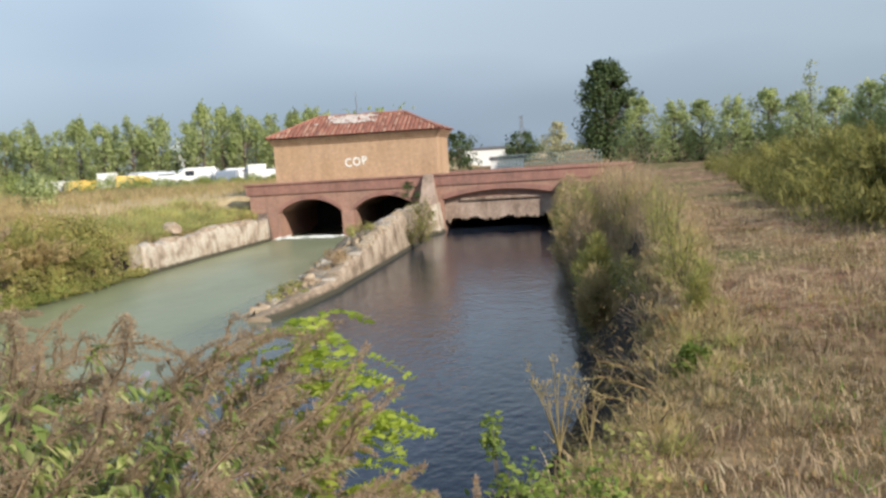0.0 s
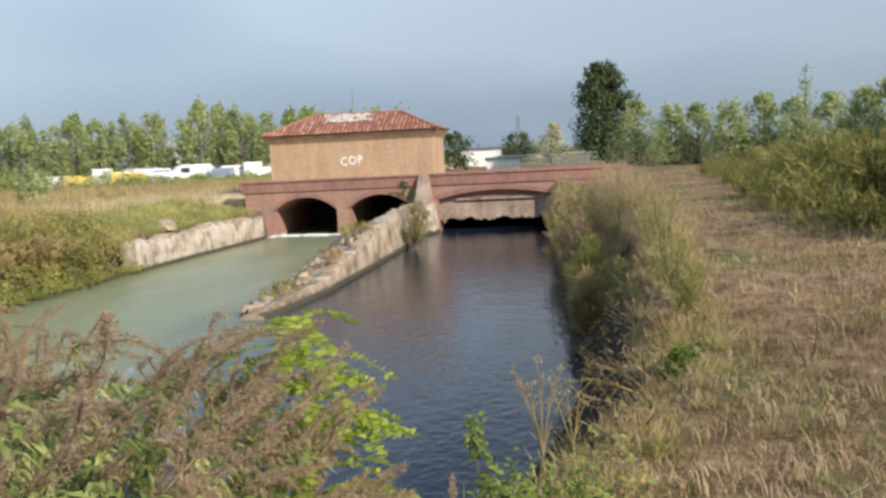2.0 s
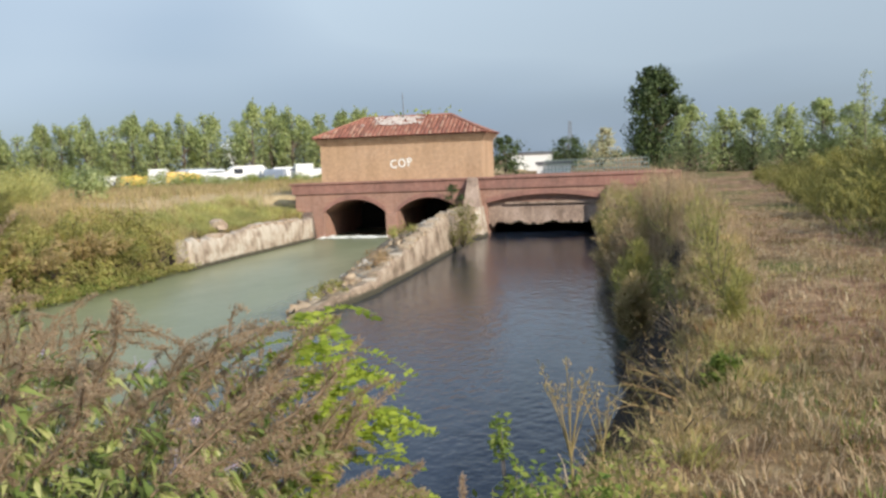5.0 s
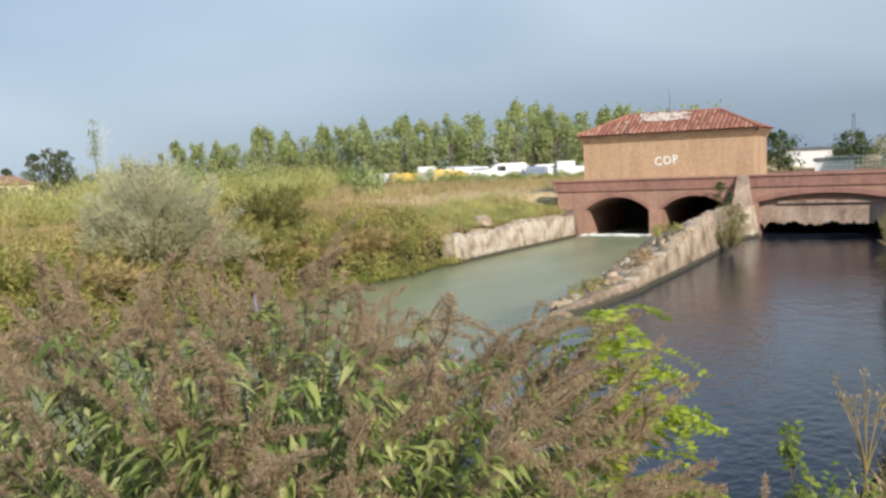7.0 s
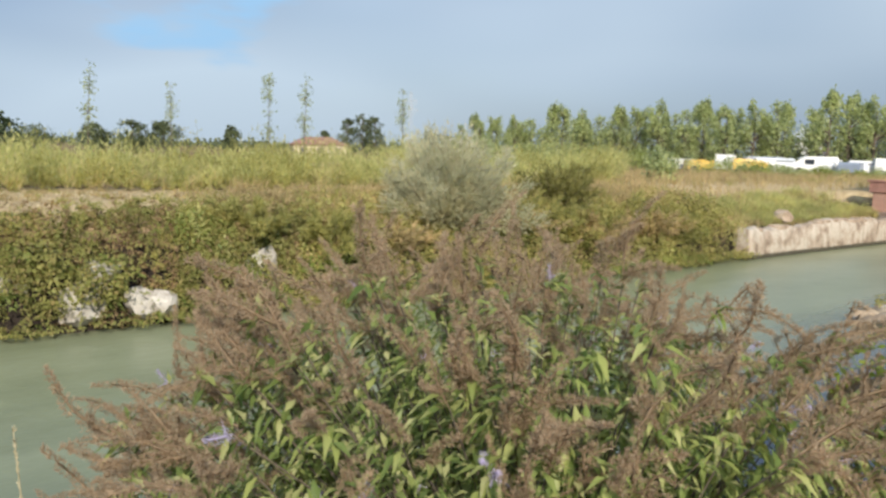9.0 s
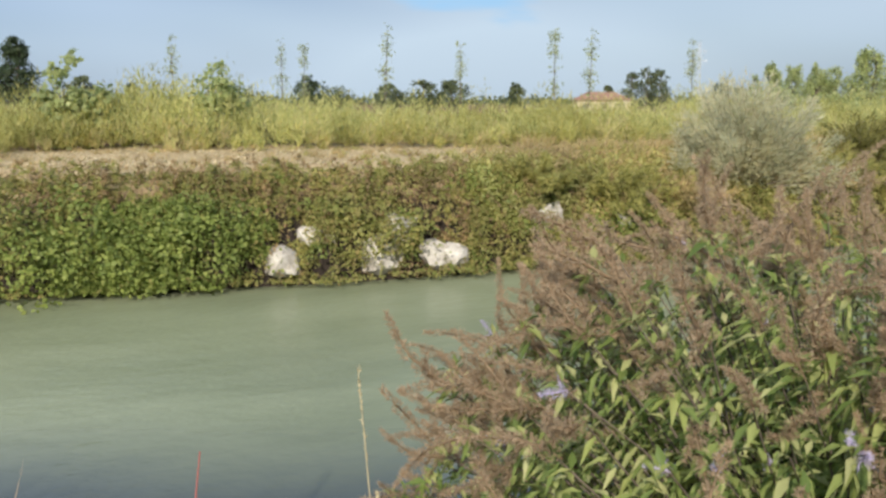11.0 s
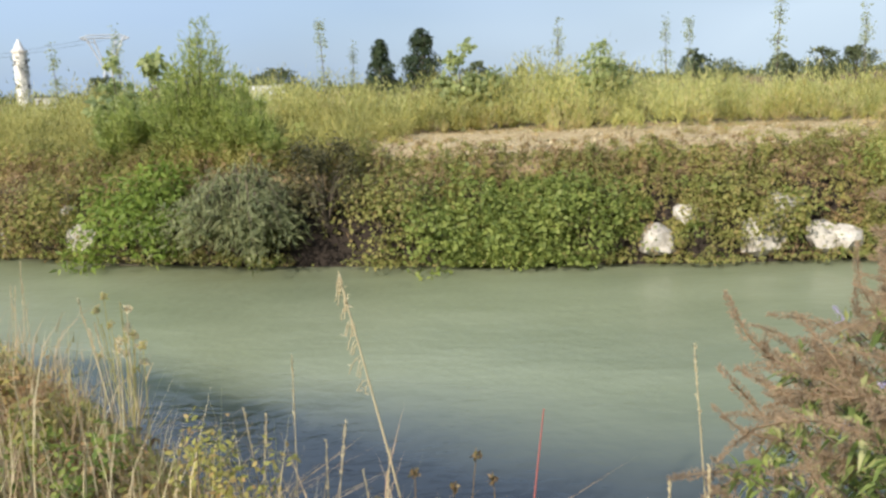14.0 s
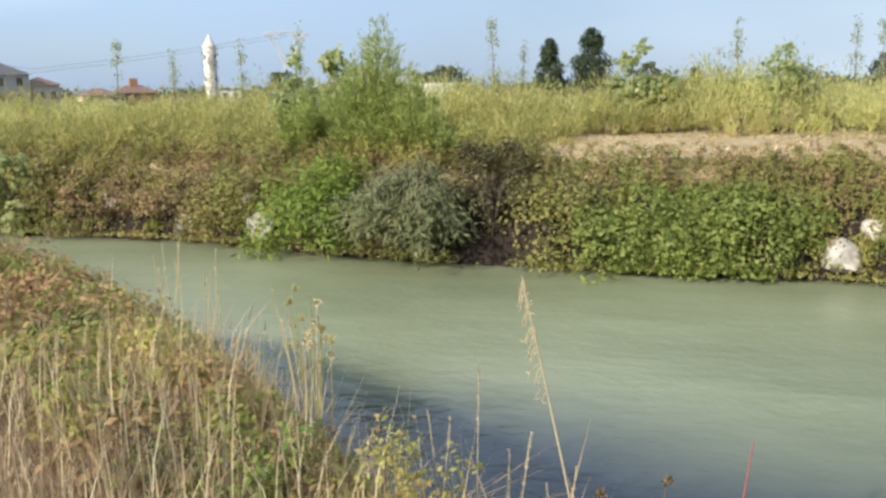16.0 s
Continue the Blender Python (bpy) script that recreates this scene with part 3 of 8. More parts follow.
def blades(bases, height, width, rng, lean=0.35, tilt=(0, 0)):
    """Grass: one thin bent blade of two faces for each base."""
    b = np.asarray(bases, float)
    n = len(b)
    h = (np.asarray(height) * rng.uniform(0.55, 1.25, n))[:, None]
    ang = rng.uniform(0, TAU, n)
    d = np.stack([np.cos(ang), np.sin(ang), np.zeros(n)], 1)
    side = np.stack([-np.sin(ang), np.cos(ang), np.zeros(n)], 1)
    k = rng.uniform(0.1, 1.0, n)[:, None] * lean
    drift = np.array([tilt[0], tilt[1], 0.0])
    w = (np.asarray(width) * rng.uniform(0.6, 1.3, n))[:, None]
    up = np.array([0, 0, 1.0])
    m = b + h * 0.55 * up + d * h * k * 0.4 + drift * h * 0.4
    t = b + h * up * (1 - 0.3 * k) + d * h * k * 1.2 + drift * h
    v = np.stack([b - side * w, b + side * w, m + side * w * 0.7, m - side * w * 0.7, t], 1).reshape(-1, 3)
    i = np.arange(n) * 5
    f = np.concatenate([np.stack([i, i + 1, i + 2], 1), np.stack([i, i + 2, i + 3], 1), np.stack([i + 3, i + 2, i + 4], 1)])
    return v, f


# ---- ground: one sheet with the river's bed cut into it ----
def hum(x, y, s):
    return np.sin(x * 1.3 * s + 1.7 * np.sin(y * 0.7 * s)) * np.cos(y * 1.1 * s + 1.3 * np.sin(x * 0.9 * s))


def ground_z(x, y):
    x, y = np.asarray(x, float), np.asarray(y, float)
    xf, xn = bank_far(y), bank_near(y)
    plain_z = 0.05 * hum(x, y, 0.35) + 0.025 * hum(x, y, 1.7) + 0.02 * hum(x + 3, y, 4.3)
    # beside the masonry wall the far bank falls gently to the wall's top
    wall = np.clip((y - 26.5) / 2.0, 0, 1) * np.clip((42.5 - y) / 1.0, 0, 1)
    d = xf - x
    rise = np.interp(d, [-0.9, 0.0, 0.35, 1.2, 2.4, 4.0], [-2.7, -1.95, -1.0, -0.1, 0.22, 0.22])
    soft = np.interp(d, [-0.2, 0.3, 0.35, 1.5, 4.5, 7.0], [-2.7, -2.7, -0.95, -0.8, -0.1, 0.22])
    far = np.where(d > -0.9, (1 - wall) * rise + wall * soft, -2.7) - 0.22 * np.clip((d - 30) / 40, 0, 1)
    e = (x - xn) / (bank_top(y) - xn)
    near = np.where(e > -0.7, np.interp(e, [-0.7, 0.0, 0.3, 0.62, 0.86, 1.1], [-2.7, -2.0, -1.7, -1.15, -0.32, 0.0]), -2.7)
    z = np.where(x < (xf + xn) / 2, far, near)
    z = np.where(z > -0.3, z + plain_z, z)
    # the river ends behind the bridge
    return np.where(y > 60, np.maximum(z, plain_z - 0.05), z)


def build_ground():
    ys = np.unique(np.concatenate([np.linspace(-900, -60, 22), np.linspace(-60, -20, 27), np.linspace(-20, 62, 206), np.linspace(62, 140, 40), np.linspace(140, 2500, 26)]))
    s_left = -np.concatenate([[2500, 1400, 800, 500, 320, 220, 160], np.linspace(120, 8, 85), np.linspace(7.5, 2.4, 18), np.linspace(2.2, -1.2, 24)])
    s_right = np.concatenate([np.linspace(-1.0, 1.8, 24), np.linspace(2.0, 10, 44), np.linspace(10.6, 40, 34), [50, 70, 100, 150, 250, 400, 700, 1200, 2200]])
    Y = ys[:, None]
    X = np.concatenate([bank_far(Y) + s_left[None], bank_near(Y) + s_right[None]], 1)
    Yg = np.repeat(Y, X.shape[1], 1)
    Z = ground_z(X, Yg)
    V = np.stack([X, Yg, Z], 2).reshape(-1, 3)
    r, c = X.shape
    i = (np.arange(r - 1)[:, None] * c + np.arange(c - 1)[None]).ravel()
    F = np.stack([i, i + 1, i + c + 1, i + c], 1)
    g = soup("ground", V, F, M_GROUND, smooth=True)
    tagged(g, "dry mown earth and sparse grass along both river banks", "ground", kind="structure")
    wv = [(-70, -300, WATER), (10, -300, WATER), (10, 58, WATER), (-70, 58, WATER)]
    w = soup("water", wv, [(0, 1, 2, 3)], M_WATER)
    tagged(w, "milky green river water meeting a dark clear stream", "water", kind="structure")


build_ground()

# ---- bridge with two arches and a wide opening ----
BRIDGE = pose(-9.25, 41.5, 0, 0, 0, 3.0)


def arch_z(u, a, b, spring, crown):
    """Height of a segmental arch over [a, b]."""
    h, r = (b - a) / 2, crown - spring
    R = (h * h + r * r) / (2 * r)
    return crown - R + math.sqrt(max(R * R - (u - (a + b) / 2) ** 2, 0))


ARCHES = [(-7.2, -4.1, -0.68, -0.05), (-3.5, -0.45, -0.68, -0.06), (0.80, 6.35, -0.42, -0.06)]


def wall_with_arches(bm, u0, u1, v0, v1, zb, zt, arches):
    """An upright wall with arched openings through it, from u0 to u1."""
    us = {u0, u1}
    for a, b, s, c in arches:
        us.update(a + (b - a) * i / 18 for i in range(19))
    us = sorted(us)

    def low(u, mid):
        for a, b, s, c in arches:
            if a < mid < b:
                return arch_z(u, a, b, s, c)
        return zb
    for p, q in zip(us, us[1:]):
        mid = (p + q) / 2
        lp, lq = low(p, mid), low(q, mid)
        vs = [bm.verts.new(c) for c in ((p, v0, lp), (q, v0, lq), (q, v0, zt), (p, v0, zt), (p, v1, lp), (q, v1, lq), (q, v1, zt), (p, v1, zt))]
        for f in ((0, 1, 2, 3), (5, 4, 7, 6), (4, 5, 1, 0), (3, 2, 6, 7)):
            bm.faces.new([vs[i] for i in f])
    for a, b, s, c in arches:
        for u in (a, b):
            vs = [bm.verts.new(c2) for c2 in ((u, v0, zb), (u, v1, zb), (u, v1, s), (u, v0, s))]
            bm.faces.new(vs)
    for u in (u0, u1):
        vs = [bm.verts.new(c2) for c2 in ((u, v0, zb), (u, v1, zb), (u, v1, zt), (u, v0, zt))]
        bm.faces.new(vs)


def build_bridge():
    root = new("bridge")
    root.matrix_world = BRIDGE
    tagged(root, "red brick bridge with two low arches and a wide sluice opening", "bridge")
    bm = bmesh.new()
    wall_with_arches(bm, -8.6, 9.5, 0.0, 7.0, -2.6, 0.24, ARCHES)
    part("arch_wall", bm, M_BRICK, root)
    bm = bmesh.new()
    box(bm, -8.75, 9.6, -0.07, 0.33, 0.244, 0.70, 0.02)
    part("parapet", bm, M_BAND, root, "dark red painted brick parapet")
    bm = bmesh.new()
    box(bm, -8.85, 9.65, -0.13, 0.40, 0.703, 0.80, 0.025)
    part("coping", bm, M_BAND, root, "worn red coping")
    bm = bmesh.new()
    box(bm, -8.75, 9.6, 6.7, 7.05, 0.244, 0.75, 0.02)
    part("rear_parapet", bm, M_BAND, root)
    bm = bmesh.new()
    box(bm, -8.7, 9.6, 0.34, 6.69, 0.16, 0.26)
    part("deck", bm, M_CONCRETE, root, "grey road deck")
    # arch rings, slightly proud of the wall
    for a, b, s, c in ARCHES:
        bm = bmesh.new()
        n = 20
        for i in range(n):
            p, q = a + (b - a) * i / n, a + (b - a) * (i + 1) / n
            zp, zq = arch_z(p, a, b, s, c), arch_z(q, a, b, s, c)
            vs = [bm.verts.new(k) for k in ((p, -0.03, zp + 0.004), (q, -0.03, zq + 0.004), (q, -0.03, zq + 0.22), (p, -0.03, zp + 0.22), (p, 0.02, zp + 0.004), (q, 0.02, zq + 0.004), (q, 0.02, zq + 0.22), (p, 0.02, zp + 0.22))]
            for f in ((0, 1, 2, 3), (5, 4, 7, 6), (4, 5, 1, 0), (3, 2, 6, 7)):
                bm.faces.new([vs[k] for k in f])
        part("arch_ring", bm, M_BAND, root)
    # sloping wing of the far abutment
    bm = bmesh.new()
    lo = [(-9.3, -1.5, -2.6), (-7.5, -1.0, -2.6), (-7.5, 0.02, -2.6), (-9.3, 0.02, -2.6)]
    hi = [(-8.75, -0.35, -0.75), (-7.9, -0.3, -0.75), (-7.75, 0.02, -0.6), (-8.75, 0.02, -0.6)]
    vs = [bm.verts.new(k) for k in lo + hi]
    for f in ((0, 1, 5, 4), (1, 2, 6, 5), (3, 0, 4, 7), (4, 5, 6, 7)):
        bm.faces.new([vs[k] for k in f])
    part("abutment", bm, M_CONCRETE, root, "sloping weathered abutment")
    # buttress between the arches and the wide opening, with a stepped foot
    bm = bmesh.new()
    vs = [bm.verts.new(k) for k in [(-0.22, -0.75, -0.60), (0.60, -0.75, -0.60), (0.60, 0.02, -0.60), (-0.22, 0.02, -0.60), (-0.04, -0.30, 0.62), (0.42, -0.30, 0.62), (0.42, -0.14, 0.80), (-0.04, -0.14, 0.80)]]
    for f in ((0, 1, 5, 4), (1, 2, 6, 5), (3, 0, 4, 7), (4, 5, 6, 7), (2, 3, 7, 6)):
        bm.faces.new([vs[k] for k in f])
    part("buttress", bm, M_SLUICE, root, "pale stained buttress")
    bm = bmesh.new()
    vs = [bm.verts.new(k) for k in [(-0.6, -2.2, -2.6), (0.92, -1.6, -2.6), (0.92, 0.02, -2.6), (-0.6, 0.02, -2.6), (-0.4, -1.5, -0.55), (0.66, -1.1, -0.55), (0.66, 0.02, -0.55), (-0.4, 0.02, -0.55)]]
    for f in ((0, 1, 5, 4), (1, 2, 6, 5), (3, 0, 4, 7), (4, 5, 6, 7)):
        bm.faces.new([vs[k] for k in f])
    part("buttress_foot", bm, M_STONE, root, "broad pale stone foot")
    # pier nose between the two arches
    bm = bmesh.new()
    box(bm, -4.08, -3.52, -0.12, 0.02, -2.6, -0.72, 0.04)
    part("pier", bm, M_BRICK, root)
    # sluice wall hanging in the wide opening, its lower edge broken away
    rng = np.random.default_rng(6)
    bm = bmesh.new()
    us = np.linspace(0.81, 6.34, 60)
    low = -1.40 + 0.08 * np.sin(us * 5.3) * np.sin(us * 2.1) + rng.normal(size=60) * 0.05
    fr = [[bm.verts.new((u, v, z)) for u, z in zip(us, zs)] for v, zs in ((0.38, low), (0.38, [-0.40] * 60), (0.62, [-0.40] * 60), (0.62, low))]
    for r in range(4):
        for i in range(59):
            bm.faces.new([fr[r][i], fr[r][i + 1], fr[(r + 1) % 4][i + 1], fr[(r + 1) % 4][i]])
    part("sluice_wall", bm, M_SLUICE, root, "stained concrete sluice wall with a broken lower edge")
    bm = bmesh.new()
    box(bm, 0.81, 6.34, 0.30, 0.66, -0.395, 0.2, 0.01)
    part("lintel", bm, M_BRICK, root)
    bm = bmesh.new()
    box(bm, 1.6, 5.9, 0.24, 0.375, -0.52, -0.40, 0.02)
    part("ledge", bm, M_SLUICE, root)
    # wing wall on the near bank's side
    bm = bmesh.new()
    vs = [bm.verts.new(k) for k in [(6.36, -0.5, -2.6), (7.2, -0.5, -2.6), (7.2, -0.075, -2.6), (6.36, -0.075, -2.6), (6.36, -0.5, 0.05), (7.2, -0.5, 0.05), (7.2, -0.075, 0.24), (6.36, -0.075, 0.24)]]
    for f in ((0, 1, 5, 4), (1, 2, 6, 5), (3, 0, 4, 7), (4, 5, 6, 7), (2, 3, 7, 6)):
        bm.faces.new([vs[k] for k in f])
    part("wing_wall", bm, M_BRICK, root)
    # added wall across the tunnels, coloured as the shade inside them
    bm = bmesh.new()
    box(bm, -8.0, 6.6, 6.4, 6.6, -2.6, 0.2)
    part("tunnel_shade_wall", bm, M_TUNNEL_SHADE, root)


build_bridge()


# ---- building on the bridge ----
def build_house():
    root = new("pump_house")
    root.matrix_world = BRIDGE @ pose(0, 0, 0)
    tagged(root, "low ochre brick pump house with a red hipped tile roof", "building")
    u0, u1, v0, v1 = -7.35, 0.62, 0.42, 4.0
    bm = bmesh.new()
    box(bm, u0, u1, v0, v1, 0.264, 2.56, 0.01)
    part("wall", bm, M_OCHRE, root)
    bm = bmesh.new()
    box(bm, u0 - 0.06, u1 + 0.06, v0 - 0.06, v1 + 0.06, 2.56, 2.66, 0.01)
    box(bm, u0 - 0.13, u1 + 0.13, v0 - 0.13, v1 + 0.13, 2.664, 2.77, 0.01)
    box(bm, u0 - 0.21, u1 + 0.21, v0 - 0.21, v1 + 0.21, 2.774, 2.88, 0.01)
    part("cornice", bm, M_CORNICE, root, "stepped brick cornice")
    e0, e1, f0, f1, ze, zr = u0 - 0.27, u1 + 0.30, v0 - 0.3, v1 + 0.3, 2.89, 3.84
    hd = (f1 - f0) / 2
    r0, r1, vm = e0 + hd * 1.0, e1 - hd * 1.0, (f0 + f1) / 2
    bm = bmesh.new()
    vs = [bm.verts.new(k) for k in ((e0, f0, ze), (e1, f0, ze), (e1, f1, ze), (e0, f1, ze), (r0, vm, zr), (r1, vm, zr))]
    for f in ((0, 1, 5, 4), (1, 2, 5), (2, 3, 4, 5), (3, 0, 4), (3, 2, 1, 0)):
        bm.faces.new([vs[k] for k in f])
    roof = part("roof", bm, M_TILE, root, "red clay tile hipped roof")
    # rows of round tiles running down each slope
    rng = np.random.default_rng(5)

    def rows(name, corners_lo, corners_hi, step):
        p0, p1 = np.array(corners_lo[0]), np.array(corners_lo[1])
        q0, q1 = np.array(corners_hi[0]), np.array(corners_hi[1])
        L = np.linalg.norm(p1 - p0)
        n = int(L / step)
        pile = Pile()
        along = (p1 - p0) / L
        mid = (q0 + q1) / 2 - (p0 + p1) / 2
        slope = mid - along * mid.dot(along)
        nor = np.cross(along, slope)
        nor /= np.linalg.norm(nor)
        run = np.linalg.norm(slope)
        sd = slope / run
        a0 = (q0 - p0).dot(along)
        a1 = (q1 - p0).dot(along)
        for i in range(n):
            s = (i + 0.5) * step
            top = run
            if s < a0:
                top = run * s / a0
            elif s > a1:
                top = run * (L - s) / (L - a1)
            k = max(1, int(top / 0.36))
            for j in range(k):
                b = p0 + along * (s + rng.normal() * 0.006) + sd * (top * j / k - 0.03) + nor * (0.012 + rng.uniform(0, 0.012))
                t = p0 + along * s + sd * (top * (j + 1) / k + 0.02) + nor * 0.004
                w0, w1 = step * 0.44, step * 0.33
                ring = [(-1, 0.0), (-0.6, 0.055), (0.6, 0.055), (1, 0.0)]
                v = [b + along * w0 * a + nor * h for a, h in ring] + [t + along * w1 * a + nor * h for a, h in ring]
                pile.add(v, [(0, 1, 5, 4), (1, 2, 6, 5), (2, 3, 7, 6)])
        tagged(pile.out(name, M_TILE_VAR, roof), kind="stuff")
    rows("tiling", ((e0, f0, ze), (e1, f0, ze)), ((r0, vm, zr), (r1, vm, zr)), 0.21)
    rows("tiling", ((e1, f0, ze), (e1, f1, ze)), ((r1, vm, zr), (r1, vm, zr)), 0.21)
    rows("tiling", ((e0, f1, ze), (e0, f0, ze)), ((r0, vm, zr), (r0, vm, zr)), 0.21)
    # ridge and hip caps
    for a, b in (((r0, vm, zr), (r1, vm, zr)), ((e0, f0, ze), (r0, vm, zr)), ((e1, f0, ze), (r1, vm, zr))):
        v, f = tube([np.array(a) + (np.array(b) - np.array(a)) * i / 12 + np.array([0, 0, 0.03 + 0.01 * (i % 2)]) for i in range(13)], [0.085] * 13, 6)
        soup("ridge_cap", v, f, M_TILE_VAR, roof)
    # patches of white mortar near the middle of the ridge
    pile = Pile()
    for _ in range(190):
        s, q = rng.normal(0.46, 0.075), rng.uniform(0.52, 0.97)
        c = np.array([e0 + (e1 - e0) * s, f0 + (vm - f0) * q, ze + (zr - ze) * q + 0.095])
        a = rng.uniform(0, TAU)
        w, h = rng.uniform(0.03, 0.11), rng.uniform(0.03, 0.08)
        du, dv = np.array([math.cos(a), math.sin(a) * 0.9, math.sin(a) * 0.45]) * w, np.array([-math.sin(a), math.cos(a) * 0.9, math.cos(a) * 0.45]) * h
        pile.add([c - du - dv, c + du - dv, c + du + dv, c - du + dv], [(0, 1, 2, 3)])
    tagged(pile.out("mortar", M_MORTAR, roof, "patchy white mortar"), kind="stuff")
    v, f = tube([(-3.50, vm - 0.2, 3.7), (-3.50, vm - 0.2, 4.4), (-3.52, vm - 0.2, 5.0)], [0.03, 0.025, 0.02], 6)
    soup("pole", v, f, M_STEEL, root, "thin dark roof pole")
    # weeds rooted in the tiles
    pile = Pile()
    for uu, n in ((-2.55, 40), (-1.3, 22), (-5.4, 8), (-3.9, 10)):
        c = rng.normal(size=(n, 3)) * [0.26, 0.15, 0.11] + [uu, vm + 0.1, 3.98]
        pile.add(*leaf_quads(c, [0, 0, 1], 0.16, 0.5, rng))
    tagged(pile.out("roof_growth", L_BRIGHT, roof, "green weeds along the ridge"), kind="stuff")
    # sprayed letters
    cu = bpy.data.curves.new("letters", "FONT")
    cu.body, cu.size, cu.extrude, cu.offset, cu.space_character = "COP", 0.56, 0.004, 0.008, 1.2
    ob = new("letters", cu)
    dg = bpy.context.evaluated_depsgraph_get()
    me = bpy.data.meshes.new_from_object(ob.evaluated_get(dg))
    bpy.data.objects.remove(ob)
    me.materials.clear()
    ob = finish("letters", me, M_PAINT, root, "white spray painted letters")
    ob.matrix_local = pose(-3.86, v0 - 0.012, 1.36, 90, 0, 0) @ pose(0, 0, 0, 0, 0, 5) @ Matrix.Diagonal((0.86, 1, 1, 1))


def varied(name, stops):
    """Like plain, but each island takes a shade of its own."""
    m, n, l, b = nodes_of(name)
    geo = n.new("ShaderNodeNewGeometry")
    r = ramp_node(n, l, geo.outputs["Random Per Island"], stops)
    t = noise_node(n, l, 9, 5)
    f = ramp_node(n, l, t.outputs["Fac"], [(0.3, (0.7, 0.7, 0.7)), (0.7, (1.2, 1.2, 1.2))])
    l.new(mix_node(n, l, 1.0, r.outputs["Color"], f.outputs["Color"], "MULTIPLY"), b.inputs["Base Color"])
    b.inputs["Roughness"].default_value = 0.88
    bump(n, l, b, t.outputs["Fac"], 0.3)
    return m


M_TILE_VAR = varied("weathered_tiles", [(0.0, (0.17, 0.075, 0.055)), (0.35, (0.26, 0.105, 0.075)), (0.7, (0.33, 0.145, 0.10)), (1.0, (0.36, 0.22, 0.16))])
build_house()


# ---- masonry along the water ----
def rough_wall(name, line, thick, mat, label, category, seed, jag=0.06, step=0.35):
    """A broken wall along a line of (x, y, top z), faces uneven, top ragged."""
    rng = np.random.default_rng(seed)
    pts = np.array(line, float)
    seg = np.concatenate([[0], np.cumsum(np.linalg.norm(np.diff(pts[:, :2], axis=0), axis=1))])
    n = int(seg[-1] / step) + 2
    s = np.linspace(0, seg[-1], n)
    P = np.stack([np.interp(s, seg, pts[:, k]) for k in range(3)], 1)
    T = np.stack([np.interp(s, seg, np.asarray(thick)) for _ in range(1)], 1)[:, 0]
    d = unit(np.gradient(P[:, :2], axis=0))
    nor = np.stack([d[:, 1], -d[:, 0]], 1)
    V, rows_n = [], 7
    for i in range(n):
        top = P[i, 2] + rng.normal() * jag
        half = T[i] / 2
        prof = [(-half - 0.10, -2.6), (-half - 0.05, (top - 1.9) / 2), (-half + rng.normal() * 0.004, top - 0.06), (-half * 0.5, top + rng.normal() * jag * 0.7), (half * 0.5, top + rng.normal() * jag * 0.7), (half + rng.normal() * 0.004, top - 0.06), (half + 0.05, (top - 1.9) / 2), (half + 0.10, -2.6)]
        for o, zz in prof:
            o += rng.normal() * 0.002
            V.append((P[i, 0] + nor[i, 0] * o, P[i, 1] + nor[i, 1] * o, zz))
    k = 8
    F = [(i * k + j, i * k + j + 1, (i + 1) * k + j + 1, (i + 1) * k + j) for i in range(n - 1) for j in range(k - 1)]
    ob = soup(name, V, F, mat)
    for end in (0, n - 1):
        idx = list(range(end * k, end * k + k))
        bm = bmesh.new()
        bm.from_mesh(ob.data)
        bm.verts.ensure_lookup_table()
        bm.faces.new([bm.verts[q] for q in idx])
        bmesh.ops.recalc_face_normals(bm, faces=bm.faces)
        bm.to_mesh(ob.data)
        bm.free()
    return tagged(ob, label, category)


river_wall = rough_wall("river_wall", [(-16.75, 28.4, -0.88), (-16.9, 33.3, -0.86), (-16.85, 33.5, -0.78), (-17.0, 40.3, -0.84)], [0.5, 0.5, 0.5, 0.6], M_STONE, "low river wall with flaking pale plaster over brown masonry", "wall", 3, 0.05)


def crest_stones():
    """Broken blocks left along the top of the river wall."""
    rng = np.random.default_rng(15)
    y = 28.5
    while y < 40.0:
        L = rng.uniform(0.25, 0.8)
        if rng.uniform() < 0.6:
            bm = bmesh.new()
            box(bm, -0.22, 0.22, -L / 2, L / 2, -0.10, rng.uniform(0.02, 0.10), 0.03)
            ob = part("crest_block", bm, M_WALL_CORE, river_wall)
            ob.matrix_local = pose(np.interp(y, [28.4, 33.3, 33.5, 40.3], [-16.75, -16.9, -16.85, -17.0]), y + L / 2, np.interp(y, [28.4, 33.3, 33.5, 40.3], [-0.88, -0.86, -0.78, -0.84]), *rng.uniform(-4, 4, 2), rng.uniform(-8, 8))
        y += L + rng.uniform(0, 0.3)


crest_stones()


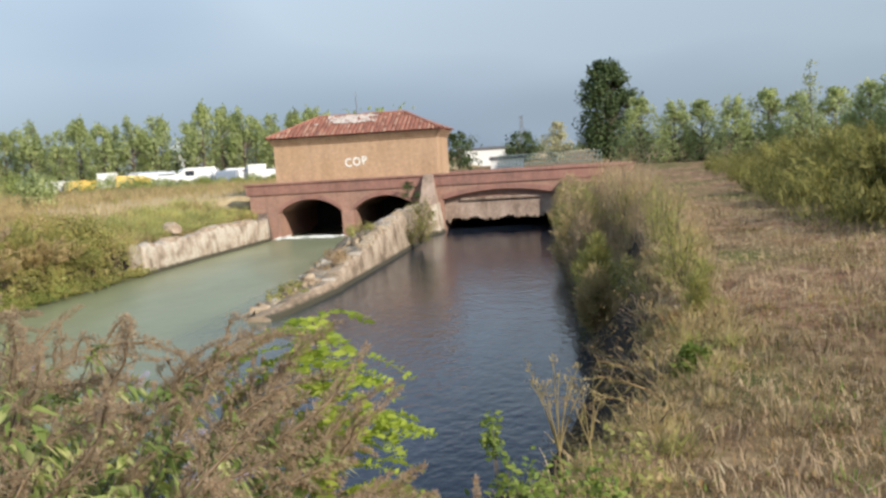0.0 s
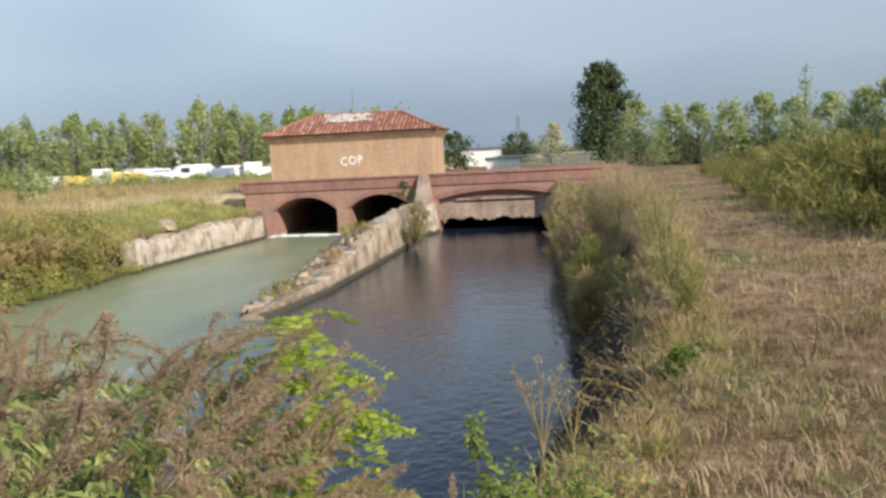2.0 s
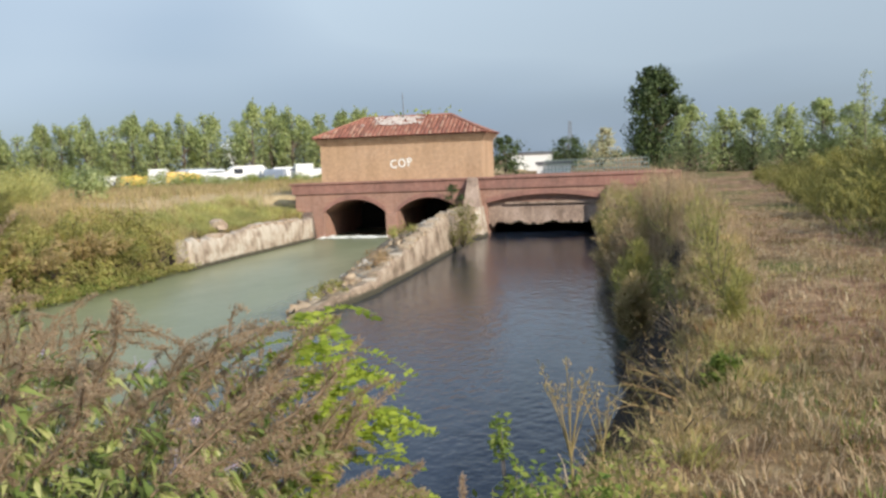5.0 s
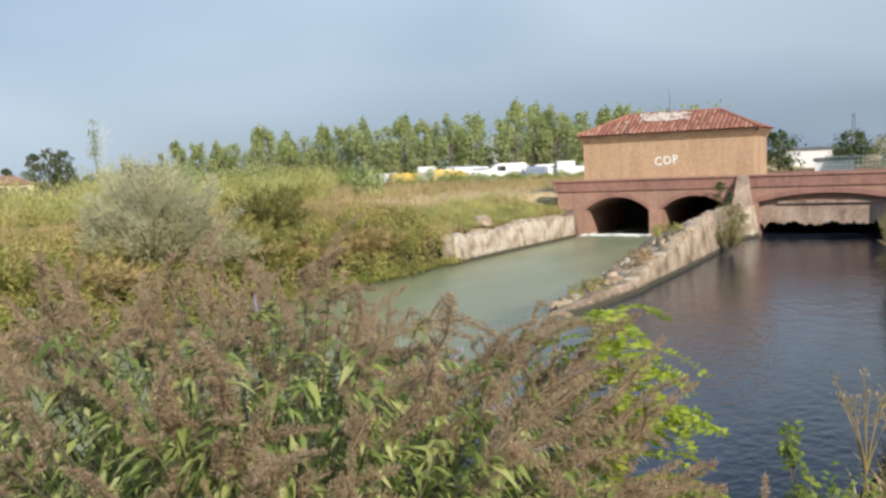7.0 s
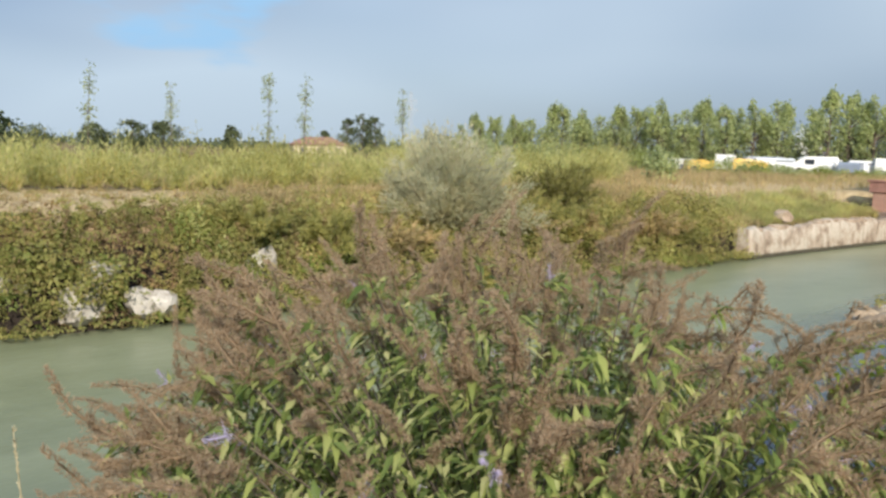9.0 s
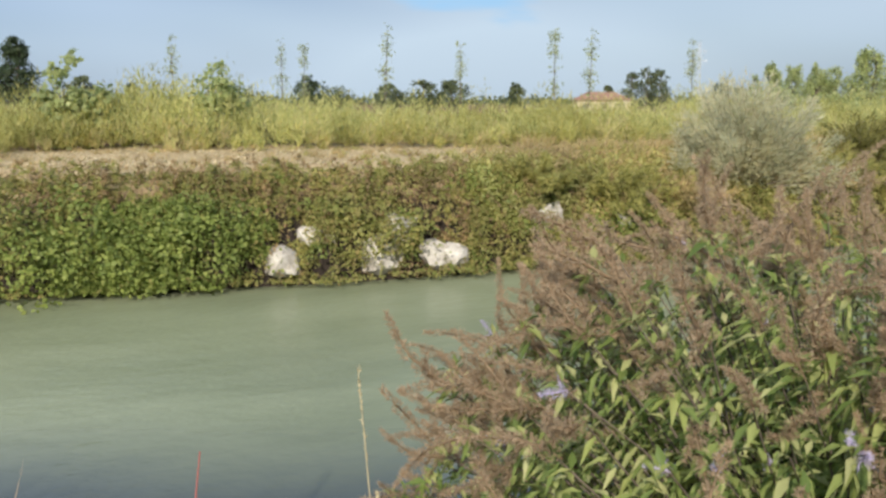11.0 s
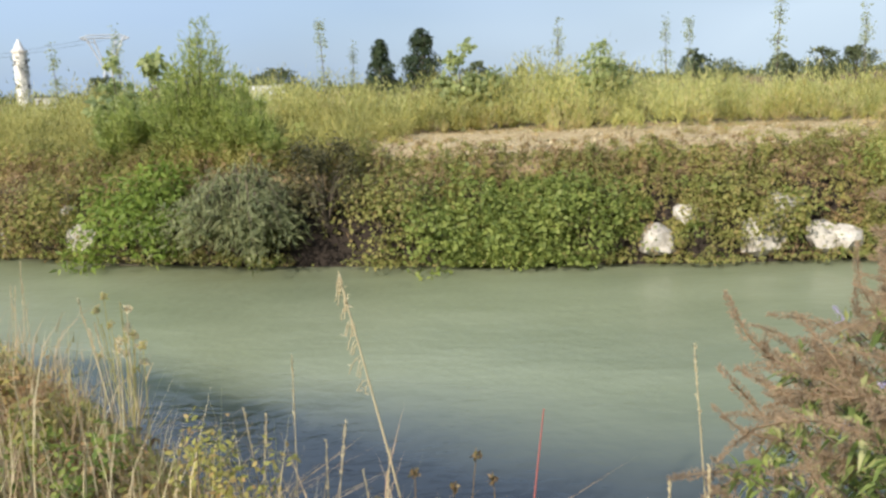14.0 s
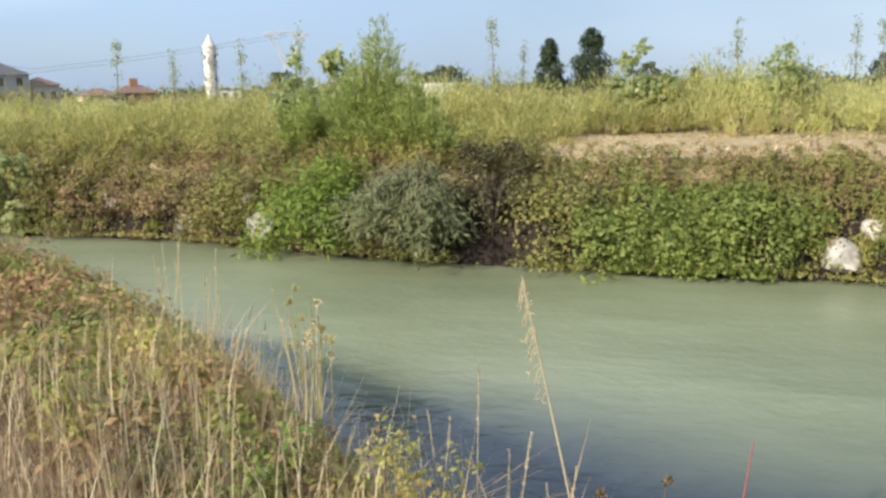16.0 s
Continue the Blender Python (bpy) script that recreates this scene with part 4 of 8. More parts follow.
def build_divider():
    """Wall between the channels: a plastered face to the dark stream, a rubble slope to the milky one."""
    rng = np.random.default_rng(4)
    rows = [(19.2, -8.62, -8.34, -1.76, -8.10), (20.2, -8.95, -8.50, -1.66, -7.97), (23.7, -9.42, -8.50, -1.56, -7.82), (24.0, -9.6, -8.55, -1.42, -7.90), (27.0, -10.0, -8.65, -1.14, -8.00), (29.0, -10.4, -8.70, -0.96, -8.10), (33.0, -11.3, -8.80, -0.52, -8.30), (38.0, -12.4, -8.95, -0.47, -8.60), (40.6, -12.9, -9.05, -0.47, -8.75)]
    A = np.array(rows)
    ys = np.arange(19.2, 40.6, 0.25)
    R = np.stack([np.interp(ys, A[:, 0], A[:, k]) for k in range(1, 5)], 1)
    V, k = [], 11
    for y, (xl, xm, zm, xr) in zip(ys, R):
        j = lambda s: rng.normal() * s
        step = 0.05 * math.floor((y * 2.3) % 2)
        V += [(xl - 0.15, y, -2.6), (xl + j(0.05), y, -1.86), (xl * 0.7 + xm * 0.3, y + j(0.04), -1.9 + (zm + 1.9) * 0.32 + j(0.05)), (xl * 0.4 + xm * 0.6, y + j(0.04), -1.9 + (zm + 1.9) * 0.66 + j(0.06)),
              (xr - 0.55, y, zm - 0.10 + j(0.05) - step), (xr - 0.40, y, zm - 0.02 + j(0.035)), (xr - 0.12, y, zm + j(0.03)), (xr - 0.03 + j(0.004), y, zm - 0.05), (xr + j(0.003), y, (zm - 1.9) / 2), (xr + 0.04 + j(0.005), y, -1.84), (xr + 0.12, y, -2.6)]
    n = len(ys)
    F = [(i * k + q, i * k + q + 1, (i + 1) * k + q + 1, (i + 1) * k + q) for i in range(n - 1) for q in range(k - 1)]
    root = new("dividing_wall")
    tagged(root, "ragged masonry wall dividing the milky and the dark channel", "wall")
    V = np.array(V)
    F = np.array(F)
    col = np.tile(np.arange(k - 1), n - 1)
    soup("rubble_slope", V, F[col < 4], M_RUBBLE, root, "brick rubble slope")
    soup("coping", V, F[(col >= 4) & (col < 6)], M_RUBBLE, root)
    soup("plaster_face", V, F[col >= 6], M_OLD_PLASTER, root, "stained plaster face")
    bm = bmesh.new()
    bm.faces.new([bm.verts.new(v) for v in V[:k]])
    part("nose", bm, M_RUBBLE, root)
    # loose bricks and stones lying on the slope and the slab
    for i in range(110):
        y = rng.uniform(19.6, 38)
        xl, xm, zm, xr = [np.interp(y, A[:, 0], A[:, q]) for q in range(1, 5)]
        s = rng.uniform(0.1, 0.95)
        bm = bmesh.new()
        w, d, h = rng.uniform(0.08, 0.22), rng.uniform(0.05, 0.13), rng.uniform(0.03, 0.09)
        box(bm, -w, w, -d, d, -h, h, 0.02)
        ob = part("rubble_stone", bm, M_RUBBLE if i % 3 else M_WHITE_STONE, root)
        ob.matrix_local = pose(xl + (xm - xl) * s, y, -1.9 + (zm + 1.9) * s + h * 0.5, *rng.uniform(-18, 18, 2), rng.uniform(0, 180))


    # broken blocks left standing along the crest
    y = 23.6
    while y < 38.5:
        xl, xm, zm, xr = [np.interp(y, A[:, 0], A[:, q]) for q in range(1, 5)]
        L, h = rng.uniform(0.18, 0.5), rng.uniform(0.05, 0.17)
        if rng.uniform() < 0.72:
            bm = bmesh.new()
            box(bm, -0.20, 0.17, -L / 2, L / 2, -0.08, h, 0.025)
            ob = part("crest_block", bm, M_RUBBLE if rng.uniform() < 0.6 else M_STONE, root)
            ob.matrix_local = pose(xr - 0.26 + rng.normal() * 0.03, y, zm - 0.02, *rng.uniform(-5, 5, 2), rng.uniform(-12, 12))
        y += L + rng.uniform(0.02, 0.15)


build_divider()

# broken water under the far arch
def foam():
    rng = np.random.default_rng(8)
    pile = Pile()
    for _ in range(130):
        c = np.array([rng.uniform(-16.5, -13.3), 41.0 + rng.normal() * 0.25, WATER + 0.02 + abs(rng.normal()) * 0.025])
        a = np.linspace(0, TAU, 6, endpoint=False)
        r = rng.uniform(0.04, 0.13)
        v = np.stack([c[0] + r * 1.8 * np.cos(a), c[1] + r * np.sin(a), np.full(6, c[2])], 1)
        top = c + [0, 0, r * 0.5]
        pile.add(np.vstack([v, top[None]]), [(q, (q + 1) % 6, 6) for q in range(6)])
    tagged(pile.out("foam", M_FOAM), "white foam where water leaves the arch", "foam", kind="stuff")


M_FOAM = plain("white_foam", (0.78, 0.80, 0.76), 0.7, vary=0.1)
foam()


# ---- trees ----
def make_tree(name, label, h, trunk_h, crown, n_leaf, leaf, mat, seed, group="", bark=None, clumps=26, lean=0.0, girth=1.0, upright=0.0):
    """crown(t, a): radius of the crown at the share t of its height, in the direction a."""
    rng = np.random.default_rng(seed)
    root = new(name)
    tagged(root, label, "tree", group)
    pile = Pile()
    top = h * 0.93
    px, py = rng.normal(size=2) * 0.02 * h
    spine = np.array([(px * (z / h) ** 2 + lean * z, py * (z / h) ** 2, z) for z in np.linspace(0, top, 9)])
    r0 = (0.018 * h + 0.03) * girth
    pile.add(*tube(spine, r0 * np.linspace(1, 0.12, 9), 7))
    C = []
    for _ in range(clumps):
        t = rng.uniform(0.02, 0.97)
        a = rng.uniform(0, TAU)
        z = trunk_h + t * (h - trunk_h)
        r = crown(t, a) * rng.uniform(0.45, 0.95)
        bx = np.interp(z * 0.85, spine[:, 2], spine[:, 0])
        tip = np.array([bx + r * math.cos(a), r * math.sin(a), z])
        base_z = max(trunk_h * 0.7, z - r * 0.9)
        b = np.array([np.interp(base_z, spine[:, 2], spine[:, 0]), np.interp(base_z, spine[:, 2], spine[:, 1]), base_z])
        m = (b + tip) / 2 + rng.normal(size=3) * 0.05 * r + np.array([0, 0, -0.08 * r])
        pile.add(*tube([b, m, tip], [r0 * 0.35, r0 * 0.22, r0 * 0.06], 4))
        C.append((tip, max(0.12 * h * 0.5, crown(t, a) * rng.uniform(0.28, 0.5))))
    pile.out("trunk", bark or M_BARK, root)
    each = max(4, n_leaf // len(C))
    cs, al, fc = [], [], []
    for tip, r in C:
        o = unit(rng.normal(size=(each, 3))) * (rng.uniform(0.15, 1, (each, 1)) ** 0.5) * r * np.array([1 - 0.4 * upright, 1 - 0.4 * upright, 0.8 + 0.8 * upright])
        cs.append(tip + o)
        al.append(o + np.array([0, 0, 0.2 + 1.2 * upright]) * r)
        fc.append(o + np.array([0, 0, 0.45]) * r + 0.4 * r * unit(tip * [1, 1, 0])[None])
    v, f = leaf_quads(np.concatenate(cs), np.concatenate(al), leaf, 0.62, rng, face=np.concatenate(fc), ruffle=0.6)
    soup("crown", v, f, mat, root)
    return root


def dome(rx, low=0.55, power=0.6):
    return lambda t, a: rx * (low + (1 - low) * min(1, t / 0.35)) * max(0.02, 1 - t ** 2.4) ** power * (1 + 0.18 * math.sin(3 * a + t * 7))


def column(rx):
    return lambda t, a: rx * (0.55 + 0.45 * math.sin(math.pi * min(1, t * 1.1 + 0.12)) ** 0.7) * (1 - 0.55 * t ** 3) * (1 + 0.15 * math.sin(2 * a + 9 * t))


def cone(rx):
    return lambda t, a: rx * (1 - t) ** 0.8 * (1 + 0.25 * math.sin(17 * t)) + 0.05


def place_row(protos, spots, group):
    """Copies of the prototypes at (x, y, scale, turn); the prototypes stand at the first spots."""
    rng = random.Random(len(spots))
    for i, (x, y, s) in enumerate(spots):
        p = protos[i % len(protos)]
        m = pose(x, y, float(ground_z(x, y)) - 0.05, 0, 0, rng.uniform(0, 360))
        if i < len(protos):
            p.scale = (s, s, s)
            p.matrix_basis = m @ Matrix.Diagonal((s, s, s, 1))
        else:
            q = copy_thing(p, m)
            q.matrix_basis = m @ Matrix.Diagonal((s, s, s, 1))


def polar(az, d):
    """The place at d metres from the camera's stand, az degrees to the left of straight ahead along the river."""
    a = radians(az)
    return -math.sin(a) * d, math.cos(a) * d


# row of young poplars behind the parked vans
protos = [make_tree("poplar", "young poplar with a light green ruffled crown", 6.4 + 0.3 * k, 0.4, column(1.7 + 0.12 * k), 1750, 0.29, L_ROW, 40 + k, "poplars behind the vans", clumps=50, upright=0.9, lean=0.015 * (k - 1)) for k in range(4)]
rng0 = random.Random(3)
spots = []
ROW = [(16.5, 1.0), (18.0, 0.93), (19.2, 1.02), (20.6, 0.98), (21.9, 1.08), (23.4, 1.16), (24.8, 1.18), (26.0, 1.14), (28.7, 1.16), (30.1, 1.12), (31.7, 1.0), (32.9, 1.05), (34.2, 1.0), (35.5, 1.12), (36.9, 1.0), (38.0, 0.97), (39.2, 0.92), (40.3, 0.98), (41.4, 1.02), (42.3, 0.97), (43.3, 0.85), (44.4, 0.86), (45.6, 0.82), (46.7, 0.72), (47.8, 0.74)]
for az, s in ROW:
    x, y = polar(az + rng0.uniform(-0.2, 0.2), 95 + (az - 16) * 0.35 + rng0.uniform(-2, 2))
    spots.append((x, y, s))
for az in np.arange(17, 47, 1.15):
    x, y = polar(az + rng0.uniform(-0.4, 0.4), 101 + (az - 16) * 0.35 + rng0.uniform(-2, 2))
    spots.append((x, y, 1.02 if az < 37 else 0.85))
place_row(protos, [(x, y, s * 0.98) for x, y, s in spots], "poplars")

# the big dark tree beyond the bridge, and the row to its right
big = make_tree("alder_tree", "tall dense dark green tree beyond the bridge", 9.4, 0.5, dome(2.75, 0.85, 0.5), 11000, 0.30, L_DARK, 61, clumps=130)
big.matrix_basis = pose(-1.3, 86, 0, 0, 0, 30)
protos = [make_tree("roadside_tree", "mid-green bushy tree in a row", 5.6, 0.1, dome(2.05, 0.92, 0.6), 3000, 0.27, L_ROW, 70 + k, "trees along the far road", clumps=80, upright=0.5) for k in range(2)]
spots = [(1.2, 78, 1.12), (3.9, 75, 1.02), (6.0, 75, 0.98), (8.2, 72, 1.0), (10.6, 72, 1.05), (12.4, 70, 0.98), (14.0, 66, 0.95), (15.2, 62, 1.0), (16.4, 60, 1.05), (17.6, 58, 1.08), (19.6, 56, 1.1), (21.5, 54, 1.1)]
place_row(protos, [(x, y, s * 0.86) for x, y, s in spots], "roadside")
for x, y, h, r, sd in ((-17.5, 96, 4.0, 2.2, 81), (-11.6, 102, 3.9, 2.3, 82), (-7.0, 95, 4.4, 1.5, 83)):
    t = make_tree("round_tree", "small round dark tree behind the bridge", h, 0.5, dome(r, 0.8, 0.5), 1500, 0.3, L_DARK if sd != 83 else L_GREY, sd, clumps=34)
    t.matrix_basis = pose(x, y, 0)

# slender poplars on the far field
protos = [make_tree("slender_poplar", "tall thin young poplar with sparse leaves", 5.4, 0.5, column(0.30), 430, 0.14, L_SLIM, 90 + k, "slender poplars on the field", clumps=44, girth=0.3) for k in range(3)]
SLIM = [(70.3, 50, 1.02), (65.6, 50, 0.9), (59.8, 46, 0.95), (57.7, 46, 0.93), (51.5, 60, 1.05), (75.3, 52, 0.88), (76.6, 54, 0.92), (83.0, 50, 0.92), (97.5, 48, 0.98), (95.8, 50, 0.75), (104.0, 44, 0.85), (105.3, 46, 0.8), (109.5, 40, 0.82), (117.0, 40, 0.65), (120.3, 38, 0.7), (113.0, 40, 0.7), (-10.7, 34, 0.8), (-16.6, 18, 0.66)]
place_row(protos, [(*polar(a, d), s) for a, d, s in SLIM], "slim")

# conifers and round trees in the distance
for az, d, h, r, sd in ((94.0, 115, 7.4, 2.6, 101), (91.4, 115, 8.8, 3.7, 102)):
    t = make_tree("conifer", "dark conifer standing far across the field", h, 0.4, cone(r), 5200, 0.34, L_CONIFER, sd, clumps=110)
    t.matrix_basis = pose(*polar(az, d), 0)
t = make_tree("cedar", "spreading dark cedar far across the field", 4.6, 0.8, dome(2.6, 0.9, 0.9), 1500, 0.34, L_CONIFER, 103, clumps=36)
t.matrix_basis = pose(*polar(75.0, 112), 0)
FAR_TREES = [(53.2, 200, 8.6, 2.6), (54.0, 200, 9.4, 2.6), (54.9, 200, 8.0, 2.4), (56.4, 210, 5.4, 1.5), (49.7, 160, 4.6, 3.0), (48.6, 150, 3.9, 2.0), (100.2, 130, 4.6, 3.4), (101.4, 130, 4.0, 2.4), (88.0, 120, 4.4, 2.2), (85.3, 140, 4.0, 1.2), (67.8, 150, 5.0, 3.2), (70.0, 150, 4.2, 2.6), (66.0, 150, 5.0, 2.8), (62.0, 160, 4.8, 1.6), (110.4, 150, 4.8, 3.2), (79.5, 170, 4.0, 6.0), (73.5, 170, 3.9, 5.0)]
for i, (az, d, h, r) in enumerate(FAR_TREES):
    t = make_tree("distant_tree", "dark rounded tree on the horizon", h, 0.6, dome(r, 0.85, 0.5), 1300, 0.46, L_MID, 120 + i, "trees on the horizon", clumps=40)
    t.matrix_basis = pose(*polar(az, d), 0)


# woods along the horizon
def far_woods():
    rng = np.random.default_rng(9)
    pile = Pile()
    for az in np.arange(-30, 135, 0.5):
        d = 420 + rng.uniform(-60, 120)
        h = rng.uniform(2.0, 5.0)
        x, y = polar(az, d)
        n = 44
        c = rng.normal(size=(n, 3)) * [2.6, 2.6, h * 0.25] + [x, y, h * 0.45]
        pile.add(*leaf_quads(c, [0, 0, 1], 1.7, 0.8, rng))
    tagged(pile.out("far_woods", L_MID), "low dark belt of distant woods", "woods", kind="stuff")


far_woods()


# ---- low plants on the banks ----
def scatter(rng, n, x0, x1, y0, y1, rule=None):
    x, y = rng.uniform(x0, x1, n), rng.uniform(y0, y1, n)
    if rule is not None:
        k = rule(x, y)
        x, y = x[k], y[k]
    return np.stack([x, y, ground_z(x, y) - 0.02], 1)


def tufts(name, mat, label, seed, n, per, area, height, width, rule=None, radius=0.07):
    """Separate tussocks: blades that spread from many small centres."""
    rng = np.random.default_rng(seed)
    c = scatter(rng, n, *area, rule)
    k = len(c)
    size = rng.uniform(0.5, 1.35, k) ** 1.5
    i = np.repeat(np.arange(k), per)
    off = rng.normal(size=(len(i), 2)) * radius * size[i][:, None]
    b = c[i].copy()
    b[:, :2] += off
    h = height * size[i] * rng.uniform(0.5, 1.2, len(i))
    fan = off / (radius * 1.4)
    fan /= np.maximum(1.0, np.hypot(fan[:, :1], fan[:, 1:]) / 0.9)
    out = np.concatenate([fan, np.zeros((len(i), 1))], 1) * h[:, None]
    side = unit(np.cross(out + 1e-4, [0, 0, 1.0])) * width
    up = np.array([0, 0, 1.0])
    m = b + up * h[:, None] * 0.6 + out * 0.35
    t = b + up * h[:, None] * 0.85 + out * 0.95
    v = np.stack([b - side, b + side, m + side * 0.8, m - side * 0.8, t], 1).reshape(-1, 3)
    q = np.arange(len(b)) * 5
    f = np.concatenate([np.stack([q, q + 1, q + 2], 1), np.stack([q, q + 2, q + 3], 1), np.stack([q + 3, q + 2, q + 4], 1)])
    pile = Pile()
    pile.add(v, f)
    return stuff(pile, name, mat, label)


def thicket(name, mat, label, seed, n, per, area, height, leaf, width, rule=None, radius=0.3, ruffle=0.8):
    """Soft upright weeds: every plant is a loose plume of small leaves, wider below than above."""
    rng = np.random.default_rng(seed)
    c = scatter(rng, n, *area, rule)
    k = len(c)
    h = height * np.clip(0.8 + 0.32 * hum(c[:, 0], c[:, 1], 0.32) + 0.26 * hum(c[:, 0] + 9, c[:, 1], 1.1) + 0.22 * rng.normal(size=k), 0.3, 1.75)
    i = np.repeat(np.arange(k), per)
    u = rng.uniform(0, 1, len(i)) ** 0.7
    r = radius * (1.1 - 0.8 * u) * np.sqrt(h[i])
    o = rng.normal(size=(len(i), 2)) * r[:, None]
    lean = rng.normal(size=(k, 2)) * 0.16
    pos = c[i] + np.concatenate([o + lean[i] * (u * h[i])[:, None], (u * h[i])[:, None]], 1)
    up = np.concatenate([o * 1.2 / radius, np.ones((len(i), 1))], 1)
    face = np.concatenate([o / radius, 0.5 * np.ones((len(i), 1))], 1)
    pile = Pile()
    pile.add(*leaf_quads(pos, up, leaf, width, rng, face=face, ruffle=ruffle))
    return stuff(pile, name, mat, label, "weeds")


def plumes(name, mat, label, seed, n, per, area, height, leaf, width, rule=None, spread=0.30, profile=None):
    """Soft broom-like weeds: each plant is a fountain of fine upright slivers."""
    rng = np.random.default_rng(seed)
    c = scatter(rng, n, *area, rule)
    k = len(c)
    h = height * np.clip(0.78 + 0.34 * hum(c[:, 0], c[:, 1], 0.32) + 0.28 * hum(c[:, 0] + 9, c[:, 1], 0.9) + 0.2 * rng.normal(size=k), 0.3, 1.7)
    if profile is not None:
        h = h * profile(c[:, 0], c[:, 1])
    leaf = np.minimum(leaf, 0.8 * np.repeat(h, per))
    i = np.repeat(np.arange(k), per)
    out = rng.normal(size=(len(i), 2)) * spread + rng.normal(size=(k, 2))[i] * 0.10
    d = np.concatenate([out, np.ones((len(i), 1))], 1)
    u = rng.uniform(0.05, 1, len(i)) ** 0.75
    ln = leaf * rng.uniform(0.6, 1.4, len(i))
    p = c[i] + d * (u * (h[i] - ln) / (1 + 0.9 * np.hypot(out[:, 0], out[:, 1])))[:, None]
    p[:, :2] += rng.normal(size=(len(i), 2)) * 0.05
    a = unit(d + rng.normal(size=d.shape) * 0.35)
    side = unit(np.cross(a, rng.normal(size=d.shape))) * (width * rng.uniform(0.5, 1.2, (len(i), 1)))
    v = np.stack([p - side, p + side, p + a * ln[:, None]], 1).reshape(-1, 3)
    pile = Pile()
    pile.add(v, np.arange(len(v)).reshape(-1, 3))
    return stuff(pile, name, mat, label, "weeds")


def patchy(x, y, s, level, seed=0.0):
    return hum(x + seed * 7.3, y - seed * 3.1, s) + 0.6 * hum(x - seed, y + seed * 5, s * 2.7) > level


def stuff(pile, name, mat, label, category="grass"):
    return tagged(pile.out(name, mat), label, category, kind="stuff")


def brambles():
    """Creepers hanging over the steep far bank down to the water."""
    rng = np.random.default_rng(21)
    pile = Pile()
    n = 15000
    y = rng.uniform(-24, 27.5, n)
    d = rng.uniform(-0.45, 2.3, n)
    stone = bare(y, d) * 0.5
    keep = (rng.uniform(0, 1, n) > stone) & ~hollow(y, d)
    y, d = y[keep], d[keep]
    x = bank_far(y) - d
    lump = 0.42 + 0.62 * hum(y, d * 2, 0.8) + 0.25 * hum(y, d * 3, 2.2)
    z = np.maximum(ground_z(x, y), WATER + 0.12)
    out = 0.35 * np.clip(lump, 0, 1) * rng.uniform(0.2, 1.0, len(y))
    c = np.stack([x + out * 0.9, y, z + out * 0.75 * np.clip(1.7 - d, 0.08, 1)], 1)
    pile.add(*leaf_quads(c, [0.5, 0, -0.6], 0.065, 0.7, rng, 0.2, face=np.stack([np.full(len(y), 0.75) + 0.5 * lump, -0.9 * np.cos(y * 1.04) * 0.5, 0.55 + 0 * y], 1), ruffle=0.28))
    stuff(pile, "brambles", L_BRAMBLE, "green and rusty brambles trailing over the far bank", "creeper")


def mounds(name, mat, label, seed, c, r, per, leaf, width, droop=0.3, category="creeper", shell=0.55):
    """Heaped growth: leaves laid over rounded lumps that stand close together; c: centres, r: half sizes."""
    rng = np.random.default_rng(seed)
    i = np.repeat(np.arange(len(c)), per)
    o = unit(rng.normal(size=(len(i), 3)))
    o[:, 2] = np.abs(o[:, 2]) * 0.9 - 0.25
    bulge = 1 + 0.22 * np.sin(o[:, 0] * 7 + i) * np.sin(o[:, 1] * 6 + i * 2.3)
    p = c[i] + o * r[i] * (rng.uniform(shell, 1.0, (len(i), 1)) ** 0.6) * bulge[:, None]
    dry = p[:, 2] > WATER + 0.09 + 0.10 * np.abs(hum(p[:, 1], 0 * p[:, 1], 1.9))
    p, o = p[dry], o[dry]
    pile = Pile()
    pile.add(*leaf_quads(p, o * [1, 1, 0.3] + [0, 0, -droop], leaf, width, rng, 0.2, face=o + [0, 0, 0.3], ruffle=0.55))
    return stuff(pile, name, mat, label, category)


STONES = [(3.85, 0.20, 0.36), (4.45, 0.50, 0.24), (4.9, 0.62, 0.14), (5.85, 0.22, 0.46), (6.25, 0.50, 0.34), (6.95, 0.20, 0.34), (7.3, 0.10, 0.30), (9.7, 0.55, 0.40), (11.5, 0.5, 0.22), (-8.1, 0.25, 0.40), (-8.6, 0.60, 0.30), (-10.4, 0.3, 0.36), (-12.6, 0.5, 0.34)]


def bare(y, d):
    k = np.zeros_like(y)
    for sy, sd, r in STONES:
        k = np.maximum(k, np.exp(-(((y - sy) / (r * 0.9)) ** 2 + ((d - sd) / (r * 1.1)) ** 2) * 1.2))
    return np.clip(k * 1.15, 0, 0.9)


def hollow(y, d):
    """The shaded recess beside the willow, where no growth hangs."""
    return ((y + 2.55) / 0.95) ** 2 + ((d - 0.35) / 0.8) ** 2 < 1


brambles()


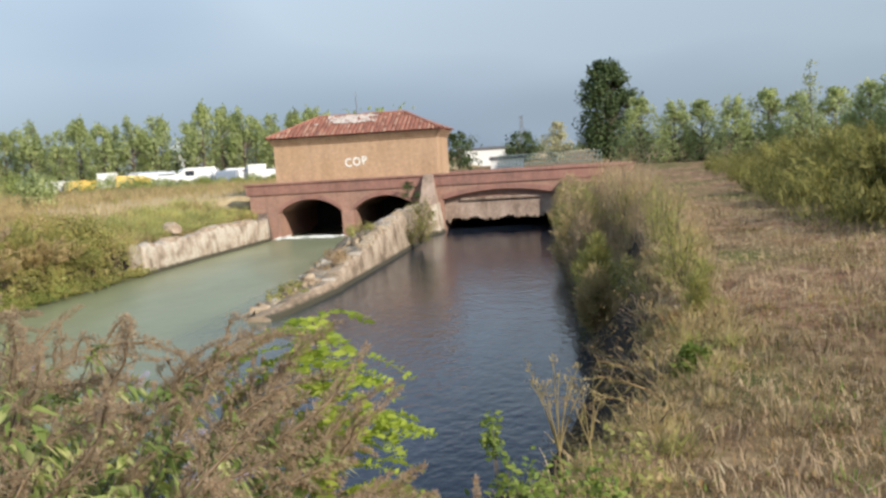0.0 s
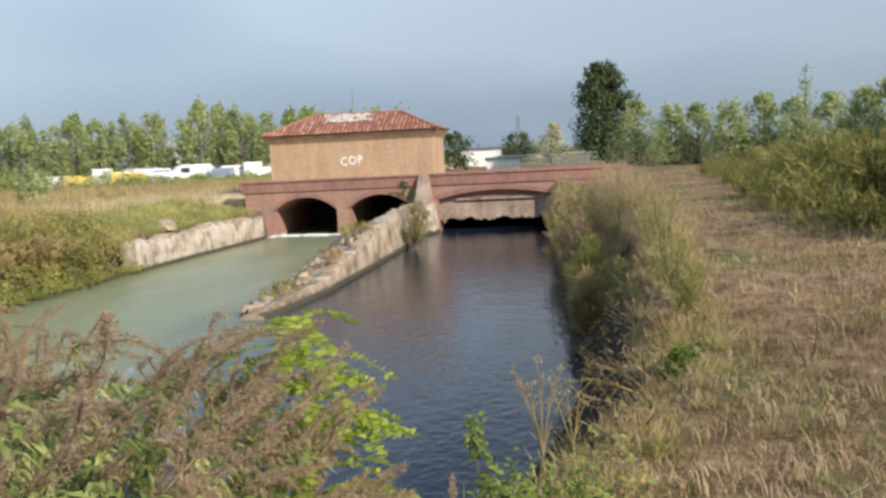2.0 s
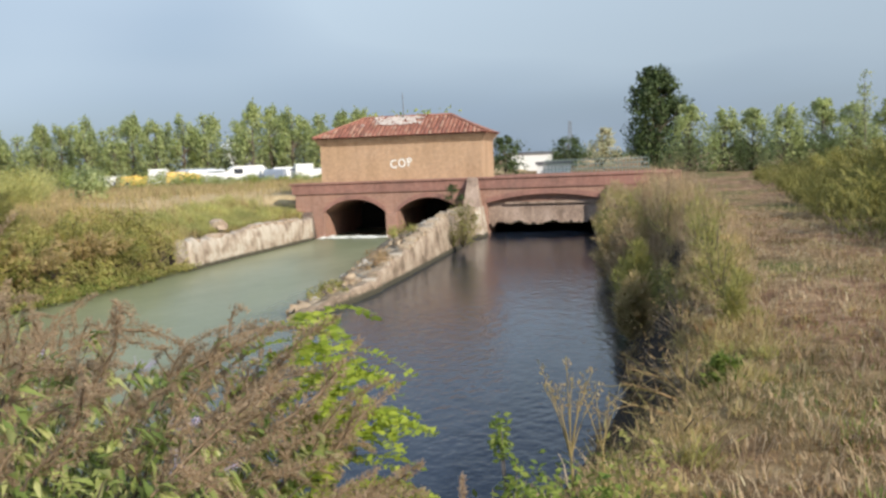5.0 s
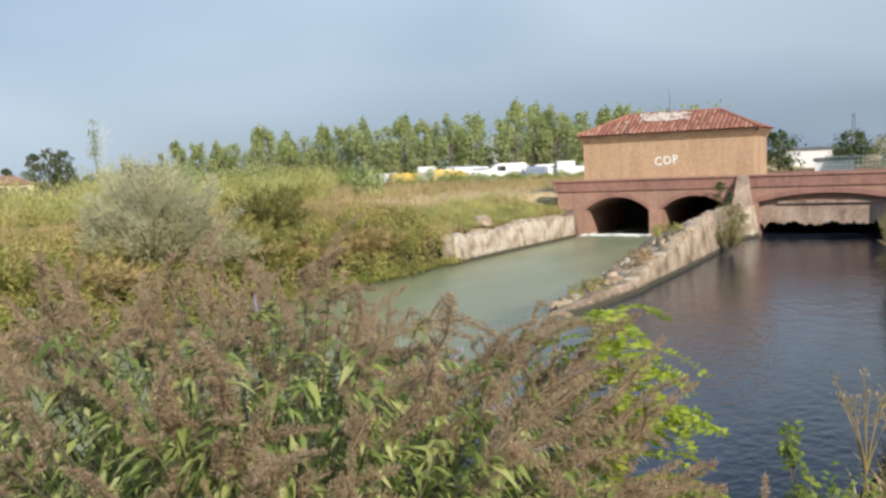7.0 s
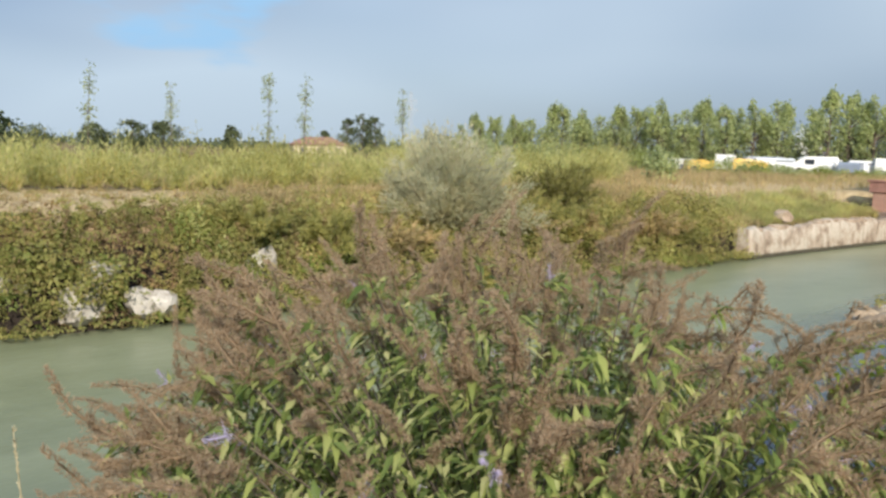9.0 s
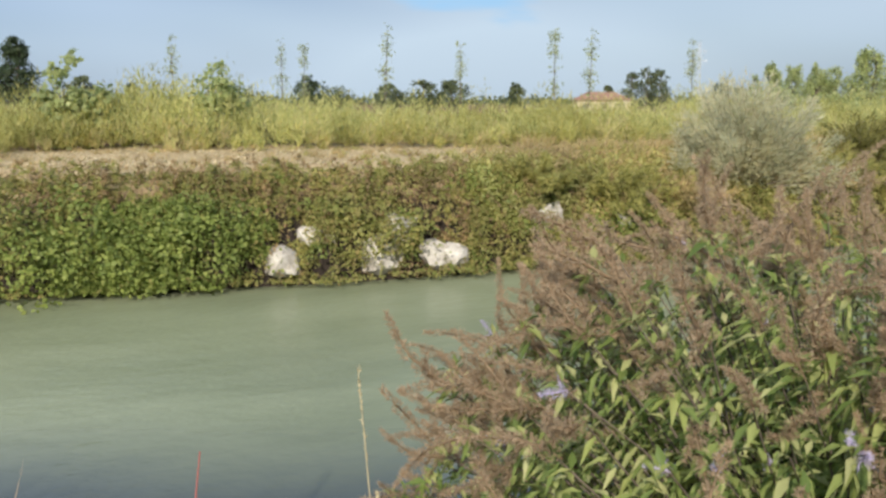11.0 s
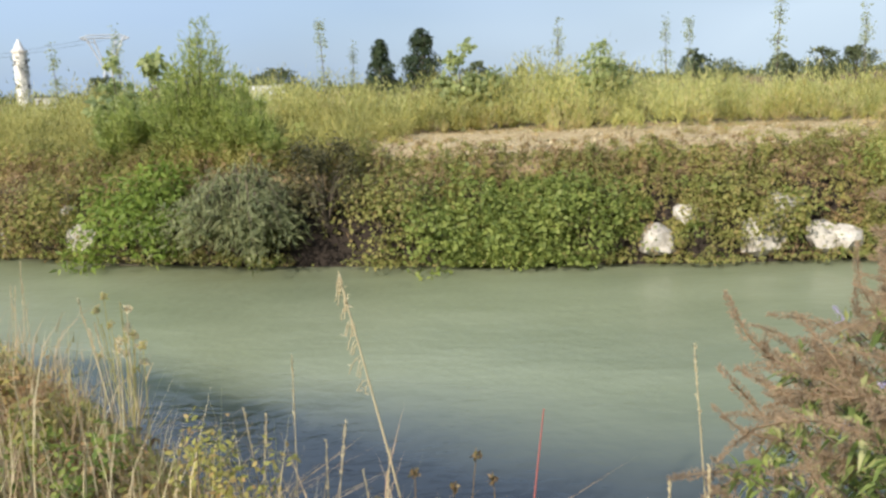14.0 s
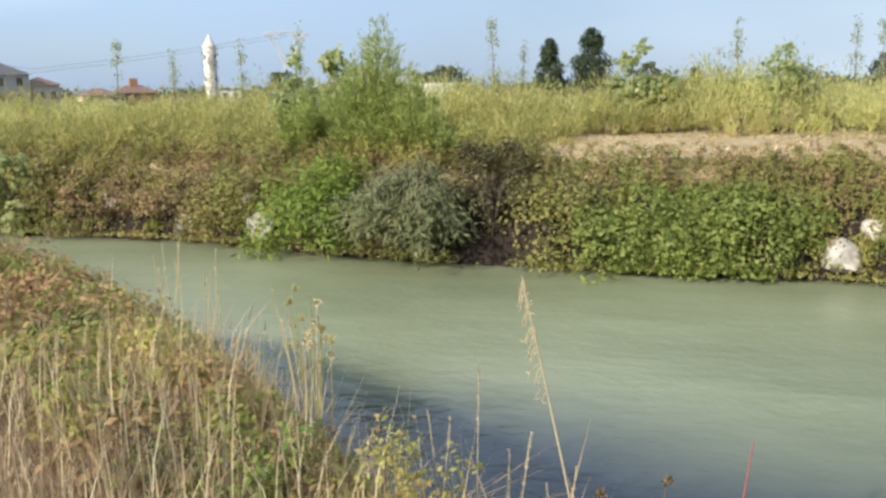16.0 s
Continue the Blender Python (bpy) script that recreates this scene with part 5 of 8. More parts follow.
def cascades(name, mat, label, seed, n, y0, y1, d0, d1, reach, leaf, width, per, rule=None, category="creeper", lift=0.3):
    """Arching canes that spring from the far bank and hang towards the water, leaves in threes along them."""
    rng = np.random.default_rng(seed)
    y, d = rng.uniform(y0, y1, n), rng.uniform(d0, d1, n)
    keep = ~hollow(y, d) & (rng.uniform(0, 1, n) > bare(y, d) * 0.5)
    if rule is not None:
        keep &= rule(y, d)
    y, d = y[keep], d[keep]
    n = len(y)
    x = bank_far(y) - d
    b = np.stack([x, y, np.maximum(ground_z(x, y), WATER) + rng.uniform(0.02, 0.25, n)], 1)
    a = rng.normal(size=n) * 0.75 + 0.5 * hum(y, d, 0.5)
    way = np.stack([np.cos(a), np.sin(a), np.zeros(n)], 1)
    L = reach * rng.uniform(0.45, 1.25, n)
    t = np.linspace(0.12, 1, per)
    up = np.array([0, 0, 1.0])
    rise = lift * (4 * t * (1 - t))[None] * L[:, None] - 0.62 * (t ** 2)[None] * L[:, None]
    p = b[:, None] + way[:, None] * (L[:, None] * t[None] * 0.75)[..., None] + rise[..., None] * up
    floor = np.maximum(ground_z(p[..., 0], p[..., 1]), WATER) + 0.03
    p[..., 2] = np.maximum(p[..., 2], floor)
    side = np.cross(way, up)[:, None]
    dry = p[..., 2].ravel() > WATER + 0.09 + 0.10 * np.abs(hum(p[..., 1].ravel(), 0.0, 1.9))
    face = np.broadcast_to(way[:, None] * 0.55 + up * 0.8, p.shape).reshape(-1, 3)[dry]
    pile = Pile()
    for q in (-1.0, 0.0, 1.0):
        al = np.broadcast_to(side * q + way[:, None] * (0.9 - 0.5 * abs(q)) - 0.5 * up, p.shape).reshape(-1, 3)[dry]
        pile.add(*leaf_quads(p.reshape(-1, 3)[dry] + rng.normal(size=(dry.sum(), 3)) * 0.02, al, leaf, width, rng, 0.15, face=face + 0.3 * al, ruffle=0.75))
    return stuff(pile, name, mat, label, category)


def bramble_heaps():
    rng = np.random.default_rng(23)
    n = 640
    y = rng.uniform(-24, 27.0, n)
    d = rng.uniform(-0.15, 2.0, n)
    keep = rng.uniform(0, 1, n) > 0.22 * bare(y, d)
    y, d = y[keep], d[keep]
    # small heaps creeping over the stones
    y = np.concatenate([y, [sy + rng.uniform(-1.1, 1.1) * r for sy, sd, r in STONES for _ in range(5)]])
    d = np.concatenate([d, [sd - 0.15 + rng.uniform(-0.2, 0.25) for sy, sd, r in STONES for _ in range(5)]])
    # a closer row of heaps hanging into the water
    y = np.concatenate([y, rng.uniform(-24, 27.0, 110)])
    d = np.concatenate([d, rng.uniform(-0.35, 0.15, 110)])
    open_bank = ~hollow(y, d)
    y, d = y[open_bank], d[open_bank]
    x = bank_far(y) - d
    z = np.maximum(ground_z(x, y), WATER)
    s = rng.uniform(0.20, 0.66, len(y)) * np.clip(0.85 + 0.45 * hum(y, d * 2, 0.9), 0.4, 1.3) * np.where(bare(y, d) > 0.35, 0.42, 1.0) * np.clip(1.25 - 0.38 * d, 0.4, 1.2)
    c = np.stack([x + 0.1, y, z + 0.05 * s], 1)
    r = np.stack([s * 0.85, s * rng.uniform(0.8, 1.5, len(y)), s * rng.uniform(0.7, 1.1, len(y))], 1)
    tone = 1.1 * np.exp(-((y - 1.3) / 2.0) ** 2) * (d < 0.8) - 0.25 * (d > 0.9) - 0.35 * (y < -4) + 0.3 * (y > 8) + 0.5 * hum(y, d * 2, 0.5) + 0.4 * rng.normal(size=len(y))
    for name, mat, label, pick in (("bramble_heap", L_IVY, "glossy green bramble heaps hanging to the water", tone > 0.35), ("olive_bramble_heap", L_BRAMBLE, "olive bramble heaps over the far bank", (tone <= 0.35) & (tone > -0.75)), ("withered_bramble_heap", L_RUST, "withered brown bramble heaps on the far bank", tone <= -0.75)):
        mounds(name, mat, label, 24, c[pick], r[pick], 230, 0.070, 0.5, 0.5, "creeper", 0.8)


bramble_heaps()
cascades("bramble_sprays", L_IVY, "fresh green bramble sprays hanging to the water", 401, 900, -1.4, 4.2, -0.25, 0.8, 0.8, 0.078, 0.5, 17, lambda y, d: hum(y * 1.3, d * 3, 1.1) > -0.75 + 0.32 * (y - 1.3) ** 2 + 0.5 * d)
cascades("bramble_sprays", L_IVY, "scattered green bramble sprays near the water", 408, 420, -24, 13, -0.25, 0.6, 0.7, 0.11, 0.42, 9, lambda y, d: hum(y, d * 2, 0.9) > 0.25)
cascades("olive_sprays", L_BRAMBLE, "olive bramble sprays trailing over the far bank", 402, 1300, -24, 13, -0.2, 2.1, 0.85, 0.08, 0.45, 15, lambda y, d: hum(y * 0.9 + 4, d * 2.5, 0.9) > -0.4)
cascades("withered_sprays", L_RUST, "withered brown sprays over the far bank", 403, 1000, -24, 12, 0.0, 2.1, 0.8, 0.075, 0.42, 14, lambda y, d: (d > 0.75 + 0.5 * hum(y, d, 0.7)) | (y < -4) | (y > 3.6))
cascades("lip_sprays", L_BRAMBLE, "brambles heaped along the top of the far bank", 404, 520, -24, -1.5, 1.3, 2.6, 0.9, 0.10, 0.4, 9, None, "creeper", 0.5)
cascades("meadow_sprays", L_OLIVE, "soft yellow-green growth hanging over the far bank", 405, 1500, 8, 28.6, -0.2, 1.5, 0.75, 0.11, 0.32, 9)
cascades("bank_sprays", L_HAZE, "yellow-green growth hanging over the far bank", 406, 650, 8, 28.6, -0.2, 2.0, 0.8, 0.11, 0.4, 9, lambda y, d: hum(y, d * 2, 0.5) > -0.1)
cascades("brown_sprays", L_FIELD, "brown seeding growth over the far bank", 407, 1700, 9, 28.6, 0.1, 3.6, 0.7, 0.11, 0.25, 9)


def stone_block(name, x, y, z, sx, sy, sz, seed, mat, label, category="rock"):
    bm = bmesh.new()
    bmesh.ops.create_icosphere(bm, subdivisions=2, radius=1.0)
    noise.seed_set(seed)
    for v in bm.verts:
        p = v.co.copy()
        b = max(abs(p.x), abs(p.y), abs(p.z))
        p = p.lerp(p / b, 0.75)
        p *= 1 + 0.20 * noise.noise(p * 0.9 + Vector((seed * 3.7, 0, 0))) + 0.30 * noise.noise(p * 2.2 + Vector((0, seed, 0)))
        v.co = Vector((p.x * sx, p.y * sy, p.z * sz))
    ob = part(name, bm, mat)
    ob.matrix_basis = pose(x, y, z, 0, 0, seed * 17 % 40 - 20)
    return tagged(ob, label, category)


for i, (sy, sd, r) in enumerate(STONES):
    if r < 0.1:
        continue
    xx = float(bank_far(sy)) - sd + 0.06
    stone_block("stone_block", xx, sy, WATER + 0.25 + r * 0.55 + (0.5 if sd > 0.45 else 0), 0.34, r * 0.9, r * 0.86, i + 3, M_WHITE_STONE, "pale weathered stone block in the far bank")
stone_block("boulder", -17.35, 32.3, -0.56, 0.26, 0.30, 0.25, 31, M_WALL_CORE, "grey boulder on top of the river wall")


def broom_shrub(name, label, x, y, z, rx, ry, h, branches, per, leaf, width, mat, seed, category="shrub", group="", low=0.25):
    """A feathery shrub: upright branches fanning from one foot, set with fine slivers of leaf."""
    rng = np.random.default_rng(seed)
    root = new(name)
    root.matrix_basis = pose(x, y, z)
    tagged(root, label, category, group)
    pile, P, D = Pile(), [], []
    for i in range(branches):
        a, q = rng.uniform(0, TAU), math.sqrt(rng.uniform(0, 1))
        q *= 1 + 0.28 * math.sin(3 * a + seed) + 0.12 * rng.normal()
        tip = np.array([rx * q * math.cos(a), ry * q * math.sin(a), h * (1 - 0.35 * q * q) * rng.uniform(0.42, 1.06)])
        mid = tip * [0.55, 0.55, 0.5]
        arc = np.array([2 * s * (1 - s) * mid + s * s * tip for s in np.linspace(0, 1, 6)])
        pile.add(*tube(arc, np.linspace(0.008 * h, 0.002, 6), 4))
        s = rng.uniform(low, 1.0, per) ** 0.8
        p = np.stack([np.interp(s, np.linspace(0, 1, 6), arc[:, k]) for k in range(3)], 1)
        o = rng.normal(size=(per, 3)) * 0.065 * h * (1.15 - s)[:, None] ** 0.5
        P.append(p + o)
        D.append(unit(o) * 0.7 + unit(tip) * 0.9)
    tagged(pile.out("branchwork", M_BARK, root), kind="stuff")
    P, D = np.concatenate(P), np.concatenate(D)
    P[:, 2] = np.maximum(P[:, 2], 0.02)
    d = unit(D + rng.normal(size=D.shape) * 0.35)
    side = unit(np.cross(d, rng.normal(size=D.shape))) * width
    v = np.stack([P - side, P + side, P + d * leaf * rng.uniform(0.6, 1.3, (len(P), 1))], 1).reshape(-1, 3)
    tagged(soup("foliage", v, np.arange(len(v)).reshape(-1, 3), mat, root), kind="stuff")
    return root


def weeds(name, mat, label, seed, n, area, height, width, rule=None, lean=0.4, leafy=0, leaf=0.08, leaf_w=0.35, profile=None):
    rng = np.random.default_rng(seed)
    b = scatter(rng, n, *area, rule)
    hv = height * np.clip(0.82 + 0.26 * hum(b[:, 0], b[:, 1], 0.45) + 0.24 * hum(b[:, 0] + 9, b[:, 1], 1.1) + 0.16 * hum(b[:, 0], b[:, 1], 3.1), 0.3, 1.5)
    if profile is not None:
        hv = hv * profile(b[:, 0], b[:, 1])
    pile = Pile()
    v, f = blades(b, hv, width, rng, lean)
    pile.add(v, f)
    ob = stuff(pile, name, mat, label)
    if leafy:
        pile = Pile()
        i = rng.integers(0, len(b), leafy)
        c = b[i] + rng.normal(size=(leafy, 3)) * [0.12, 0.12, 0] + np.stack([np.zeros(leafy), np.zeros(leafy), hv[i] * rng.uniform(0.15, 1.0, leafy)], 1)
        pile.add(*leaf_quads(c, [0, 0, 0.6], leaf, leaf_w, rng))
        stuff(pile, name + "_leaves", mat, label)
    return ob


far_off = lambda x, y: bank_far(y) - x
near_off = lambda x, y: x - bank_top(y)
bearing = lambda x, y: np.degrees(np.arctan2(-x, y))
# far field: straw strip, then tall weeds
weeds("straw_strip", L_FIELD, "flattened dry straw along the far path", 31, 24000, (-29, -17, -24, 34), 0.09, 0.016, lambda x, y: (far_off(x, y) > 1.7) & (far_off(x, y) < 10.5), 1.9)
weeds("pale_straw", L_PALE, "bleached straw lying along the far path", 38, 40000, (-28, -18, -24, 34), 0.07, 0.022, lambda x, y: (far_off(x, y) > 2.6) & (far_off(x, y) < 9) & patchy(x, y, 0.8, -0.7, 2), 2.6)
TALL = lambda x, y: (far_off(x, y) > 8.6 + 1.6 * hum(x, y, 0.3)) & (bearing(x, y) > 37 + 3 * hum(x, y, 0.2))
FRONT = lambda x, y: TALL(x, y) & (far_off(x, y) < 18.5)
plumes("tall_weeds", L_HAZE, "tall yellow-green weeds on the far field", 32, 4200, 88, (-40, -24, -26, 64), 1.8, 0.20, 0.021, FRONT)
plumes("feathery_weeds", L_OLIVE, "feathery green weeds on the far field", 35, 4200, 92, (-40, -24, -26, 62), 2.05, 0.18, 0.021, lambda x, y: FRONT(x, y) & patchy(x, y, 0.22, -0.05, 4))
plumes("pale_weeds", L_SEED, "faded seeding weeds on the far field", 36, 3600, 60, (-40, -23, -26, 62), 1.35, 0.26, 0.018, lambda x, y: FRONT(x, y) & patchy(x, y, 0.28, 0.0, 6))
thicket("low_weeds", L_OLIVE, "low olive weeds at the field's edge", 39, 1500, 26, (-32, -22, -40, 60), 0.6, 0.15, 0.16, lambda x, y: (far_off(x, y) > 6.5) & (far_off(x, y) < 10) & patchy(x, y, 0.5, 0.2, 3), 0.2, 0.5)
plumes("strip_weeds", L_OLIVE, "withered weeds standing on the far path", 58, 3400, 46, (-30, -17, -26, -1), 1.0, 0.22, 0.017, lambda x, y: (far_off(x, y) > 1.3) & (far_off(x, y) < 10) & (y < -2.2 + 1.5 * hum(x, y, 0.5)), 0.4)
plumes("strip_tufts", L_FIELD, "brown grass tufts along the far path", 59, 700, 34, (-28, -17.5, -4, 40), 0.26, 0.14, 0.012, lambda x, y: (far_off(x, y) > 1.6) & (far_off(x, y) < 9.5) & patchy(x, y, 0.6, 0.1, 5), 0.6)
plumes("strip_greens", L_OLIVE, "olive grass tufts along the far path", 60, 1300, 30, (-28, -17.5, -20, 40), 0.30, 0.14, 0.012, lambda x, y: (far_off(x, y) > 1.4) & (far_off(x, y) < 9.5) & patchy(x, y, 0.5, 0.3, 11), 0.6)
plumes("slope_weeds", L_OLIVE, "olive weeds on the far bank's slope", 67, 1700, 44, (-23, -16.6, 7, 29), 0.62, 0.17, 0.013, lambda x, y: (far_off(x, y) > -0.05) & (far_off(x, y) < 1.2 + 0.13 * y) & patchy(x, y, 0.4, -0.55, 7), 0.4)
plumes("slope_straw", L_FIELD, "brown seeding grass on the far bank's slope", 68, 2000, 40, (-23, -16.6, 11, 29), 0.66, 0.2, 0.011, lambda x, y: (far_off(x, y) > 0.8) & (far_off(x, y) < 4.5), 0.4)
plumes("ledge_weeds", L_HAZE, "yellow-green weeds behind the river wall", 69, 900, 44, (-23, -16.9, 28, 41), 0.75, 0.2, 0.014, lambda x, y: (far_off(x, y) > 0.7) & (far_off(x, y) < 4.5) & patchy(x, y, 0.4, -0.2, 8), 0.4)
weeds("bank_grass", L_OLIVE, "pale green grass on top of the far bank", 33, 16000, (-24, -16.5, 8, 41), 0.42, 0.010, lambda x, y: (far_off(x, y) > 0.6) & (far_off(x, y) < 2.4) & patchy(x, y, 0.5, -0.5, 3), 0.6, 16000, 0.09, 0.35)
weeds("bank_straw", L_FIELD, "pale seeding grass on the far bank's slope", 37, 22000, (-22, -16.8, 10, 41), 0.5, 0.009, lambda x, y: (far_off(x, y) > 0.45) & (far_off(x, y) < np.where(y > 24, 4.5, 2.6)), 0.6)
weeds("brown_grass", L_FIELD, "brown seeding grass behind the river wall", 34, 42000, (-66, -17.5, 20, 84), 0.62, 0.014, lambda x, y: (far_off(x, y) > np.where(y > 24, 3.0, 7.0)) & (bearing(x, y) < 44) & patchy(x, y, 0.4, -0.9, 2), 0.6)
# near side
weeds("near_dry_grass", L_MOWN, "short dry grass on the near bank", 41, 46000, (-9, 6, -8, 12), 0.09, 0.0035, lambda x, y: near_off(x, y) > -0.25, 1.2)
weeds("straw_tufts", L_MOWN, "tufts of bleached grass on the near bank", 50, 26000, (-1, 7, 3, 26), 0.15, 0.005, lambda x, y: (near_off(x, y) > -0.1) & patchy(x, y, 2.6, 0.15, 3), 1.4)
tufts("straw_tussocks", L_MOWN, "bleached tussocks on the near bank", 61, 1700, 14, (-1.5, 7, 2.5, 24), 0.13, 0.0035, lambda x, y: near_off(x, y) > -0.15)
tufts("olive_tussocks", L_OLIVE, "olive green tussocks in the mown grass", 66, 1500, 16, (-1.5, 7, 2.5, 18), 0.09, 0.0035, lambda x, y: (near_off(x, y) > -0.15) & patchy(x, y, 0.7, 0.1, 9))
tufts("brown_tussocks", L_RUST, "reddish brown tussocks on the near bank", 62, 2600, 20, (-1.5, 6, 2.5, 22), 0.11, 0.0035, lambda x, y: (near_off(x, y) > -0.2) & patchy(x, y, 1.1, 0.0, 5))
tufts("bank_tussocks", L_MOWN, "dry tussocks on the near bank downstream", 63, 1300, 34, (-9, -0.8, -8, 0), 0.34, 0.003, lambda x, y: (near_off(x, y) > -0.5) & (near_off(x, y) < 2.6), 0.10)
tufts("edge_tussocks", L_PALE, "pale dry tussocks along the bank's edge", 65, 260, 26, (-7, -1.4, -6, 1.0), 0.36, 0.0026, lambda x, y: (near_off(x, y) > -0.75) & (near_off(x, y) < 0.2), 0.09)
tufts("rusty_tussocks", L_RUST, "rust-brown tussocks at the bank's edge", 64, 420, 34, (-9, -0.8, -8, 0), 0.30, 0.003, lambda x, y: (near_off(x, y) > -0.7) & (near_off(x, y) < 0.6), 0.12)
weeds("green_tufts", L_GREEN, "small green tufts in the dry grass", 51, 16000, (-1, 7, 3, 22), 0.10, 0.005, lambda x, y: (near_off(x, y) > -0.1) & patchy(x, y, 0.9, 0.5, 8), 1.0)
weeds("litter", L_PALE, "loose straw lying on the ground", 52, 2600, (-1, 6, 3, 24), 0.16, 0.004, lambda x, y: near_off(x, y) > 0.0, 3.5)
weeds("path_grass", L_MOWN, "sparse mown grass along the path", 42, 19000, (-2, 8, 10, 40), 0.12, 0.007, lambda x, y: near_off(x, y) > -0.2, 1.2)
HEDGE = lambda x, y: (x > 2.9 + 0.035 * (y - 12) + 0.5 * hum(x, y, 0.5)) & (y > 9 + 1.2 * (8 - np.minimum(x, 8)))
plumes("hedge_weeds", L_HEDGE, "dense olive green weeds beside the path", 43, 1700, 62, (2.4, 15, 9, 50), 1.15, 0.16, 0.016, HEDGE, 0.36)
plumes("hedge_green", L_HEDGE, "yellow-green weeds beside the path", 56, 700, 70, (2.4, 15, 9, 45), 1.3, 0.16, 0.014, HEDGE, 0.36)
weeds("hedge_stems", L_FIELD, "dry stems among the weeds beside the path", 53, 4500, (2.2, 12, 8, 40), 0.42, 0.006, lambda x, y: HEDGE(x + 0.5, y + 0.5), 0.8)
# rounded clump of rank grass on the near edge, lower towards both ends and towards the path
def clump_height(x, y):
    off = near_off(x, y)
    return np.interp(y, [9, 13, 17, 21, 26, 31, 37], [0.20, 0.26, 0.36, 0.66, 0.95, 1.0, 0.75]) * np.clip(1.12 - ((off - 0.1) / 1.2) ** 2, 0.2, 1.1) * (0.88 + 0.34 * hum(x, y, 0.55) + 0.16 * hum(x + 5, y, 1.6))


for i, (cy, r, h) in enumerate(((17.2, 0.35, 1.2), (19.8, 0.45, 1.6), (22.5, 0.55, 1.9), (25.5, 0.7, 2.2), (28.0, 0.75, 2.4), (30.5, 0.8, 2.4), (33.0, 0.8, 2.5), (35.5, 0.85, 2.5), (38.0, 0.8, 2.4), (39.6, 0.7, 2.3))):
    cx = float(bank_near(cy)) + 0.25
    broom_shrub("overhanging_shrub", ("dry beige shrub overhanging the dark stream", "olive shrub overhanging the dark stream")[i % 3 == 1], cx, cy, float(ground_z(cx, cy)) - 0.05, r, r * 1.3, h, 60, 150, 0.15, 0.011, (L_FIELD, L_OLIVE, L_MOWN)[i % 3], 800 + i, "shrub", "shrubs over the dark stream", 0.15)
CLUMP = lambda x, y: (near_off(x, y) > np.where(y < 20, -0.28, -0.75)) & (near_off(x, y) < 0.55 + 0.05 * (y - 9) + 0.25 * hum(x, y, 0.9))
weeds("bank_clump", L_MOWN, "thick clump of tall seeding grass at the water's edge", 44, 30000, (-3.2, 2.4, 11, 37), 1.15, 0.006, CLUMP, 0.7, 9000, 0.06, 0.2, clump_height)
plumes("clump_plumes", L_FIELD, "soft seeding plumes at the water's edge", 57, 520, 110, (-3.2, 2.4, 12, 37), 1.35, 0.16, 0.008, lambda x, y: CLUMP(x, y) & patchy(x, y, 0.7, -0.1, 4), 0.34, clump_height)
plumes("clump_olive", L_OLIVE, "olive weeds among the tall grass", 88, 230, 100, (-3.2, 2.4, 10, 37), 1.25, 0.15, 0.010, lambda x, y: CLUMP(x, y) & patchy(x, y, 0.6, -0.2, 9), 0.36, clump_height)
plumes("clump_rust", L_RUSTY, "rusty dock stems among the tall grass", 89, 420, 80, (-3.2, 2.4, 8, 30), 1.1, 0.13, 0.009, lambda x, y: CLUMP(x, y) & (near_off(x, y) < 0.4) & patchy(x, y, 0.8, 0.0, 13), 0.4, clump_height)
plumes("edge_fringe", L_FIELD, "dry grass hanging over the near bank's edge", 90, 900, 60, (-2.4, 1.8, 3.6, 15), 0.42, 0.12, 0.005, lambda x, y: (near_off(x, y) > -0.28) & (near_off(x, y) < 0.55), 0.55)
plumes("edge_olive", L_OLIVE, "olive weeds along the near bank's edge", 91, 240, 60, (-2.4, 1.8, 3.6, 15), 0.40, 0.10, 0.006, lambda x, y: (near_off(x, y) > -0.28) & (near_off(x, y) < 0.5) & patchy(x, y, 0.9, 0.0, 6), 0.5)
weeds("edge_weeds", L_GREEN, "leafy green weeds at the near water's edge", 45, 2600, (-9, 1, -9, 4.2), 0.30, 0.005, lambda x, y: (near_off(x, y) > -0.9) & (near_off(x, y) < 0.0), 0.7, 9000, 0.045, 0.5)
weeds("edge_rust", L_RUST, "withered growth hanging over the near water's edge", 55, 700, (-2, 1, 4, 20), 0.30, 0.005, lambda x, y: (near_off(x, y) > -1.2) & (near_off(x, y) < 0.1), 0.9, 200, 0.05, 0.3)
weeds("rank_grass", L_MOWN, "tall dry grass stems on the near bank", 47, 12000, (-12, -1.2, -11, -0.1), 0.62, 0.0035, lambda x, y: (near_off(x, y) > -0.6) & (near_off(x, y) < 2.6) & (y < -0.5 + 0.3 * hum(x, y, 2.0)), 0.35)
weeds("rank_pale", L_PALE, "bleached grass stems on the near bank", 54, 9000, (-10, -1.2, -9, -0.3), 0.75, 0.003, lambda x, y: (near_off(x, y) > -0.6) & (near_off(x, y) < 2.2) & (y < -0.7 + 0.3 * hum(x, y, 2.0)), 0.35)
weeds("rank_green", L_MOWN, "matted grass on the near bank", 48, 20000, (-11, -0.8, -10, 0.2), 0.28, 0.004, lambda x, y: (near_off(x, y) > -0.7) & (near_off(x, y) < 2.5), 0.9)
weeds("edge_straw", L_PALE, "dry stems at the near bank's edge", 49, 520, (-3.8, -1.6, -1.4, 2.2), 0.40, 0.0026, lambda x, y: (near_off(x, y) > -0.6) & (near_off(x, y) < 0.2), 0.25)


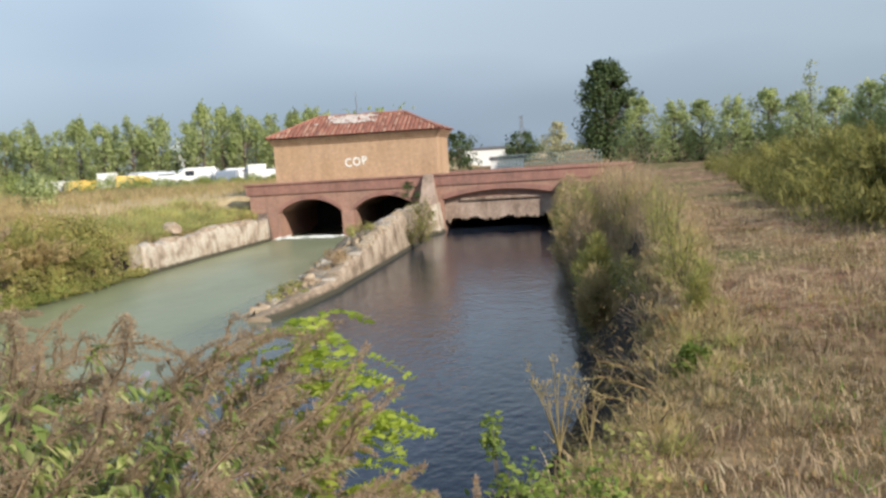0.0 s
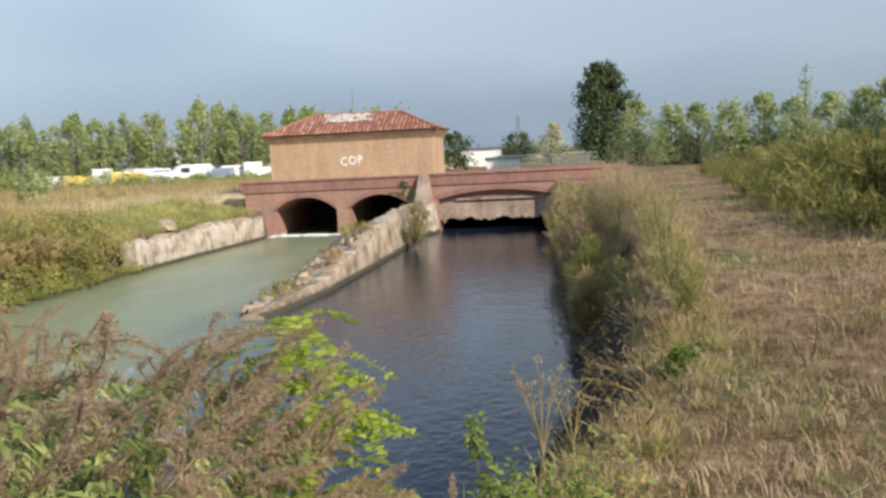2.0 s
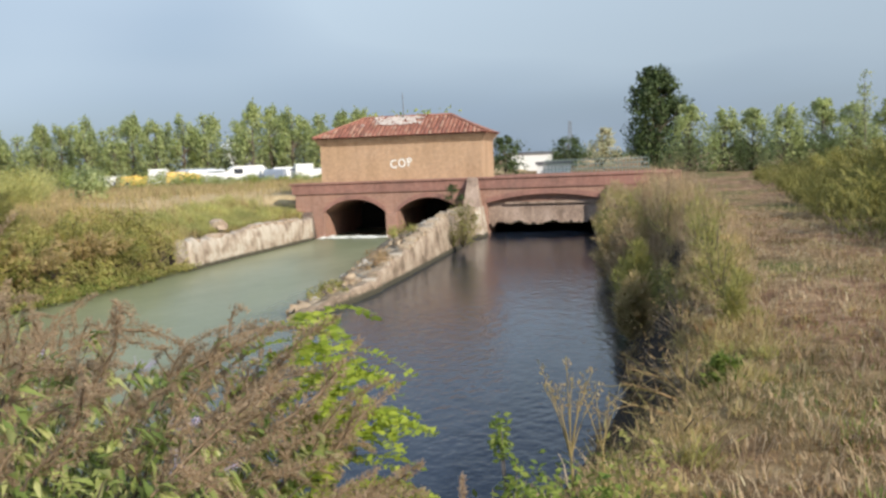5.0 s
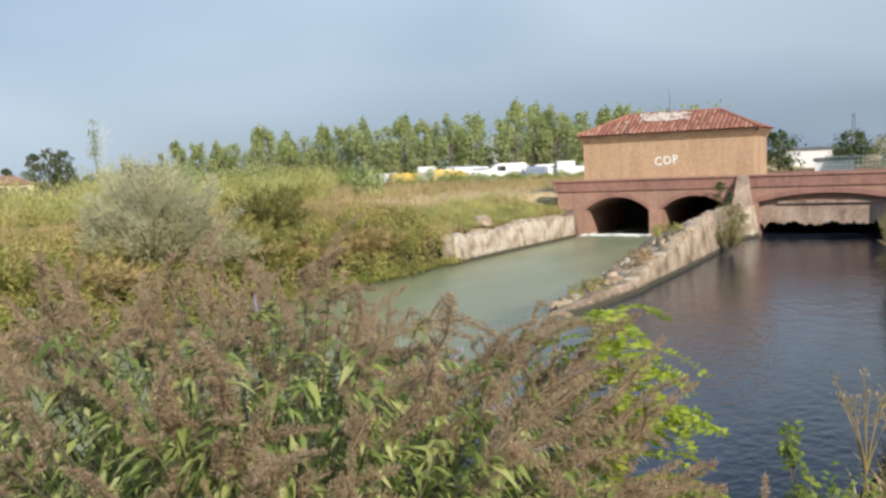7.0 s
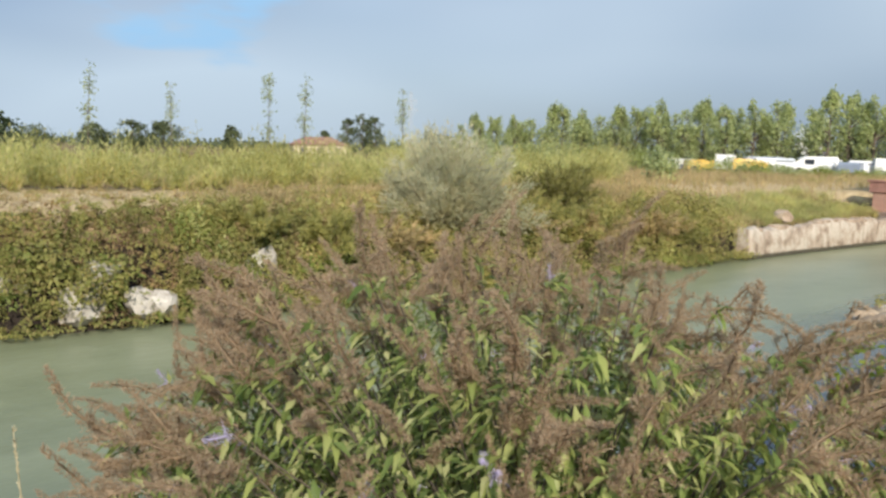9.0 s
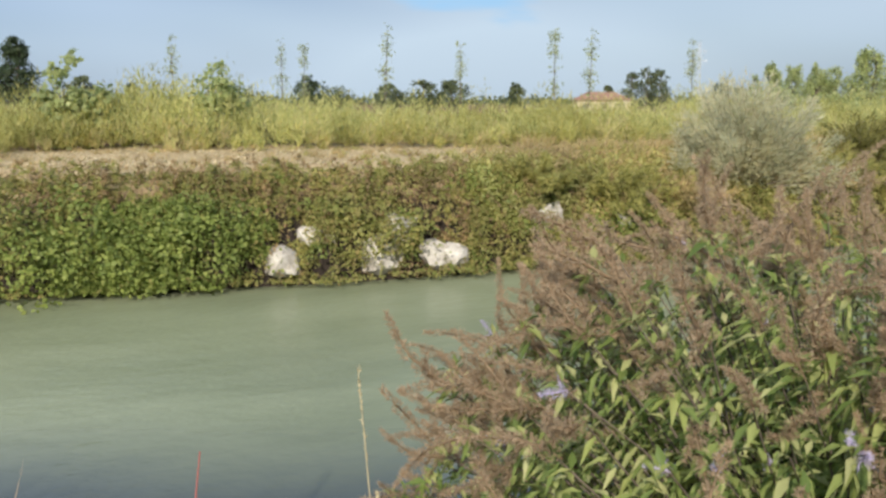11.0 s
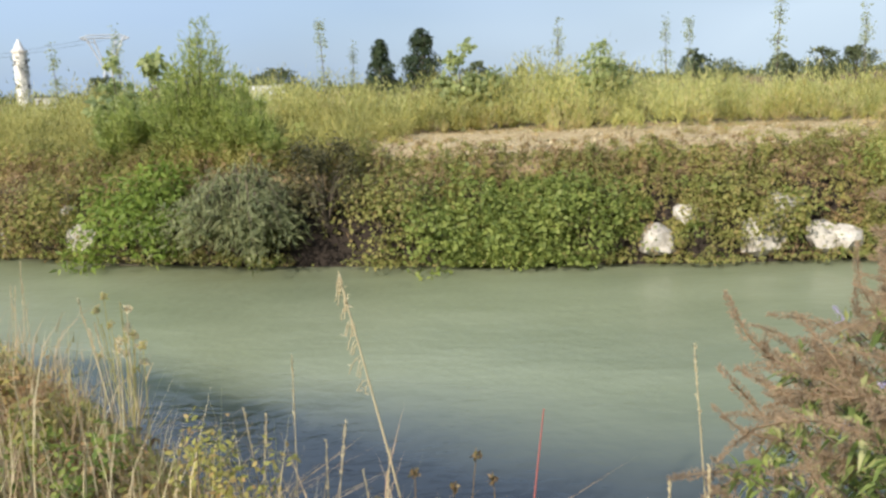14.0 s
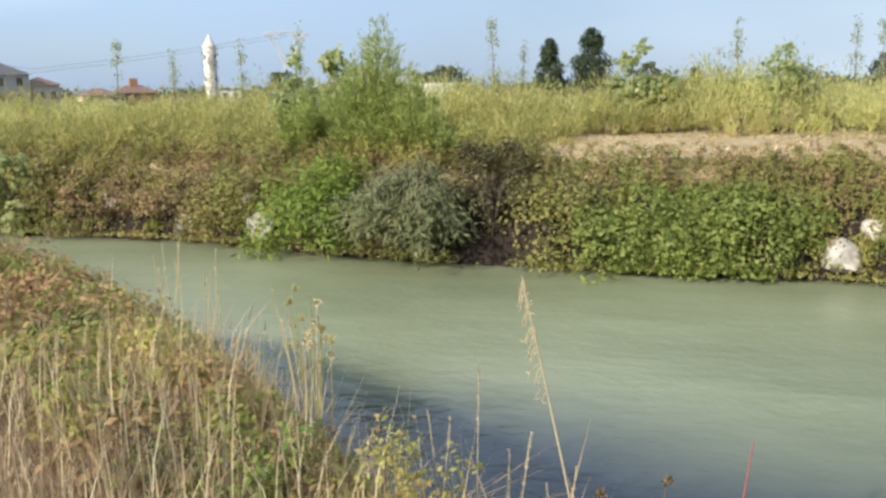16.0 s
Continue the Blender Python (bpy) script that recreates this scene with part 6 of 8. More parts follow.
def bank_mat():
    """Matted brambles and withered weeds along the near edge downstream."""
    rng = np.random.default_rng(71)
    n = 360
    y = rng.uniform(-7.5, -0.25, n)
    off = rng.uniform(-0.75, 1.1, n)
    x = bank_top(y) + off
    z = ground_z(x, y)
    s = rng.uniform(0.10, 0.24, n) * (1.0 + 0.22 * np.clip(-y - 1, 0, 5))
    # the outer growth hangs over the edge on its own stems
    z = np.where(off < 0, np.maximum(z, -0.28 + 0.3 * off), z)
    c = np.stack([x, y, z + 0.06 + 0.05 * np.clip(-y - 1.5, 0, 2)], 1)
    r = np.stack([s, s * 1.2, s * rng.uniform(0.7, 1.3, n)], 1)
    tone = 0.6 * hum(x, y, 1.3) + 0.5 * rng.normal(size=n)
    for name, mat, label, pick in (("mat_brambles", L_YELLOWING, "olive brambles matted along the near edge", tone > 0.2), ("mat_greens", L_GREEN, "fresh green leaves in the matted edge growth", (tone <= 0.2) & (tone > -0.1)), ("mat_withered", L_RUSTY, "rust-brown withered weeds matted along the near edge", tone <= -0.1)):
        mounds(name, mat, label, 72, c[pick], r[pick], 165, 0.055, 0.5, 0.1, "weeds", 0.4)


bank_mat()


def edge_brush():
    """Knee-high tangle of withered weeds and brambles along the near edge downstream."""
    rng = np.random.default_rng(91)
    n = 150
    y = rng.uniform(-3.6, -0.55, n)
    x = bank_top(y) + rng.uniform(-0.30, 0.45, n)
    h = 0.30 + 0.10 * hum(x, y, 2.3) + rng.uniform(-0.12, 0.12, n)
    c = np.stack([x, y, np.maximum(ground_z(x, y), -0.25) + h * 0.6], 1)
    s = rng.uniform(0.09, 0.19, n)
    r = np.stack([s, s * 1.2, s * 1.15], 1)
    tone = 0.7 * hum(x, y, 1.7) + 0.4 * rng.normal(size=n)
    for name, mat, label, pick in (("brush_withered", L_RUSTY, "rust-brown withered tangle along the near edge", tone < 0.0), ("brush_yellowing", L_YELLOWING, "yellowing brambles in the edge tangle", tone >= 0.0)):
        mounds(name, mat, label, 92, c[pick], r[pick], 95, 0.05, 0.45, 0.1, "weeds", 0.25)
    plumes("brush_stems", L_FIELD, "dry upright stems in the edge tangle", 93, 420, 34, (-5.6, -2.0, -3.8, -0.5), 0.62, 0.12, 0.0035, lambda x, y: (near_off(x, y) > -0.25) & (near_off(x, y) < 0.5), 0.3)


edge_brush()


def hollow_growth():
    """Dark withered growth in the hollow under the near bank's edge upstream."""
    rng = np.random.default_rng(81)
    n = 46
    y = rng.uniform(4.6, 19, n)
    e = rng.uniform(0.0, 0.75, n)
    x = bank_near(y) + e * (bank_top(y) - bank_near(y))
    c = np.stack([x, y, np.maximum(ground_z(x, y), WATER) + 0.02], 1)
    s = rng.uniform(0.14, 0.34, n)
    mounds("hollow_weeds", L_RUST, "withered growth in the hollow of the near bank", 82, c, np.stack([s, s * 1.3, s], 1), 160, 0.06, 0.4, 0.3, "weeds", 0.3)


hollow_growth()
tufts("clod_tufts", L_RUSTY, "reddish withered clumps in the mown grass", 83, 1900, 18, (-1.2, 5.5, 2.6, 10), 0.055, 0.004, lambda x, y: (near_off(x, y) > -0.1) & patchy(x, y, 1.3, -0.3, 12), 0.06)
tufts("fresh_tufts", L_GREEN, "fresh green clumps in the mown grass", 84, 1300, 16, (-1.2, 5.5, 2.6, 9), 0.07, 0.004, lambda x, y: (near_off(x, y) > -0.1) & patchy(x, y, 1.0, 0.25, 14), 0.05)
tufts("mown_tufts", L_MOWN, "short cut tufts covering the near ground", 85, 1500, 16, (-0.9, 3.4, 2.6, 6.8), 0.06, 0.0035, lambda x, y: near_off(x, y) > -0.1, 0.06)
weeds("edge_stems", L_SEED, "dry standing stems along the near edge", 86, 1500, (-4.4, -2.2, -2.2, 0.3), 0.72, 0.0026, lambda x, y: (near_off(x, y) > -0.75) & (near_off(x, y) < 0.1), 0.3)
weeds("edge_blades", L_FIELD, "brown grass blades along the near edge", 87, 5200, (-4.4, -2.2, -2.4, 0.2), 0.5, 0.003, lambda x, y: (near_off(x, y) > -0.7) & (near_off(x, y) < 0.2), 0.6)


# ---- single plants ----
def make_bush(name, label, x, y, z, rx, ry, h, n, leaf, mat, seed, width=0.5, stems=16, droop=0.0, group="", lumps=14, category="shrub", stem_mat=None):
    """A shrub of stems from one foot, with leaves gathered in lumps round their ends."""
    rng = np.random.default_rng(seed)
    root = new(name)
    root.matrix_basis = pose(x, y, z)
    tagged(root, label, category, group)
    pile = Pile()
    cs, al, fc = [], [], []
    for i in range(lumps):
        a, t = rng.uniform(0, TAU), rng.uniform(0.12, 1.0)
        q = math.sqrt(max(0.05, 1 - (t * 0.95) ** 3)) * rng.uniform(0.45, 1.0)
        tip = np.array([rx * q * math.cos(a), ry * q * math.sin(a), h * t * rng.uniform(0.85, 1.0)])
        if i < stems:
            pile.add(*tube([[0, 0, 0], tip * [0.3, 0.3, 0.5], tip], [0.012 * h + 0.006, 0.008 * h + 0.004, 0.003] if category != "weed" else [0.0045, 0.003, 0.0015], 4))
        k = n // lumps
        r = min(rx, ry, h) * rng.uniform(0.28, 0.48)
        o = unit(rng.normal(size=(k, 3))) * (rng.uniform(0.1, 1, (k, 1)) ** 0.5) * r
        c = tip + o
        c[:, 2] = np.maximum(c[:, 2], 0.02)
        cs.append(c)
        al.append(o + [0, 0, 0.15 * r])
        fc.append(o + 0.5 * r * unit(tip)[None] + [0, 0, 0.35 * r])
    tagged(pile.out("branchwork", stem_mat or M_BARK, root), kind="stuff")
    v, f = leaf_quads(np.concatenate(cs), np.concatenate(al), leaf, width, rng, droop, face=np.concatenate(fc), ruffle=0.5)
    tagged(soup("foliage", v, f, mat, root), kind="stuff")
    return root


def far_spot(az, off):
    """A point on the far bank seen az degrees to the left, off metres behind the water's edge."""
    for d in np.arange(10, 80, 0.1):
        x, y = polar(az, d)
        if bank_far(y) - x > off:
            return x, y, float(ground_z(x, y))
    return x, y, 0.0


# shrubs on the far bank
x, y, z = far_spot(48.6, 0.9)
broom_shrub("tamarisk", "feathery grey-green shrub on the far bank", x, y, z - 0.2, 1.9, 1.7, 2.75, 90, 300, 0.17, 0.013, L_GREY, 201)
x, y, z = far_spot(108.5, 0.0)
make_bush("green_shrub", "bright green leafy shrub leaning to the water", x, y, max(z, WATER) - 0.1, 1.5, 1.5, 2.0, 3600, 0.17, L_BRIGHT_GREEN, 202, 0.35, 24, 0.4, lumps=36)
def weeping_shrub(name, label, x, y, z, h, reach, n, leaf, width, mat, seed, push=(0.0, 0.0)):
    """A shrub whose limbs arch over and hang, hidden under sprays of narrow leaves."""
    rng = np.random.default_rng(seed)
    root = new(name)
    root.matrix_basis = pose(x, y, z)
    tagged(root, label, "shrub")
    limbs, leaves = Pile(), Pile()
    for _ in range(n):
        a, q = rng.uniform(0, TAU), rng.uniform(0.25, 1.0)
        top = h * rng.uniform(0.55, 1.05) * (1 - 0.25 * q)
        way = np.array([math.cos(a) + push[0], math.sin(a) + push[1], 0]) * reach * q * rng.uniform(0.7, 1.1)
        t = np.linspace(0, 1, 12)[:, None]
        arc = way * t + np.array([0, 0, 1.0]) * (top * np.minimum(1, 1.9 * t) - top * rng.uniform(0.35, 0.9) * np.maximum(0, t - 0.4) ** 1.4 * 1.6)
        arc[:, 2] = np.maximum(arc[:, 2], 0.08)
        limbs.add(*tube(arc[::3], np.linspace(0.02, 0.004, 4), 4))
        k = 60
        s = rng.uniform(0.22, 1, k)
        p = np.stack([np.interp(s, t[:, 0], arc[:, c]) for c in range(3)], 1) + rng.normal(size=(k, 3)) * 0.10
        along = unit(way) * 0.7 + rng.normal(size=(k, 3)) * 0.45 + [0, 0, -0.7]
        leaves.add(*leaf_quads(p, along, leaf, width, rng, 0.2, face=unit(way) * 0.5 + np.array([0, 0, 0.8]), ruffle=0.45))
    tagged(limbs.out("branchwork", M_BARK, root), kind="stuff")
    tagged(leaves.out("foliage", mat, root), kind="stuff")
    return root


x, y, z = far_spot(103.0, -0.15)
weeping_shrub("willow_shrub", "grey-green drooping shrub over the far bank", x, y, max(z, WATER) - 0.1, 2.6, 1.7, 150, 0.19, 0.17, L_GREYGREEN, 203, (0.35, -0.1))
# fills the hollow; the shade there is put into the leaf colour
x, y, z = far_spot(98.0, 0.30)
make_bush("dark_shrub", "dark shrub in a bank hollow, shade painted into its leaves", x, y, max(z, WATER) - 0.1, 0.75, 1.05, 1.75, 3400, 0.09, L_HOLLOW_SHADE, 204, 0.4, 18, 0.3, lumps=34)
for i, (az, off, r, h, n) in enumerate(((105.2, 2.0, 0.75, 3.3, 34), (106.3, 1.8, 0.8, 2.5, 30), (103.6, 1.9, 0.9, 2.2, 30), (107.9, 2.4, 1.0, 2.1, 32), (101.6, 1.7, 0.9, 1.5, 26), (109.8, 1.9, 0.9, 1.7, 24))):
    x, y, z = far_spot(az, off)
    broom_shrub("locust_shrub", "feathery yellow-green locust on the far bank", x, y, z - 0.1, r, r, h, n, 125, 0.15, 0.020, L_HAZEGREEN, 600 + i, "shrub", "locusts on the far bank", 0.2)
for i, (az, off, rx, h, mat, label) in enumerate((
        (113.5, 0.2, 1.3, 1.9, 0, "tangled olive brambles on the far bank"), (117.0, 0.5, 1.6, 1.9, 3, "brown withered thicket on the far bank"), (121.5, 0.6, 1.8, 2.2, 3, "brown withered thicket on the far bank"),
        (124.8, 1.0, 1.8, 2.3, 0, "tangled olive brambles on the far bank"), (128.5, 1.2, 2.2, 2.4, 3, "brown withered thicket on the far bank"), (94.0, 0.2, 1.5, 1.6, 0, "tangled olive brambles on the far bank"), (89.5, 0.15, 1.5, 1.6, 1, "glossy green brambles hanging to the water"),
        (85.5, 0.1, 1.3, 1.5, 1, "glossy green brambles hanging to the water"), (81.5, 0.2, 1.1, 1.5, 1, "glossy green brambles hanging to the water"), (72.0, 0.5, 1.4, 1.5, 0, "tangled olive brambles on the far bank"), (34.0, 1.2, 1.4, 1.5, 2, "rounded bramble bush on the far bank"))):
    x, y, z = far_spot(az, off)
    make_bush("bramble_bush", label, x, y, max(z - 0.5, WATER), rx, rx, h if off < 0.45 else 0.95, 2300, 0.09, (L_BRAMBLE, L_IVY, L_OLIVE, L_RUST)[mat], 220 + i, 0.7, 12, 0.2, "brambles on the far bank", 26)
for i, (az, off, rx, h, k) in enumerate(((61.0, 1.0, 1.3, 0.9, 0), (56.0, 0.6, 1.5, 1.1, 0), (52.5, 0.5, 1.3, 1.0, 1), (45.6, 0.8, 1.5, 1.3, 1), (43.5, 0.7, 1.6, 1.4, 0), (42.0, 1.4, 1.3, 1.5, 2), (40.6, 0.5, 1.6, 1.3, 0), (39.2, 0.4, 1.4, 1.1, 1), (37.6, 0.7, 1.5, 1.2, 0), (36.2, 0.5, 1.4, 1.1, 1), (41.0, 2.6, 1.2, 1.2, 2), (35.0, 0.5, 1.2, 1.0, 0))):
    x, y, z = far_spot(az, off)
    broom_shrub("bank_bush", ("soft yellow-green bush on the far bank", "pale seeding bush on the far bank", "dark green bush on the far bank")[k], x, y, max(z, WATER) - 0.1, rx, rx, h, 40, 115, 0.16, 0.019, (L_OLIVE, L_FIELD, L_HEDGE)[k], 235 + i, "shrub", "bushes on the far bank", 0.08)
# saplings with big leaves among the field weeds
for i, (az, d, h, r) in enumerate(((89.1, 28, 2.2, 0.9), (80.9, 28, 2.0, 1.2), (87.4, 28, 1.6, 0.8), (126.5, 26, 1.9, 0.8), (107.5, 24, 2.3, 0.7), (109.8, 25, 2.0, 0.8), (46.5, 60, 2.0, 1.5), (43.0, 62, 1.7, 1.6), (35.5, 50, 1.5, 1.4))):
    x, y = polar(az, d)
    make_bush("poplar_sapling", "poplar sapling with large pale leaves on the field", x, y, float(ground_z(x, y)) - 0.05, r * 0.8, r * 0.8, h * 1.2, 620, 0.20, L_ROW, 250 + i, 0.8, 12, 0, "saplings on the field", 16)

# shrub on the dividing wall, greens on its slab
make_bush("wall_shrub", "olive shrub growing from the dividing wall", -7.95, 34.4, -1.75, 0.8, 1.4, 1.75, 2200, 0.10, L_HEDGE, 206, 0.35, 22, 0.2, lumps=26)
make_bush("wall_weeds", "small olive weeds on the wall's low end", -8.45, 21.2, -1.62, 0.4, 1.3, 0.26, 600, 0.07, L_OLIVE, 207, 0.5, 10, lumps=16)
make_bush("wall_weeds", "dry tuft on the broken end of the wall", -8.5, 25.2, -1.35, 0.5, 1.3, 0.40, 900, 0.09, L_DRY, 208, 0.3, 10, lumps=16)
make_bush("wall_weeds", "straggling weeds over the middle of the wall", -9.1, 30.0, -1.0, 0.5, 1.6, 0.45, 700, 0.09, L_OLIVE, 209, 0.4, 10, lumps=16)
make_bush("arch_weed", "dark weed hanging beside the second arch", -9.9, 40.7, -0.3, 0.5, 0.4, 0.9, 500, 0.10, L_DARK, 210, 0.5, 10, lumps=10)

# near bank beyond the sapling: dry shrubs over the water's edge
for i, (az, d, r, h, mat, label) in enumerate(((-1.2, 7.0, 0.45, 0.75, 3, "brown dry shrub at the water's edge"), (0.2, 8.4, 0.45, 0.8, 3, "brown dry shrub at the water's edge"), (-0.6, 10.0, 0.5, 0.9, 3, "brown dry shrub at the water's edge"), (-0.6, 12.0, 0.5, 1.0, 3, "brown dry shrub at the water's edge"), (-0.4, 14.5, 0.35, 0.7, 0, "olive shrub overhanging the water"), (0.6, 17.5, 0.4, 0.85, 0, "olive shrub overhanging the water"), (0.4, 22.5, 0.6, 1.2, 0, "olive shrub overhanging the water"), (-3.4, 6.8, 0.12, 0.26, 1, "green weed on the bank's edge"), (-0.8, 5.4, 0.3, 0.5, 3, "brown dry shrub at the water's edge"))):
    x, y = polar(az, d)
    make_bush("bank_shrub", label, x, y, float(ground_z(x, y)) - 0.05, r, r, h * (0.55 if mat == 3 else 1), 140 if mat == 3 else 1300, 0.06, (L_OLIVE, L_GREEN, L_HAZE, L_RUST)[mat], 270 + i, 0.3, 22, 0.1, "shrubs on the near bank", 24)

for i, (az, d, r, h) in enumerate(((-3.0, 10.4, 0.20, 1.15), (-2.4, 13.0, 0.26, 1.4), (-1.6, 15.5, 0.32, 1.5), (-3.6, 9.0, 0.16, 0.7))):
    x, y = polar(az, d)
    broom_shrub("upright_weed", "upright yellow-green weed on the bank's edge", x, y, float(ground_z(x, y)) - 0.05, r, r, h * 0.9, 10, 80, 0.09, 0.006, L_OLIVE, 330 + i, "weed", "upright weeds on the near bank", 0.1)

for i, (hx, hy, r, h) in enumerate(((5.6, 14.5, 1.2, 1.9), (4.8, 17.5, 1.3, 1.7), (6.6, 18.5, 1.5, 2.1), (4.9, 21.5, 1.4, 1.7), (7.6, 22.5, 1.8, 2.2), (5.4, 26.0, 1.6, 1.8), (8.0, 28.0, 2.0, 2.2), (5.9, 31.0, 1.6, 1.6), (9.0, 34.0, 2.2, 2.2), (6.4, 37.0, 1.8, 1.6), (8.6, 42.0, 2.2, 2.0), (7.0, 12.0, 1.3, 2.0))):
    broom_shrub("hedge_shrub", "olive green shrub in the hedge beside the path", hx, hy, float(ground_z(hx, hy)) - 0.05, r, r, h, 60, 170, 0.15, 0.020, L_HEDGE if i % 3 else L_OLIVE, 340 + i, "shrub", "hedge beside the path", 0.08)

# leafy weeds at the camera's feet
for i, (az, d, r, h, n, mat) in enumerate(((6.2, 3.25, 0.26, 0.52, 340, 1), (4.0, 3.45, 0.24, 0.46, 280, 1), (8.9, 3.3, 0.09, 0.80, 170, 1), (7.6, 3.1, 0.2, 0.40, 220, 4), (1.5, 3.9, 0.26, 0.42, 200, 0), (16.0, 2.75, 0.10, 0.66, 160, 1), (12.0, 2.9, 0.16, 0.36, 160, 1), (101.6, 2.75, 0.17, 0.60, 200, 4), (98.9, 2.7, 0.13, 0.50, 120, 4), (104.6, 2.8, 0.2, 0.62, 220, 4), (108.5, 2.9, 0.24, 0.66, 260, 4), (115.6, 3.4, 0.26, 0.46, 420, 1), (110.5, 3.8, 0.3, 0.5, 420, 1), (101.0, 3.2, 0.22, 0.36, 260, 1))):
    x, y = polar(az, d)
    make_bush("leafy_weed", ("olive weed among dry grass", "fresh green weed with small leaves", "", "reddish dry weed on the bank", "yellowing bramble at the bank's edge")[mat], x, y, float(ground_z(x, y)) - 0.03, r, r, h, int(n * (3.4 if mat == 4 else 2.2)), 0.027 if mat == 4 else 0.036, (L_OLIVE, L_GREEN, L_GREEN, L_RUST, L_YELLOWING)[mat], 290 + i, 0.5, 14, 0.05, "weeds at the near edge", 18, "weed")


def lance_leaves(base, along, length, width, rng, arch=0.35):
    """Long folded leaves that bend down to the tip."""
    n = len(base)
    a = unit(along)
    up = np.array([0, 0, 1.0])
    side = unit(np.cross(a, up + 0.25 * rng.normal(size=(n, 3))))
    nor = np.cross(side, a)
    L = length[:, None]
    w = L * width
    bend = -np.array([0, 0, 1.0]) * arch
    p = lambda t: base + a * L * t + bend * L * t * t
    fold = nor * w * 0.25
    V = np.stack([p(0), p(0.4) - side * w * 0.5 + fold, p(0.45), p(0.4) + side * w * 0.5 + fold, p(1.0)], 1).reshape(-1, 3)
    T = np.array([(0, 1, 2), (0, 2, 3), (1, 4, 2), (2, 4, 3)])
    return V, (np.arange(n)[:, None, None] * 5 + T[None]).reshape(-1, 3)


def panicle_mesh(seed, mat, n=560, curl=1.0):
    """A compact fuzzy spike of tiny dry flowers with two short side spikes, one unit long, along +z."""
    rng = np.random.default_rng(seed)
    bend = curl * rng.uniform(0.12, 0.42)
    pile = Pile()
    axes = [(np.zeros(3), np.array([bend, 0, 1.0]), 0.095, n)]
    for k in range(2):
        a, t = rng.uniform(0, TAU), rng.uniform(0.0, 0.25)
        axes.append((np.array([0, 0, t]), np.array([0.22 * math.cos(a), 0.22 * math.sin(a), 0.26]), 0.065, n // 5))
    for base, ax, rad, m in axes:
        ts = np.linspace(-0.06, 1, 8)
        core = base + ax * ts[:, None] + np.stack([-0.5 * bend * np.sin(np.pi * np.clip(ts, 0, 1)), 0 * ts, 0 * ts], 1) * (rad > 0.06)
        tv, tf = tube(core[::2], rad * 0.2 * np.array([0.6, 1.0, 0.8, 0.5]), 3)
        tf = np.asarray(tf)
        pile.add(tv, np.concatenate([tf[:, [0, 1, 2]], tf[:, [0, 2, 3]]]))
        t = rng.uniform(0, 1, m) ** 0.9
        a = rng.uniform(0, TAU, m)
        c = np.stack([np.interp(t, ts, core[:, k]) for k in range(3)], 1)
        ring = np.stack([np.cos(a), np.sin(a), np.zeros(m)], 1)
        r = rad * (1 - t) ** 0.55 * rng.uniform(0.1, 1.0, m) ** 0.7 * (1 + 0.25 * np.sin(t * 23 + seed)) + 0.006
        c = c + ring * r[:, None]
        d = unit(unit(ax) * 0.7 + ring * 0.7 + rng.normal(size=(m, 3)) * 0.5)
        side = unit(np.cross(d, rng.normal(size=(m, 3)))) * 0.0065
        v = np.stack([c - side, c + side, c + d * rng.uniform(0.03, 0.065, (m, 1))], 1).reshape(-1, 3)
        pile.add(v, np.arange(len(v)).reshape(-1, 3))
    ob = pile.out("panicle", mat)
    me = ob.data
    bpy.data.objects.remove(ob)
    return me


